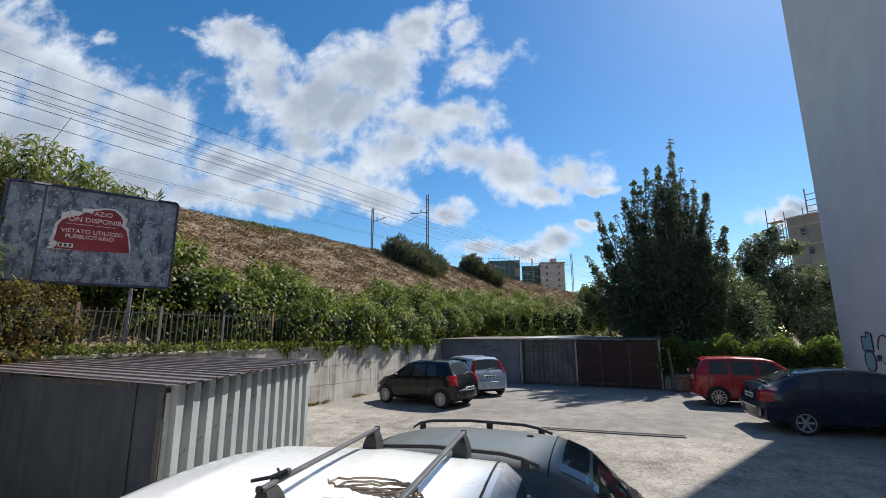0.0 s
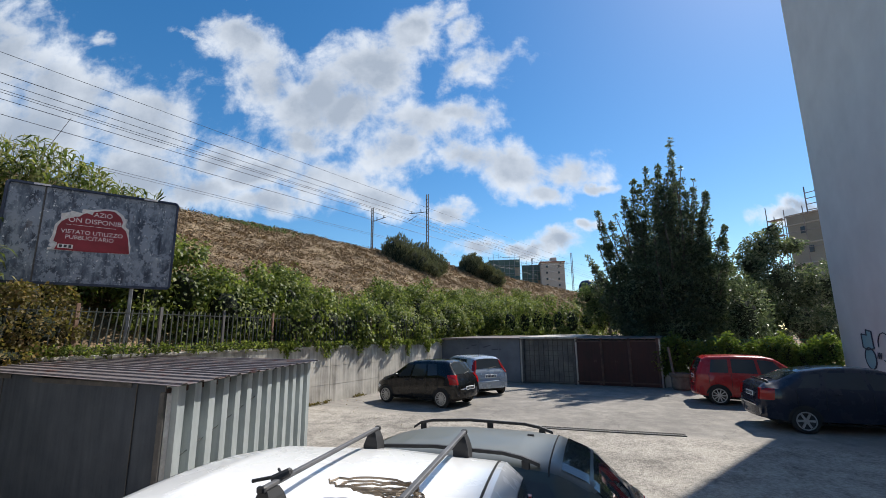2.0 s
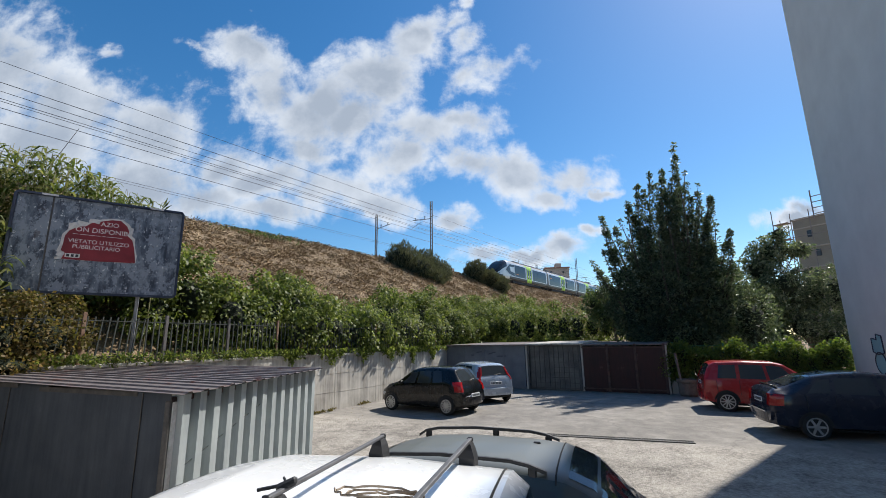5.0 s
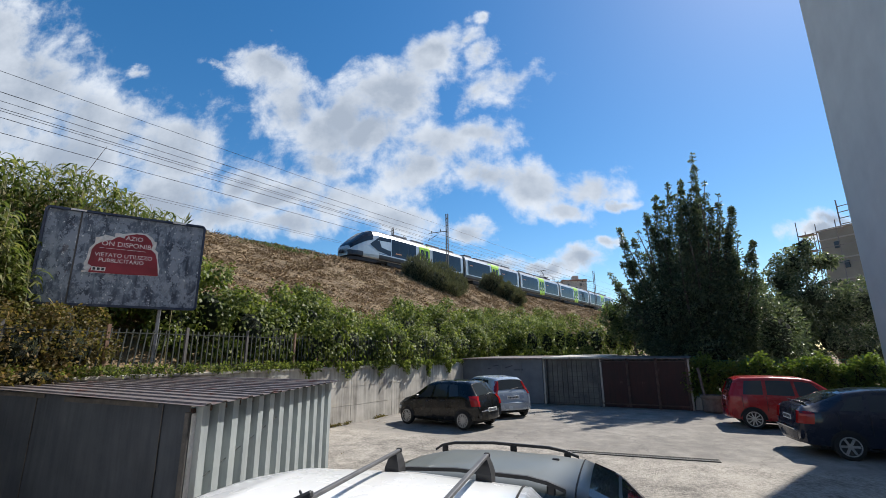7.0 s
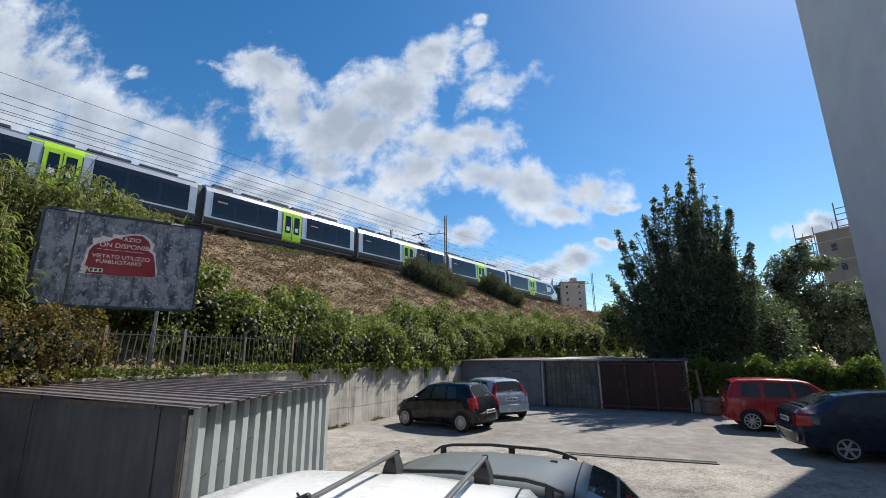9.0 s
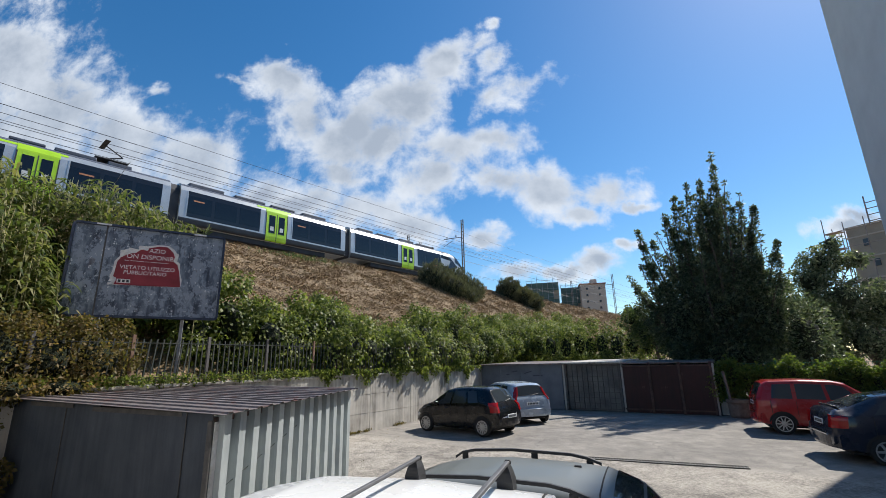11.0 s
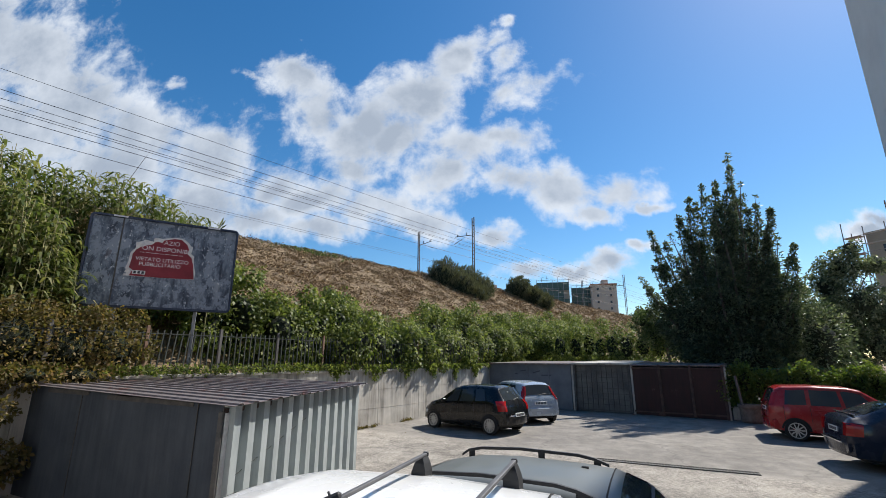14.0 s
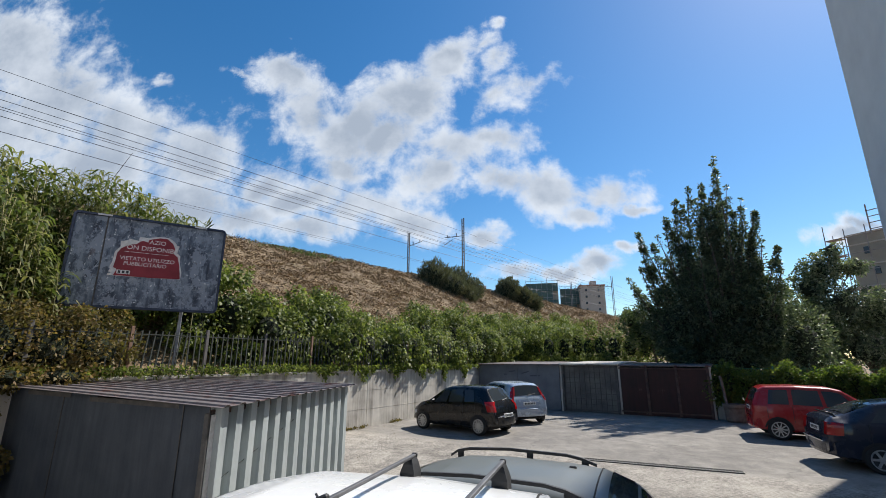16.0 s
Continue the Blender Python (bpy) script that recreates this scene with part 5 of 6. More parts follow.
def make_reeds():
    """Clump of giant cane: tall stems with long drooping blades."""
    rng = np.random.default_rng(41)
    r = empty("giant_reeds", pose(-10.6, 9.2, 0), "clump of tall giant reed with long drooping blades", "reeds", kind="stuff")
    bm = bmesh.new()
    P, A, S = [], [], []
    for i in range(820):
        if i < 560:
            # behind the board, the crown falling towards the bank
            be = rng.uniform(-70, -35.0)
            di = wall_dist(be) + rng.uniform(2.8, 5.2)
            k = (be + 46) / 10.5
            h = 2.85 + di * (0.340 - (0.050 * k if k > 0 else 0.012 * k) + 0.012 * math.sin(k * 5)) - abs(rng.normal(0, 0.5))
        else:
            be = rng.uniform(-70, -45.8)
            di = wall_dist(be) + rng.uniform(0.9, 2.2)
            k = max(0.0, (be + 51) / 5.2)
            h = 6.7 - 1.5 * k - abs(rng.normal(0, 0.9))
        x, y = di * math.sin(radians(be)) + 10.6, di * math.cos(radians(be)) - 9.2
        lean = np.array([rng.normal(0.2, 0.3), rng.normal(-0.1, 0.25)])
        base = np.array([x - lean[0], y - lean[1], 1.7])
        top = np.array([x, y, h - 0.45])
        limb(bm, base, top, 0.014, 0.006, 0.03, 3, 4)
        nb = 18
        for k in range(nb):
            f = 0.42 + 0.58 * k / nb
            P.append(base + (top - base) * f)
            ang = rng.uniform(0, 2 * np.pi)
            A.append((math.cos(ang), math.sin(ang), 0.35 + 0.75 * f))
            S.append(rng.uniform(0.4, 0.75))
    part("stem_cluster", bm, M["cane"], r)
    # each blade is three quads that bend over
    P, A, S = np.array(P), np.array(A), np.array(S)
    n = len(P)
    A /= np.linalg.norm(A, axis=1, keepdims=True)
    side = np.cross(A, np.array([0, 0, 1.0]))
    side /= np.linalg.norm(side, axis=1, keepdims=True)
    rows = []
    for f, w, drop in ((0, 0.016, 0), (0.35, 0.034, 0.05), (0.7, 0.026, 0.34), (1.0, 0.002, 0.78)):
        c = P + A * S[:, None] * f - np.array([0, 0, 1.0]) * (S * drop)[:, None]
        rows += [c - side * w, c + side * w]
    v = np.stack(rows, 1).reshape(-1, 3)
    faces = []
    for i in range(n):
        o = 8 * i
        faces += [(o, o + 1, o + 3, o + 2), (o + 2, o + 3, o + 5, o + 4), (o + 4, o + 5, o + 7, o + 6)]
    raw("foliage", v.tolist(), faces, M["leaf_reed"], r, "long green and straw-coloured blades")
    core_mesh("inner_mass", [(-1.6, 1.5, 4.6, 1.8, 0.8, 1.7), (0.2, 2.6, 4.4, 1.6, 0.7, 1.2), (-3.0, 0.2, 4.4, 1.3, 0.8, 2.0), (-0.9, -1.9, 3.2, 0.8, 0.6, 1.2)], M["core_shade"], r, 0.75)


make_reeds()


def make_plume():
    """One young cane standing above the board's edge, and a bare leaning stalk."""
    rng = np.random.default_rng(44)
    p = empty("reed_shoot", pose(-7.55, 11.05, 0), "single young reed shoot rising beside the billboard", "reeds")
    bm = bmesh.new()
    limb(bm, (0, 0, 1.9), (0.05, 0, 5.9), 0.014, 0.006, 0.01, 4, 5)
    part("stem", bm, M["cane"], p)
    a = rng.normal(size=(16, 3)) * 0.4 + np.array([0.1, 0, 1.0])
    q = np.stack([rng.normal(0.04, 0.02, 16), rng.normal(0, 0.02, 16), rng.uniform(5.45, 5.95, 16)], 1)
    leaf_mesh("leaf_tuft", q, a, rng.uniform(0.25, 0.42, 16), 0.14, M["leaf_reed"], p, "", 0.1, 45)
    p = empty("bare_stalk", pose(-11.1, 11.0, 0), "bare dry stalk leaning out of the reeds", "reeds")
    part("stem", tube((0, 0, 6.3), (0.75, 0.35, 8.35), 0.012, 0.006, 5), M["bark"], p)
    part("lower_stem", tube((-1.3, -0.6, 2.6), (0, 0, 6.3), 0.016, 0.012, 5), M["bark"], p)


make_plume()


def make_wall_weeds():
    """Weeds and dead leaves along the foot of the retaining wall and the lock-ups."""
    rng = np.random.default_rng(46)
    n = 420
    x = rng.uniform(-4.5, 10.0, n)
    keep = np.sin(x * 2.7) + 0.6 * np.sin(x * 7.1) > 0.35
    x = x[keep]
    C = np.stack([x, rng.uniform(-0.14, -0.02, len(x)), rng.uniform(0.0, 0.07, len(x))], 1)
    s, a = clumps(C, np.full(len(C), 0.05), 7, rng)
    s[:, 2] = np.abs(s[:, 2])
    a[:, 2] = np.abs(a[:, 2]) + 0.5
    ob = leaf_mesh("wall_weeds", s, a, rng.uniform(0.04, 0.1, len(s)), 0.4, M["leaf_dry"], None, "", 0.2, 47)
    ob.matrix_basis = LOT
    tagged(ob, "dry weeds and dead leaves along the wall's foot", "weeds", kind="stuff")
    # dead leaves strewn on the yard
    n = 160
    p = np.stack([rng.uniform(-9, 9.5, n), -np.abs(rng.normal(0, 4.0, n)) - 0.05, np.full(n, 0.014)], 1)
    a = rng.normal(size=(n, 3)) * np.array([1, 1, 0.08])
    ob = leaf_mesh("fallen_leaves", p, a, rng.uniform(0.025, 0.05, n), 0.5, M["leaf_dry"], None, "", 0.0, 48)
    ob.matrix_basis = LOT
    tagged(ob, "dead leaves strewn over the asphalt yard", "leaves", kind="stuff")


make_wall_weeds()


def slope_bush(lobes, seed, label):
    """Grey-green broom bush on the bank: fine upright twigs."""
    rng = np.random.default_rng(seed)
    b = empty("broom_bush", Matrix(), label, "bush", "broom bushes on the bank")
    p, d = in_blobs(lobes, 16000, rng, 0.55)
    aim = d * 0.7 + np.array([0, 0, 0.9]) + rng.normal(scale=0.25, size=d.shape)
    leaf_mesh("foliage", p, aim, rng.uniform(0.2, 0.42, len(p)), 0.16, M["leaf_broom"], b, "", 0.0, seed)
    core_mesh("inner_mass", lobes, M["core_shade"], b, 0.8)


def on_bank(s, f, dz=0.0):
    p = TRK @ bank(s, f)
    return p.x, p.y, p.z + dz


def lobe(s, f, dz, rx, ry, rz):
    return (*on_bank(s, f, dz), rx, ry, rz)


slope_bush([lobe(31.2, 0.84, 0.8, 1.6, 1.5, 1.7), lobe(32.4, 0.75, 0.45, 1.6, 1.4, 1.4), lobe(34.9, 0.85, 0.8, 1.5, 1.5, 1.5), lobe(36.1, 0.79, 0.4, 1.6, 1.5, 1.4), lobe(33.8, 0.72, 0.1, 1.5, 1.3, 1.1)], 51, "large grey-green broom bush high on the bank")
slope_bush([lobe(45.8, 0.88, 0.8, 1.5, 1.4, 1.6), lobe(47.6, 0.81, 0.6, 1.5, 1.3, 1.5), lobe(49.2, 0.77, 0.3, 1.5, 1.3, 1.3)], 52, "smaller grey-green broom bush high on the bank")
slope_bush([lobe(93.0, 0.98, 0.4, 1.1, 1.1, 1.3)], 53, "small dark bush at the bank's crest")


def make_straw():
    """Mown dry grass lying over the bank, with tufts."""
    rng = np.random.default_rng(61)
    n = 260000
    s = rng.uniform(0, 1, n) ** 1.5 * 105 - 6
    f = rng.uniform(0.12, 1.02, n)
    tuft = rng.uniform(0, 1, n)
    clump_s, clump_f = rng.uniform(-6, 100, 1800), rng.uniform(0.1, 1.0, 1800)
    pick = rng.integers(0, 1800, n)
    gather = tuft < 0.6
    s = np.where(gather, clump_s[pick] + rng.normal(scale=0.32, size=n), s)
    f = np.where(gather, clump_f[pick] + rng.normal(scale=0.016, size=n), f)
    pts = np.array([TRK @ bank(float(a), float(min(b, 1.0))) for a, b in zip(s, f)])
    pts[:, 2] += rng.uniform(0.0, 0.07, n)
    aim = rng.normal(size=(n, 3)) * np.array([1, 1, 0.25])
    aim[:, 2] = np.abs(aim[:, 2]) + np.where(gather, 0.35, 0.02)
    ob = leaf_mesh("dry_grass", pts, aim, rng.uniform(0.1, 0.36, n), 0.15, M["straw"], None, "", 0.1, 62)
    tagged(ob, "mown straw-coloured dry grass lying on the bank", "grass", kind="stuff")
    # green shoots at the foot
    m = 9000
    s = rng.uniform(5, 70, m)
    f = np.abs(rng.normal(0.05, 0.09, m)) + 0.02
    s2, f2 = rng.normal(17.5, 1.6, 700), rng.normal(0.93, 0.03, 700)
    s, f = np.concatenate([s, s2]), np.concatenate([f, f2])
    pts = np.array([TRK @ bank(float(a), float(min(b, 1.0))) for a, b in zip(s, f)])
    aim = rng.normal(size=(len(s), 3)) * 0.5 + np.array([0, 0, 1.0])
    ob = leaf_mesh("green_weeds", pts, aim, rng.uniform(0.15, 0.4, len(s)), 0.25, M["leaf_mid"], None, "", 0.2, 63)
    tagged(ob, "scattered green weeds at the foot of the bank", "weeds", kind="stuff")


make_straw()


def make_fence_ivy():
    rng = np.random.default_rng(71)
    a, b = Vector((9.5, 19.6)), Vector((15.6, 18.2))
    h = empty("fence_ivy", Matrix(), "ivy and shrubs growing over the green mesh fence", "hedge")
    blobs = []
    for i in range(13):
        p = a.lerp(b, i / 12)
        blobs.append((p.x, p.y - 0.05, 1.25 + 0.2 * math.sin(i * 1.7), 0.45, 0.35, 0.8 + 0.12 * math.sin(i * 2.9)))
    core_mesh("inner_mass", blobs, M["core_shade"], h, 0.5)
    p, d = in_blobs(blobs, 22000, rng, 0.4)
    leaf_mesh("foliage", p, d + rng.normal(scale=0.6, size=d.shape), rng.uniform(0.06, 0.14, len(p)), 0.7, M["leaf_bright"], h, "bright yellowish green ivy", 0.2, 72)


make_fence_ivy()


# ---- cars ----
def dusty_paint(col, dust):
    """Old paint with dust settled on what faces up."""
    def build(n, co):
        d = n.noise(co, 3.0, 7.0, 0.65)
        up = n.add("SeparateXYZ", {0: n.add("NewGeometry").outputs["Normal"]}).outputs[2]
        k = n.math("MULTIPLY", n.add("MapRange", {0: up, 1: 0.75, 2: 0.98, 3: 0.06, 4: 0.62}).outputs[0], n.math("ADD", 0.6, n.math("MULTIPLY", d, 0.6)))
        return n.mix(k, col, dust), n.math("ADD", 0.22, n.math("MULTIPLY", k, 0.5)), 0.0, None, {"Coat Weight": 0.25, "Coat Roughness": 0.15}
    return build


M["paint_black"] = material("paint_black", car_paint((0.004, 0.004, 0.005), 0.0, 0.012))
M["paint_silver"] = material("paint_silver", car_paint((0.40, 0.46, 0.53), 0.3, 0.06))
M["paint_red"] = material("paint_red", car_paint((0.33, 0.012, 0.014), 0.0, 0.08))
M["paint_navy"] = material("paint_navy", car_paint((0.010, 0.013, 0.028), 0.0, 0.03))
M["paint_white"] = material("paint_white", car_paint((0.78, 0.79, 0.80), 0.0, 0.04))
M["paint_green_grey"] = material("paint_green_grey", dusty_paint((0.022, 0.034, 0.037), (0.20, 0.21, 0.20)))
M["car_glass"] = material("car_glass", plain((0.035, 0.042, 0.048), 0.04))
M["rubber"] = material("rubber", plain((0.018, 0.018, 0.019), 0.85))
M["trim"] = material("trim", plain((0.022, 0.022, 0.024), 0.55))
M["alloy"] = material("alloy", grime((0.42, 0.43, 0.44), (0.56, 0.57, 0.58), 8.0, 0.3, 0.7))
M["tail_red"] = material("tail_red", plain((0.36, 0.010, 0.010), 0.15))
M["lamp_clear"] = material("lamp_clear", plain((0.62, 0.63, 0.64), 0.1))
M["plate"] = material("plate", plain((0.70, 0.71, 0.70), 0.4))
M["plate_bar"] = material("plate_bar", plain((0.05, 0.05, 0.06), 0.6))
M["chrome"] = material("chrome", plain((0.72, 0.72, 0.73), 0.12, 0.95))
M["strap"] = material("strap", grime((0.22, 0.17, 0.12), (0.36, 0.29, 0.22), 9.0, 0.9))


def lerp_curve(pts, x):
    """Smooth interpolation in a list of (x, value)."""
    if x <= pts[0][0]:
        return pts[0][1]
    for (x0, v0), (x1, v1) in zip(pts, pts[1:]):
        if x <= x1:
            f = (x - x0) / (x1 - x0)
            return v0 + (v1 - v0) * f
    return pts[-1][1]


class Shell:
    """A car body: x forwards from the rear bumper, y to the left, z up."""

    def __init__(self, length, width, height, top, belt, roof_half, sill=0.22):
        self.L, self.W, self.H = length, width, height
        self.top, self.belt, self.roof_half, self.sill = top, belt, roof_half, sill

    def plan(self, x):
        """Half width of the body along its length, rounded at both ends."""
        f = x / self.L
        w = self.W / 2
        e = min(f, 1 - f)
        k = 1.0 if e > 0.16 else 1 - (0.16 if f < 0.5 else 0.26) * ((0.16 - e) / 0.16) ** 2.2
        return w * k

    def section(self, x):
        w = self.plan(x)
        zt = lerp_curve(self.top, x)
        zb = min(lerp_curve(self.belt, x), zt - 0.02)
        wr = min(lerp_curve(self.roof_half, x), w - 0.03)
        f = x / self.L
        under = self.sill + (0.14 * max(0, 1 - f / 0.10) + 0.05 * max(0, (f - 0.92) / 0.08))
        mid = under + (zb - under) * 0.55
        pts = [(w * 0.86, under), (w * 0.955, under + 0.05), (w * 0.985, mid - 0.13), (w, mid), (w * 0.985, zb - 0.06), (w * 0.965, zb)]
        rise = zt - zb
        edge = min(0.08, rise * 0.5)
        pts += [(w * 0.965 + (wr - w * 0.965) * 0.5, zb + (rise - edge) * 0.52), (wr, zt - edge), (wr - min(0.05, wr * 0.1), zt - edge * 0.42), (wr * 0.72, zt - 0.012), (wr * 0.36, zt), (0.0, zt + 0.004)]
        return pts

    def stations(self, n=46):
        xs = {round(self.L * i / n, 4) for i in range(n + 1)}
        xs |= {round(x, 4) for x, _ in self.top}
        return sorted(xs)

    def body(self):
        rings = []
        for x in self.stations():
            s = self.section(x)
            rings.append([(x, y, z) for y, z in s] + [(x, -y, z) for y, z in reversed(s[:-1])])
        return loft(rings)

    def side_at(self, x, f, out):
        """A point of the left flank, f = 0 at the belt and 1 at the roof edge."""
        s = self.section(x)
        (y0, z0), (y1, z1), (y2, z2) = s[5], s[6], s[7]
        if f < 0.5:
            k = f / 0.5
            y, z = y0 + (y1 - y0) * k, z0 + (z1 - z0) * k
        else:
            k = (f - 0.5) / 0.5
            y, z = y1 + (y2 - y1) * k, z1 + (z2 - z1) * k
        return Vector((x, y + out * 0.9, z + out * 0.35))

    def side_panel(self, x_low, x_high, sgn, f0=0.06, f1=0.9, out=0.008, n=7):
        """A window: x_low = (rear, front) at the belt, x_high at the roof; sgn 1 left, -1 right."""
        bm = bmesh.new()
        rows = []
        for j in range(5):
            f = f0 + (f1 - f0) * j / 4
            a = x_low[0] + (x_high[0] - x_low[0]) * j / 4
            b = x_low[1] + (x_high[1] - x_low[1]) * j / 4
            row = []
            for i in range(n + 1):
                p = self.side_at(a + (b - a) * i / n, f, out)
                row.append(bm.verts.new((p.x, sgn * p.y, p.z)))
            rows.append(row)
        for r0, r1 in zip(rows, rows[1:]):
            for i in range(n):
                bm.faces.new((r0[i], r0[i + 1], r1[i + 1], r1[i]) if sgn < 0 else (r0[i + 1], r0[i], r1[i], r1[i + 1]))
        return bm

    def top_panel(self, x0, x1, share=0.86, out=0.008, inset=0.06):
        """Windscreen or rear window: lies on the upper surface between two stations."""
        bm = bmesh.new()
        rows = []
        for j in range(7):
            x = x0 + (x1 - x0) * j / 6
            s = self.section(x)
            w = max(s[7][0] * share, 0.1)
            slope = (lerp_curve(self.top, x + 0.02) - lerp_curve(self.top, x - 0.02)) / 0.04
            nx, nz = -slope / math.hypot(1, slope), 1 / math.hypot(1, slope)
            row = []
            for i in range(9):
                y = w * (i / 4 - 1)
                z = self.height_at(s, abs(y))
                row.append(bm.verts.new((x + nx * out, y, z + nz * out)))
            rows.append(row)
        for r0, r1 in zip(rows, rows[1:]):
            for i in range(8):
                bm.faces.new((r0[i], r1[i], r1[i + 1], r0[i + 1]))
        bmesh.ops.recalc_face_normals(bm, faces=bm.faces)
        return bm

    def height_at(self, s, y):
        for (y0, z0), (y1, z1) in zip(s[7:], s[8:]):
            if y1 <= y <= y0:
                return z0 + (z1 - z0) * (y0 - y) / max(y0 - y1, 1e-6)
        return s[7][1]


def wheel(car, x, y, r, hub, spokes=10, width=0.17):
    """A wheel with tyre, rim, spokes; y signed."""
    sgn = 1 if y > 0 else -1
    w = part("wheel", lathe([(r - 0.06, -width / 2), (r - 0.015, -width / 2 + 0.01), (r, -width / 2 + 0.04), (r, width / 2 - 0.04), (r - 0.015, width / 2 - 0.01), (r - 0.07, width / 2), (r - 0.09, width / 2 - 0.02), (r - 0.09, -width / 2)], 26), M["rubber"], car, "black tyre", m=pose(x, y - sgn * width / 2, r, 0, 0, 0 if sgn > 0 else 180))
    part("rim", lathe([(r - 0.085, width / 2 - 0.015), (r - 0.105, width / 2 - 0.005), (r - 0.12, width / 2 - 0.03), (0.02, width / 2 - 0.055), (0.001, width / 2 - 0.055)], 26), M["trim"], w)
    bm = bmesh.new()
    for k in range(spokes):
        a = 2 * math.pi * k / spokes
        m = Matrix.Rotation(a, 4, "Y") @ pose((r - 0.1) / 2, width / 2 - 0.025, 0)
        add_box(bm, (r - 0.1, 0.02, max(0.03, 1.5 * (r - 0.1) / spokes)), m)
    add_tube(bm, (0, width / 2 - 0.05, 0), (0, width / 2 - 0.008, 0), 0.055, sides=12)
    part("wheel_cover", bm, M[hub], w, "silver wheel cover")
    part("rim_edge", lathe([(r - 0.08, width / 2 - 0.012), (r - 0.082, width / 2 + 0.002), (r - 0.105, width / 2 + 0.001), (r - 0.108, width / 2 - 0.02)], 26), M[hub], w)
    return w


def lathe(profile, seg):
    """Turn (radius, y) about the y axis."""
    rings = [[(rr * math.cos(2 * math.pi * k / seg), yy, rr * math.sin(2 * math.pi * k / seg)) for k in range(seg)] for rr, yy in profile]
    return loft(rings, caps=False)


def arch(shell, car, x, sgn, r):
    """Dark sheet lying on the flank, standing in for a wheel opening's shaded hollow."""
    bm = bmesh.new()
    n = 22
    z0 = r
    pts = []
    for i in range(n + 1):
        a = math.pi * (-0.12 + 1.24 * i / n)
        pts.append((x + (r + 0.055) * math.cos(a), z0 + (r + 0.055) * math.sin(a)))
    def y_at(px, pz):
        s = shell.section(px)
        for (ya, za), (yb, zb) in zip(s, s[1:]):
            if za <= pz <= zb:
                return ya + (yb - ya) * (pz - za) / max(zb - za, 1e-6)
        return s[0][0] if pz < s[0][1] else s[5][0]
    c = bm.verts.new((x, sgn * (y_at(x, z0) + 0.004), z0))
    vs = [bm.verts.new((px, sgn * (y_at(px, max(pz, shell.sill + 0.02)) + 0.006), max(pz, shell.sill - 0.02))) for px, pz in pts]
    for a, b in zip(vs, vs[1:]):
        bm.faces.new((c, a, b))
    bmesh.ops.recalc_face_normals(bm, faces=bm.faces)
    part("wheel_arch", bm, M["rubber"], car)


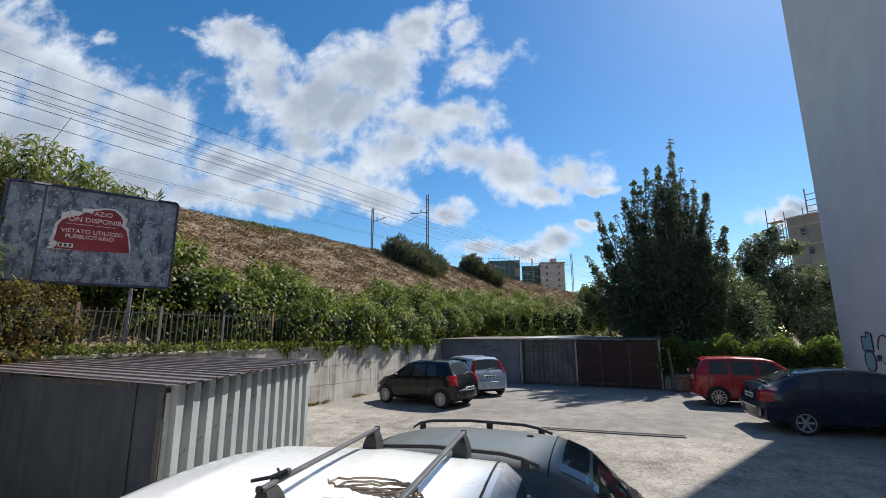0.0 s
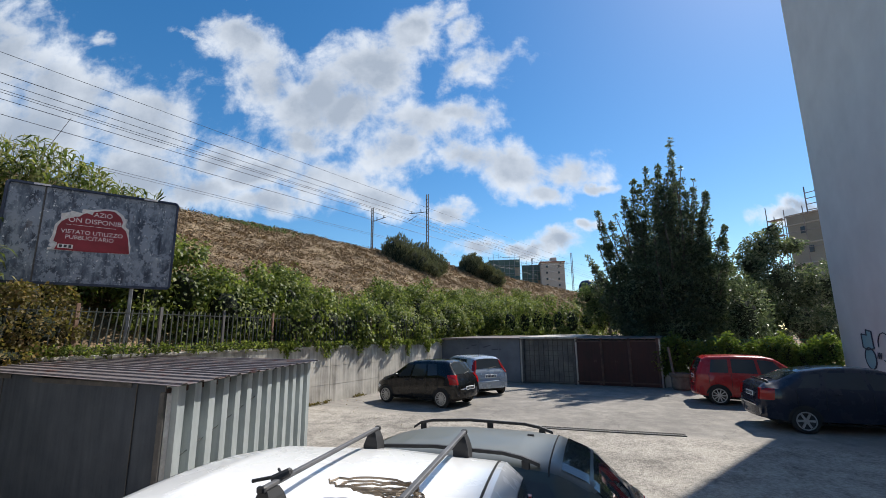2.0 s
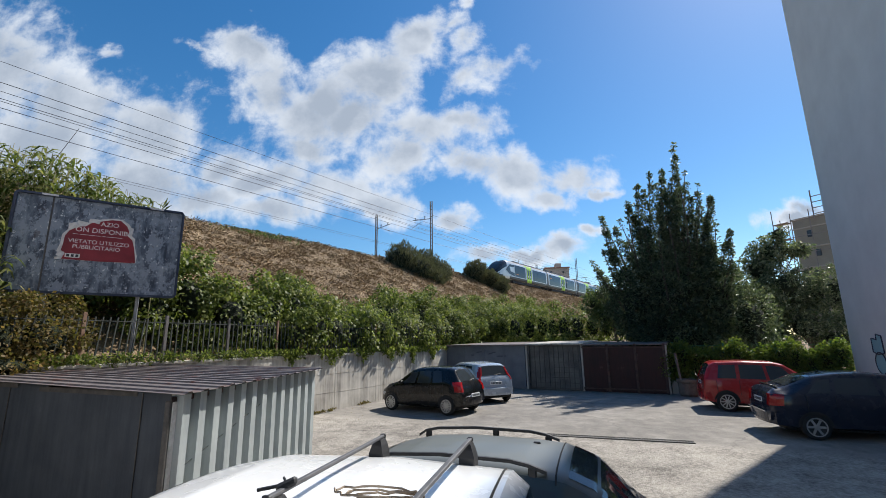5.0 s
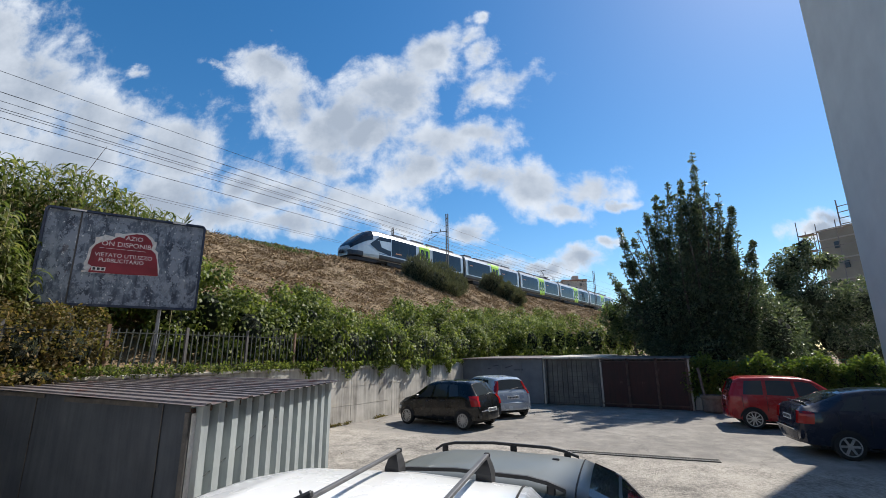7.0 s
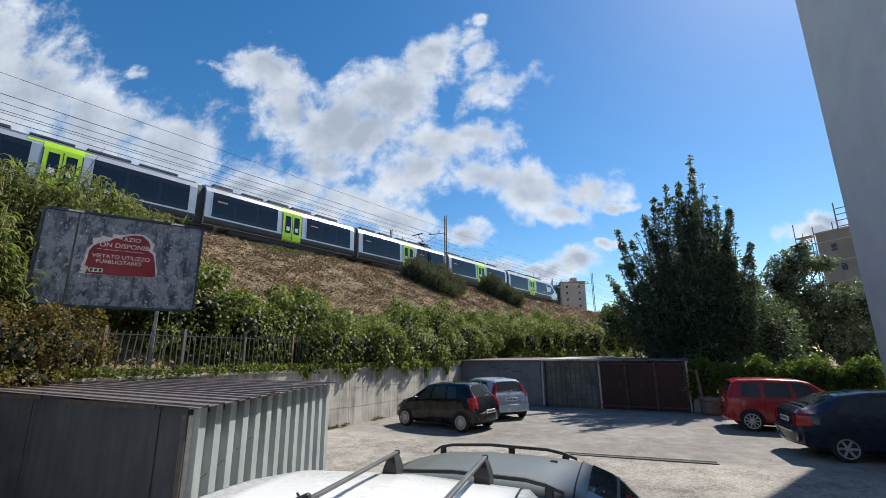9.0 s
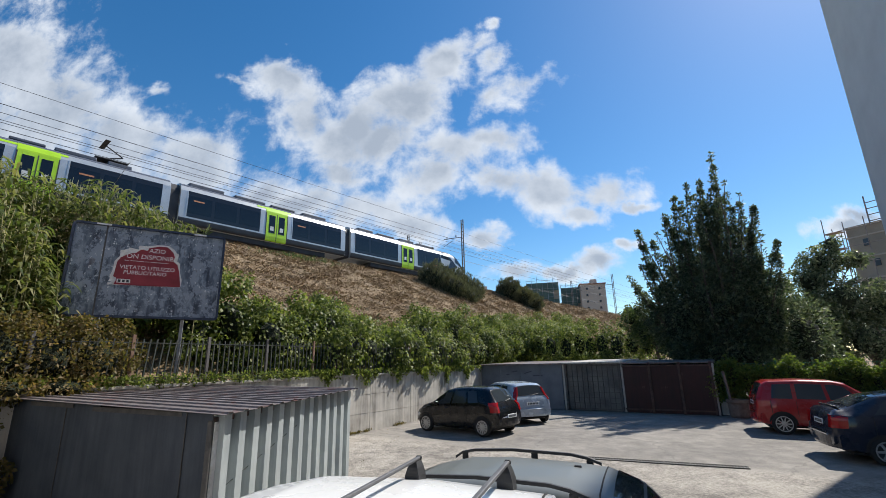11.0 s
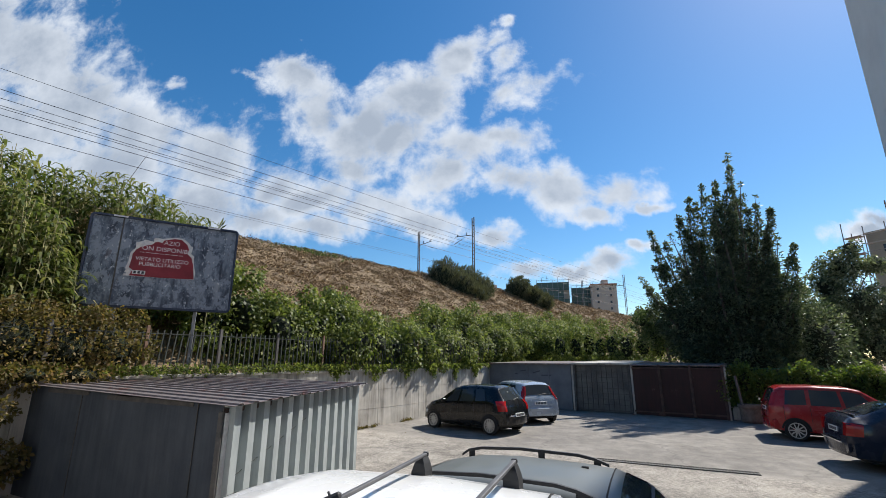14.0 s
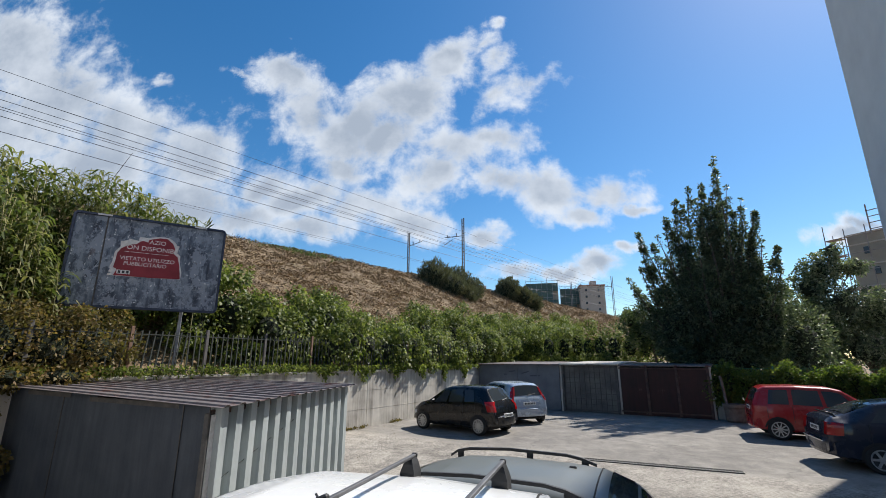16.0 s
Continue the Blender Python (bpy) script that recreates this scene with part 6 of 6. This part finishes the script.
def make_car(name, m, shell, paint, label, axles, r, hub, windows_, rear_glass, front_glass, tail, spokes=10, plate_z=0.62, handles=(), dark_bumper=False, plate_w=0.52):
    car = empty(name, m, label, "car")
    part("body", shell.body(), M[paint], car, smooth=True)
    car.children[0].data.set_sharp_from_angle(angle=radians(38))
    part("underbody", box((shell.L * 0.86, shell.W * 0.78, 0.16), pose(shell.L / 2, 0, shell.sill + 0.03), 0.03), M["rubber"], car)
    for sgn in (-1, 1):
        for low, high in windows_:
            part("side_window", shell.side_panel(low, high, sgn), M["car_glass"], car)
        for x in axles:
            arch(shell, car, x, sgn, r)
            wheel(car, x, sgn * (shell.plan(x) + 0.012), r, hub, spokes)
        # door shut lines follow the pillars
        for low, high in windows_:
            x = low[0] - 0.035
            bm = bmesh.new()
            s = shell.section(x)
            line = [(sgn * (y + 0.003), z) for y, z in s[2:6]]
            for (ya, za), (yb, zb) in zip(line, line[1:]):
                add_tube(bm, (x, ya, za), (x, yb, zb), 0.006, sides=4)
            part("shut_line", bm, M["rubber"], car)
        for x in handles:
            s = shell.section(x)
            part("door_handle", box((0.17, 0.03, 0.028), pose(x, sgn * (s[4][0] + 0.012), s[4][1] - 0.04), 0.008), M[paint], car)
        # mirrors
        x = windows_[-1][0][1] - 0.12
        s = shell.section(x)
        part("mirror", box((0.10, 0.17, 0.12), pose(x, sgn * (s[5][0] + 0.09), s[5][1] + 0.06), 0.035, 3), M[paint], car)
        # lamps
        z0, z1, yin, wrap = tail
        bm = bmesh.new()
        rings = []
        for q in range(6):
            z = z0 + (z1 - z0) * q / 5
            xr = rear_x(shell, z)
            ys = y_on(shell.section(xr + wrap), z)
            yb = y_on(shell.section(max(xr, 0.02) + 0.02), z)
            bulge = 0.012
            rings.append([(xr - bulge, sgn * yb * yin, z), (xr - bulge, sgn * yb * 0.985, z), (xr + wrap * 0.4, sgn * (y_on(shell.section(xr + wrap * 0.4), z) + bulge), z), (xr + wrap, sgn * (ys + 0.006), z), (xr + wrap, sgn * (ys - 0.05), z), (xr + 0.06, sgn * yb * yin, z)])
        add_loft(bm, rings)
        bmesh.ops.recalc_face_normals(bm, faces=bm.faces)
        part("tail_light", bm, M["tail_red"], car, "red tail light")
        fx = shell.L - 0.3
        s = shell.section(fx)
        part("headlight", box((0.34, 0.2, 0.16), pose(fx, sgn * (s[4][0] - 0.1), s[4][1] - 0.08, 0, 12, sgn * -14), 0.06, 3), M["lamp_clear"], car)
    part("rear_window", shell.top_panel(*rear_glass), M["car_glass"], car)
    part("windscreen", shell.top_panel(*front_glass), M["car_glass"], car)
    # rear bumper, plate
    xb = rear_x(shell, 0.45)
    part("rear_bumper", loft([[(xb - 0.05 + 0.16 * abs(y / (shell.W * 0.46)) ** 2.5 + dx, y, z) for dx, z in ((0.0, 0.30), (-0.02, 0.36), (-0.02, 0.56), (0.05, 0.60), (0.2, 0.60), (0.2, 0.28))] for y in [shell.W * 0.46 * (k / 6 - 1) for k in range(13)]]), M["trim"] if dark_bumper else M[paint], car, smooth=False)
    xp = rear_x(shell, plate_z)
    p = part("number_plate", box((0.012, plate_w, 0.115), pose(xp - 0.075 if plate_z < 0.62 else xp - 0.012, 0, plate_z, 0, 6, 0), 0.004), M["plate"], car, "white number plate with dark bars")
    for k in range(7):
        part("plate_bar", box((0.004, 0.045, 0.065), pose((xp - 0.075 if plate_z < 0.62 else xp - 0.012) - 0.008, -0.19 + 0.063 * k, plate_z, 0, 6, 0)), M["plate_bar"], p)
    part("wiper", tube((rear_glass[0] - 0.02, 0.05, lerp_curve(shell.top, rear_glass[0]) + 0.0), (rear_glass[0] + 0.02, -0.3, lerp_curve(shell.top, rear_glass[0]) + 0.05), 0.01, sides=5), M["trim"], car)
    return car


def rear_x(shell, z):
    """Where the tail's outline passes the height z."""
    pts = shell.top
    if z <= pts[0][1]:
        return 0.0
    for (x0, z0), (x1, z1) in zip(pts, pts[1:]):
        if z0 <= z <= z1:
            return x0 + (x1 - x0) * (z - z0) / max(z1 - z0, 1e-6)
    return 0.3


def y_on(s, z):
    for (ya, za), (yb, zb) in zip(s, s[1:]):
        if za <= z <= zb:
            return ya + (yb - ya) * (z - za) / max(zb - za, 1e-6)
    return s[5][0]


def park(wx, wy, bearing, ax, side):
    """Pose of a car whose wheel (ax from the tail, side half-track signed) stands at wx, wy."""
    rz = 90 - bearing
    r = pose(0, 0, 0, 0, 0, rz)
    o = r @ Vector((ax, side, 0))
    return pose(wx - o.x, wy - o.y, 0, 0, 0, rz)


def small_hatch():
    """Small black five-door hatchback beside the retaining wall."""
    s = Shell(3.5, 1.6, 1.47,
              [(0, 0.62), (0.05, 0.86), (0.14, 1.02), (0.42, 1.40), (0.62, 1.455), (1.3, 1.475), (1.85, 1.44), (2.1, 1.38), (2.72, 0.99), (3.2, 0.86), (3.42, 0.70), (3.5, 0.50)],
              [(0, 0.9), (0.5, 1.0), (1.0, 0.955), (2.6, 0.88), (3.5, 0.6)],
              [(0, 0.66), (0.14, 0.64), (0.45, 0.53), (1.3, 0.57), (2.1, 0.58), (2.72, 0.68), (3.5, 0.6)])
    make_car("hatchback", park(-0.1, 14.7, -55, 0.56, 0.80), s, "paint_black", "small glossy black five-door hatchback parked by the wall", (0.56, 2.92), 0.285, "alloy",
             [((0.72, 1.12), (0.88, 1.2)), ((1.2, 1.78), (1.27, 1.74)), ((1.86, 2.52), (1.82, 2.06))], (0.15, 0.40, 0.82), (2.12, 2.68), (0.72, 1.02, 0.84, 0.22), 12, 0.60, (1.34, 2.0), False)


def silver_hatch():
    s = Shell(3.92, 1.68, 1.48,
              [(0, 0.60), (0.04, 0.88), (0.10, 0.98), (0.30, 1.38), (0.5, 1.45), (1.4, 1.48), (2.1, 1.45), (2.4, 1.38), (3.05, 1.0), (3.6, 0.86), (3.84, 0.68), (3.92, 0.5)],
              [(0, 0.92), (1.0, 0.94), (2.9, 0.9), (3.92, 0.6)],
              [(0, 0.70), (0.1, 0.68), (0.32, 0.56), (1.4, 0.6), (2.4, 0.6), (3.05, 0.7), (3.92, 0.62)])
    make_car("hatchback", park(2.31, 18.2, -24, 0.62, -0.84), s, "paint_silver", "silver-blue five-door hatchback parked before the lock-ups", (0.62, 3.08), 0.29, "alloy",
             [((0.55, 1.2), (0.8, 1.25)), ((1.28, 2.0), (1.32, 1.98)), ((2.08, 2.85), (2.05, 2.36))], (0.12, 0.29, 0.84), (2.42, 3.0), (0.86, 1.32, 0.9, 0.10), 10, 0.74, (1.45, 2.2), False)


def red_mini():
    s = Shell(3.65, 1.64, 1.55,
              [(0, 0.66), (0.04, 0.95), (0.08, 1.05), (0.26, 1.46), (0.42, 1.535), (1.2, 1.56), (2.0, 1.53), (2.3, 1.46), (2.85, 1.05), (3.35, 0.93), (3.58, 0.76), (3.65, 0.5)],
              [(0, 0.98), (1.0, 0.98), (2.7, 0.93), (3.65, 0.65)],
              [(0, 0.68), (0.08, 0.66), (0.28, 0.57), (1.2, 0.60), (2.3, 0.60), (2.85, 0.69), (3.65, 0.62)])
    make_car("city_car", park(8.86, 14.75, 111, 0.62, -0.82), s, "paint_red", "bright red compact city car with roof rails", (0.62, 2.92), 0.30, "alloy",
             [((0.42, 0.95), (0.52, 0.98)), ((1.05, 1.75), (1.08, 1.72)), ((1.84, 2.62), (1.8, 2.22))], (0.10, 0.25, 0.84), (2.32, 2.82), (0.98, 1.34, 0.93, 0.10), 10, 0.86, (1.2, 1.95), False)


def navy_saloon():
    s = Shell(4.3, 1.76, 1.47,
              [(0, 0.66), (0.05, 0.98), (0.14, 1.09), (0.32, 1.13), (0.95, 1.38), (1.45, 1.455), (2.0, 1.47), (2.5, 1.42), (2.75, 1.35), (3.4, 1.0), (4.0, 0.86), (4.22, 0.70), (4.3, 0.5)],
              [(0, 0.96), (1.0, 1.0), (3.2, 0.92), (4.3, 0.62)],
              [(0, 0.70), (0.3, 0.68), (1.0, 0.57), (2.0, 0.60), (2.75, 0.60), (3.4, 0.72), (4.3, 0.62)])
    car = make_car("crossover", park(8.3, 10.62, 108, 0.82, -0.88), s, "paint_navy", "dark navy coupe-shaped car standing in the block's shade", (0.82, 3.42), 0.285, "alloy",
             [((0.75, 1.2), (1.05, 1.3)), ((1.3, 2.1), (1.38, 2.08)), ((2.18, 3.1), (2.16, 2.66))], (0.42, 1.0, 0.84), (2.78, 3.34), (0.72, 0.98, 0.78, 0.26), 6, 0.80, (1.5, 2.35), False)
    # bright lip added for the sky's reflection along the spoiler edge
    part("spoiler", box((0.05, 1.15, 0.03), pose(0.26, 0, 1.135), 0.01), M["chrome"], car, "spoiler lip, chromed to stand for a sky reflection")
    part("bumper_strip", box((0.03, 1.2, 0.04), pose(-0.055, 0, 0.57), 0.01), M["chrome"], car)


def white_van():
    """White car close by, roof bars and a coil of rope on it."""
    s = Shell(3.75, 1.62, 1.60,
              [(0, 0.66), (0.04, 0.95), (0.07, 1.05), (0.17, 1.485), (0.26, 1.57), (1.0, 1.60), (1.75, 1.585), (2.1, 1.515), (2.8, 1.05), (3.4, 0.92), (3.66, 0.74), (3.75, 0.5)],
              [(0, 0.98), (1.0, 0.98), (2.7, 0.93), (3.75, 0.65)],
              [(0, 0.70), (0.07, 0.68), (0.2, 0.58), (1.0, 0.62), (2.1, 0.60), (2.8, 0.69), (3.75, 0.62)])
    m = pose(0.31, 2.34, 0, 0, 0, 166) @ pose(-0.2, 0, 0)
    car = make_car("roof_bar_car", m, s, "paint_white", "white hatchback with black roof bars close to the viewer", (0.62, 3.0), 0.29, "alloy",
             [((0.42, 0.95), (0.5, 0.98)), ((1.05, 1.75), (1.08, 1.72)), ((1.84, 2.62), (1.8, 2.05))], (0.09, 0.17, 0.84), (2.12, 2.76), (0.98, 1.34, 0.93, 0.10), 10, 0.86, (1.2, 1.95), False)
    # roof seam of the tailgate
    bm = bmesh.new()
    sec = s.section(0.30)
    pts = [(0.30, y, z + 0.002) for y, z in sec[7:]] + [(0.30, -y, z + 0.002) for y, z in reversed(sec[7:-1])]
    for p, q in zip(pts, pts[1:]):
        add_tube(bm, p, q, 0.007, sides=4)
    part("tailgate_seam", bm, M["rubber"], car)
    for k, x in enumerate((0.54, 1.14)):
        bar = part("roof_bar", box((0.03, 1.24, 0.02), pose(x, 0, 1.68), 0.007, 2), M["bar_black"], car, "black square roof bar")
        for sgn in (-1, 1):
            part("bar_foot", loft([[(x - w, sgn * (0.50 - d), z), (x + w, sgn * (0.50 - d), z), (x + w, sgn * (0.62 + d * 0.2), z), (x - w, sgn * (0.62 + d * 0.2), z)] for w, d, z in ((0.05, 0.0, 1.535), (0.048, 0.0, 1.595), (0.034, -0.012, 1.64), (0.02, -0.03, 1.671))]), M["trim"], bar)
            part("end_cap", box((0.038, 0.025, 0.028), pose(x, sgn * 0.625, 1.68), 0.006), M["trim"], bar)
    # buckle at the near end of the forward bar
    rope = empty("rope_coil", pose(-0.30, 2.10, 1.607, 0, 0, 166), "loose coil of brown rope lying on the white roof", "rope")
    rng = random.Random(8)
    for k in range(5):
        bm = bmesh.new()
        r0 = 0.05 + 0.012 * k
        pts = []
        for i in range(25):
            a = 2 * math.pi * i / 24
            pts.append(((2.0 * r0 + 0.02 * rng.uniform(-1, 1)) * math.cos(a) + 0.03 * k - 0.1, 0.75 * r0 * math.sin(a) + 0.012 * rng.uniform(-1, 1), 0.008 + 0.009 * k + 0.01 * rng.random()))
        rings = []
        for i, (px, py, pz) in enumerate(pts):
            a = 2 * math.pi * i / 24
            rings.append([(px + 0.005 * math.cos(b) * math.cos(a), py + 0.005 * math.cos(b) * math.sin(a), pz + 0.005 * math.sin(b)) for b in (0.0, 1.57, 3.14, 4.71)])
        add_loft(bm, rings)
        part("strand", bm, M["strap"], rope)
    strap = empty("strap_buckle", pose(-0.72, 2.10, 1.695, 0, 0, 166), "black ratchet strap knotted on a roof bar", "strap")
    part("buckle", box((0.09, 0.06, 0.035), pose(0, 0, 0, 12, 20, 30), 0.01), M["trim"], strap)
    part("strap_tail", tube((0, 0, 0), (0.05, -0.05, 0.01), 0.006), M["trim"], strap)
    part("strap_tail", tube((0, 0, 0), (0.12, 0.04, -0.02), 0.008), M["trim"], strap)


def dark_estate():
    """Dark grey-green estate with roof rails behind the white car."""
    s = Shell(4.5, 1.74, 1.44,
              [(0, 0.62), (0.06, 0.90), (0.16, 0.99), (0.46, 1.30), (0.72, 1.40), (1.0, 1.425), (1.6, 1.435), (1.95, 1.415), (2.25, 1.35), (2.55, 1.24), (3.2, 0.96), (4.1, 0.84), (4.4, 0.68), (4.5, 0.48)],
              [(0, 0.92), (1.0, 0.93), (3.3, 0.90), (4.5, 0.6)],
              [(0, 0.70), (0.16, 0.68), (0.5, 0.58), (1.0, 0.58), (1.95, 0.58), (2.25, 0.585), (3.2, 0.72), (4.5, 0.62)])
    m = pose(1.04, 3.80, 0, 0, 0, 161.5) @ pose(-0.60, 0, 0)
    car = make_car("estate_car", m, s, "paint_green_grey", "dusty dark grey-green estate car with roof rails", (0.78, 3.4), 0.31, "alloy",
             [((0.42, 1.0), (0.75, 1.05)), ((1.1, 1.75), (1.15, 1.72)), ((1.83, 2.9), (1.8, 2.2))], (0.17, 0.66, 0.86), (2.28, 3.16), (0.62, 0.86, 0.85, 0.14), 8, 0.74, (1.4, 2.25), False)
    for sgn in (-1, 1):
        y = sgn * 0.545
        rail = part("roof_rail", loft([[(x, y - 0.017, z), (x, y + 0.017, z), (x, y + 0.014, z + 0.024), (x, y - 0.014, z + 0.024)] for x, z in ((0.80, 1.375), (0.92, 1.415), (1.06, 1.438), (1.6, 1.45), (2.0, 1.428), (2.13, 1.40), (2.2, 1.355))]), M["trim"], car, "black roof rail")
        for x in (0.90, 1.40, 2.10):
            part("rail_foot", box((0.06, 0.03, 0.07), pose(x, y, 1.415 if 1 < x < 2 else 1.38), 0.008), M["trim"], rail)
    bm = bmesh.new()
    sec = s.section(0.74)
    pts = [(0.74, y, z + 0.002) for y, z in sec[7:]] + [(0.74, -y, z + 0.002) for y, z in reversed(sec[7:-1])]
    for p, q in zip(pts, pts[1:]):
        add_tube(bm, p, q, 0.006, sides=4)
    part("tailgate_seam", bm, M["rubber"], car)
    part("aerial_base", box((0.06, 0.03, 0.02), pose(0.96, -0.2, 1.425), 0.006), M["trim"], car)


M["bar_black"] = material("bar_black", grime((0.07, 0.07, 0.075), (0.13, 0.13, 0.135), 6.0, 0.55, 0.2))
small_hatch()
silver_hatch()
red_mini()
navy_saloon()
white_van()
dark_estate()


# ---- far buildings ----
M["far_beige"] = material("far_beige", grime((0.44, 0.36, 0.30), (0.54, 0.45, 0.38), 0.08, 0.9))
M["far_roof"] = material("far_roof", grime((0.28, 0.15, 0.11), (0.38, 0.22, 0.16), 0.2, 0.9))
M["net_green"] = material("net_green", grime((0.05, 0.10, 0.092), (0.105, 0.155, 0.14), 0.15, 0.8))
M["far_window"] = material("far_window", plain((0.05, 0.055, 0.065), 0.2))
M["tube"] = material("tube", grime((0.20, 0.15, 0.135), (0.32, 0.26, 0.24), 1.0, 0.6))
M["scaf_wall"] = material("scaf_wall", grime((0.27, 0.23, 0.185), (0.38, 0.33, 0.265), 0.25, 0.95), 0.3, 0.05)


def flat_block(bearing, dist, width, depth, height, mat, label, floors, bays, base=0.0, turn=0.0, roof="far_roof"):
    """A plain block of flats: walls, roof slab, windows in rows on the front."""
    x, y = dist * math.sin(radians(bearing)), dist * math.cos(radians(bearing))
    b = empty("apartment_building", pose(x, y, base, 0, 0, -bearing + turn), label, "building", "far apartment buildings")
    part("wall", box((width, depth, height), pose(0, depth / 2, height / 2), 0.1), M[mat], b)
    part("roof", box((width + 0.8, depth + 0.8, 0.6), pose(0, depth / 2, height + 0.3), 0.1), M[roof], b)
    part("stair_tower", box((width * 0.25, depth * 0.4, 2.6), pose(width * 0.1, depth / 2, height + 1.8), 0.1), M[mat], b)
    for i in range(floors):
        for j in range(bays):
            wx = -width / 2 + width * (j + 0.5) / bays
            wz = height - 2.0 - i * 3.1
            w = part("window", box((0.9, 0.25, 1.1), pose(wx, -0.02, wz), 0.03), M["far_window"], b)
            part("sill", box((1.1, 0.4, 0.12), pose(wx, -0.05, wz - 0.62)), M[mat], w)
    return b


flat_block(14.2, 222, 11.5, 12, 37.0, "far_beige", "distant beige block of flats behind the railway", 5, 2, 0, 8)
flat_block(0.6, 235, 7.0, 10, 38.5, "far_beige", "distant low beige building strip behind the railway", 2, 2)


def netted_block(bearing, dist, width, height):
    x, y = dist * math.sin(radians(bearing)), dist * math.cos(radians(bearing))
    b = empty("netted_building", pose(x, y, 0, 0, 0, -bearing), "distant building wrapped in green scaffold netting", "building", "far apartment buildings")
    part("wall", box((width - 2, 12, height), pose(0, 8, height / 2), 0.1), M["scaf_wall"], b)
    k = int(width / 2.5)
    for i in range(k):
        for j in range(int(height / 4)):
            if (i * 7 + j * 3) % 11 == 5:
                continue
            part("netting", box((2.42, 0.08, 3.9), pose(-width / 2 + 2.5 * (i + 0.5), 0.1 * ((i + j) % 2), height - 2 - 4 * j), 0.02), M["net_green"], b)
    for i in range(k + 1):
        part("scaffold_tube", tube((-width / 2 + 2.5 * i, -0.3, 0), (-width / 2 + 2.5 * i, -0.3, height + 1.5 + (i % 3) * 0.8), 0.09, sides=5), M["steel"], b)
    for j in range(5):
        part("scaffold_rail", box((width, 0.12, 0.12), pose(0, -0.35, height + 1.0 - 4 * j)), M["steel"], b)


netted_block(8.2, 215, 16.0, 38.2)
netted_block(11.6, 226, 10.0, 36.8)


def scaffold_block():
    """Unfinished block with tube scaffolding to its left, past the trees."""
    x, y = 68 * math.sin(radians(38.9)), 68 * math.cos(radians(38.9))
    b = empty("scaffolded_building", pose(x, y, 0, 0, 0, -66), "bare tan building under repair with pipe scaffolding", "building")
    part("wall", box((22, 16, 16.2), pose(11, 8, 8.1), 0.08), M["scaf_wall"], b)
    part("cornice", box((22.1, 16.1, 0.3), pose(11, 8, 16.25), 0.05), M["scaf_wall"], b)
    for i in range(6):
        part("floor_line", box((22.1, 0.12, 0.16), pose(11, -0.03, 15.1 - 2.4 * i), 0.02), M["far_beige"], b)
        for j in range(6):
            part("window", box((0.55, 0.2, 0.8), pose(1.7 + 3.1 * j + 0.5 * (i % 2), -0.02, 14.3 - 2.4 * i), 0.02), M["far_window"], b)
    for i in range(12):
        part("scaffold_tube", tube((-1.6 + i * 2.0, -1.0, 0), (-1.6 + i * 2.0, -1.0, 17.0 + (0.8 if i % 3 == 0 else 0)), 0.05, sides=5), M["tube"], b)
        if i < 3:
            part("scaffold_tube", tube((-1.6, -1.0 + i * 1.6, 0), (-1.6, -1.0 + i * 1.6, 16.8), 0.05, sides=5), M["tube"], b)
    for k in range(8):
        z = 2.0 + 2.0 * k
        part("scaffold_rail", tube((-1.6, -1.0, z), (22, -1.0, z), 0.04, sides=5), M["tube"], b)
        part("scaffold_rail", tube((-1.6, -1.0, z), (-1.6, 2.2, z), 0.04, sides=5), M["tube"], b)
        part("scaffold_board", box((1.6, 0.9, 0.06), pose(-0.8, -0.5, z - 0.05)), M["tube"], b)
    for x0 in (2.7, 7.0):
        t = part("hoist_tower", box((0.1, 0.1, 3.4), pose(x0, -0.6, 17.6)), M["tube"], b)
        for k in range(4):
            part("rung", box((1.3, 0.08, 0.08), pose(x0 + 0.6, -0.6, 16.4 + 0.7 * k)), M["tube"], t)
        part("hoist_post", box((0.1, 0.1, 3.4), pose(x0 + 1.2, -0.6, 17.6)), M["tube"], t)


scaffold_block()


# ---- what moves ----
# seconds and chainage of the train's nose
RUN = ((-1.0, 153.0), (2.5, 97.0), (3.2, 86.2), (5.5, 51.9), (6.0, 43.7), (8.5, 2.5), (12.5, -63.5), (17.0, -137.8))


def chainage(t):
    for (t0, a), (t1, b) in zip(RUN, RUN[1:]):
        if t <= t1:
            return a + (b - a) * (t - t0) / (t1 - t0)
    return RUN[-1][1]


def motions():
    rows = []
    for i in range(33):
        t = 0.5 * i
        s = (chainage(t - 0.3) + chainage(t) + chainage(t + 0.3)) / 3
        rows.append((t, TRK @ Matrix.Translation((s, NEAR_TRACK, RAIL_Z))))
    walk(TRAIN, rows)


motions()
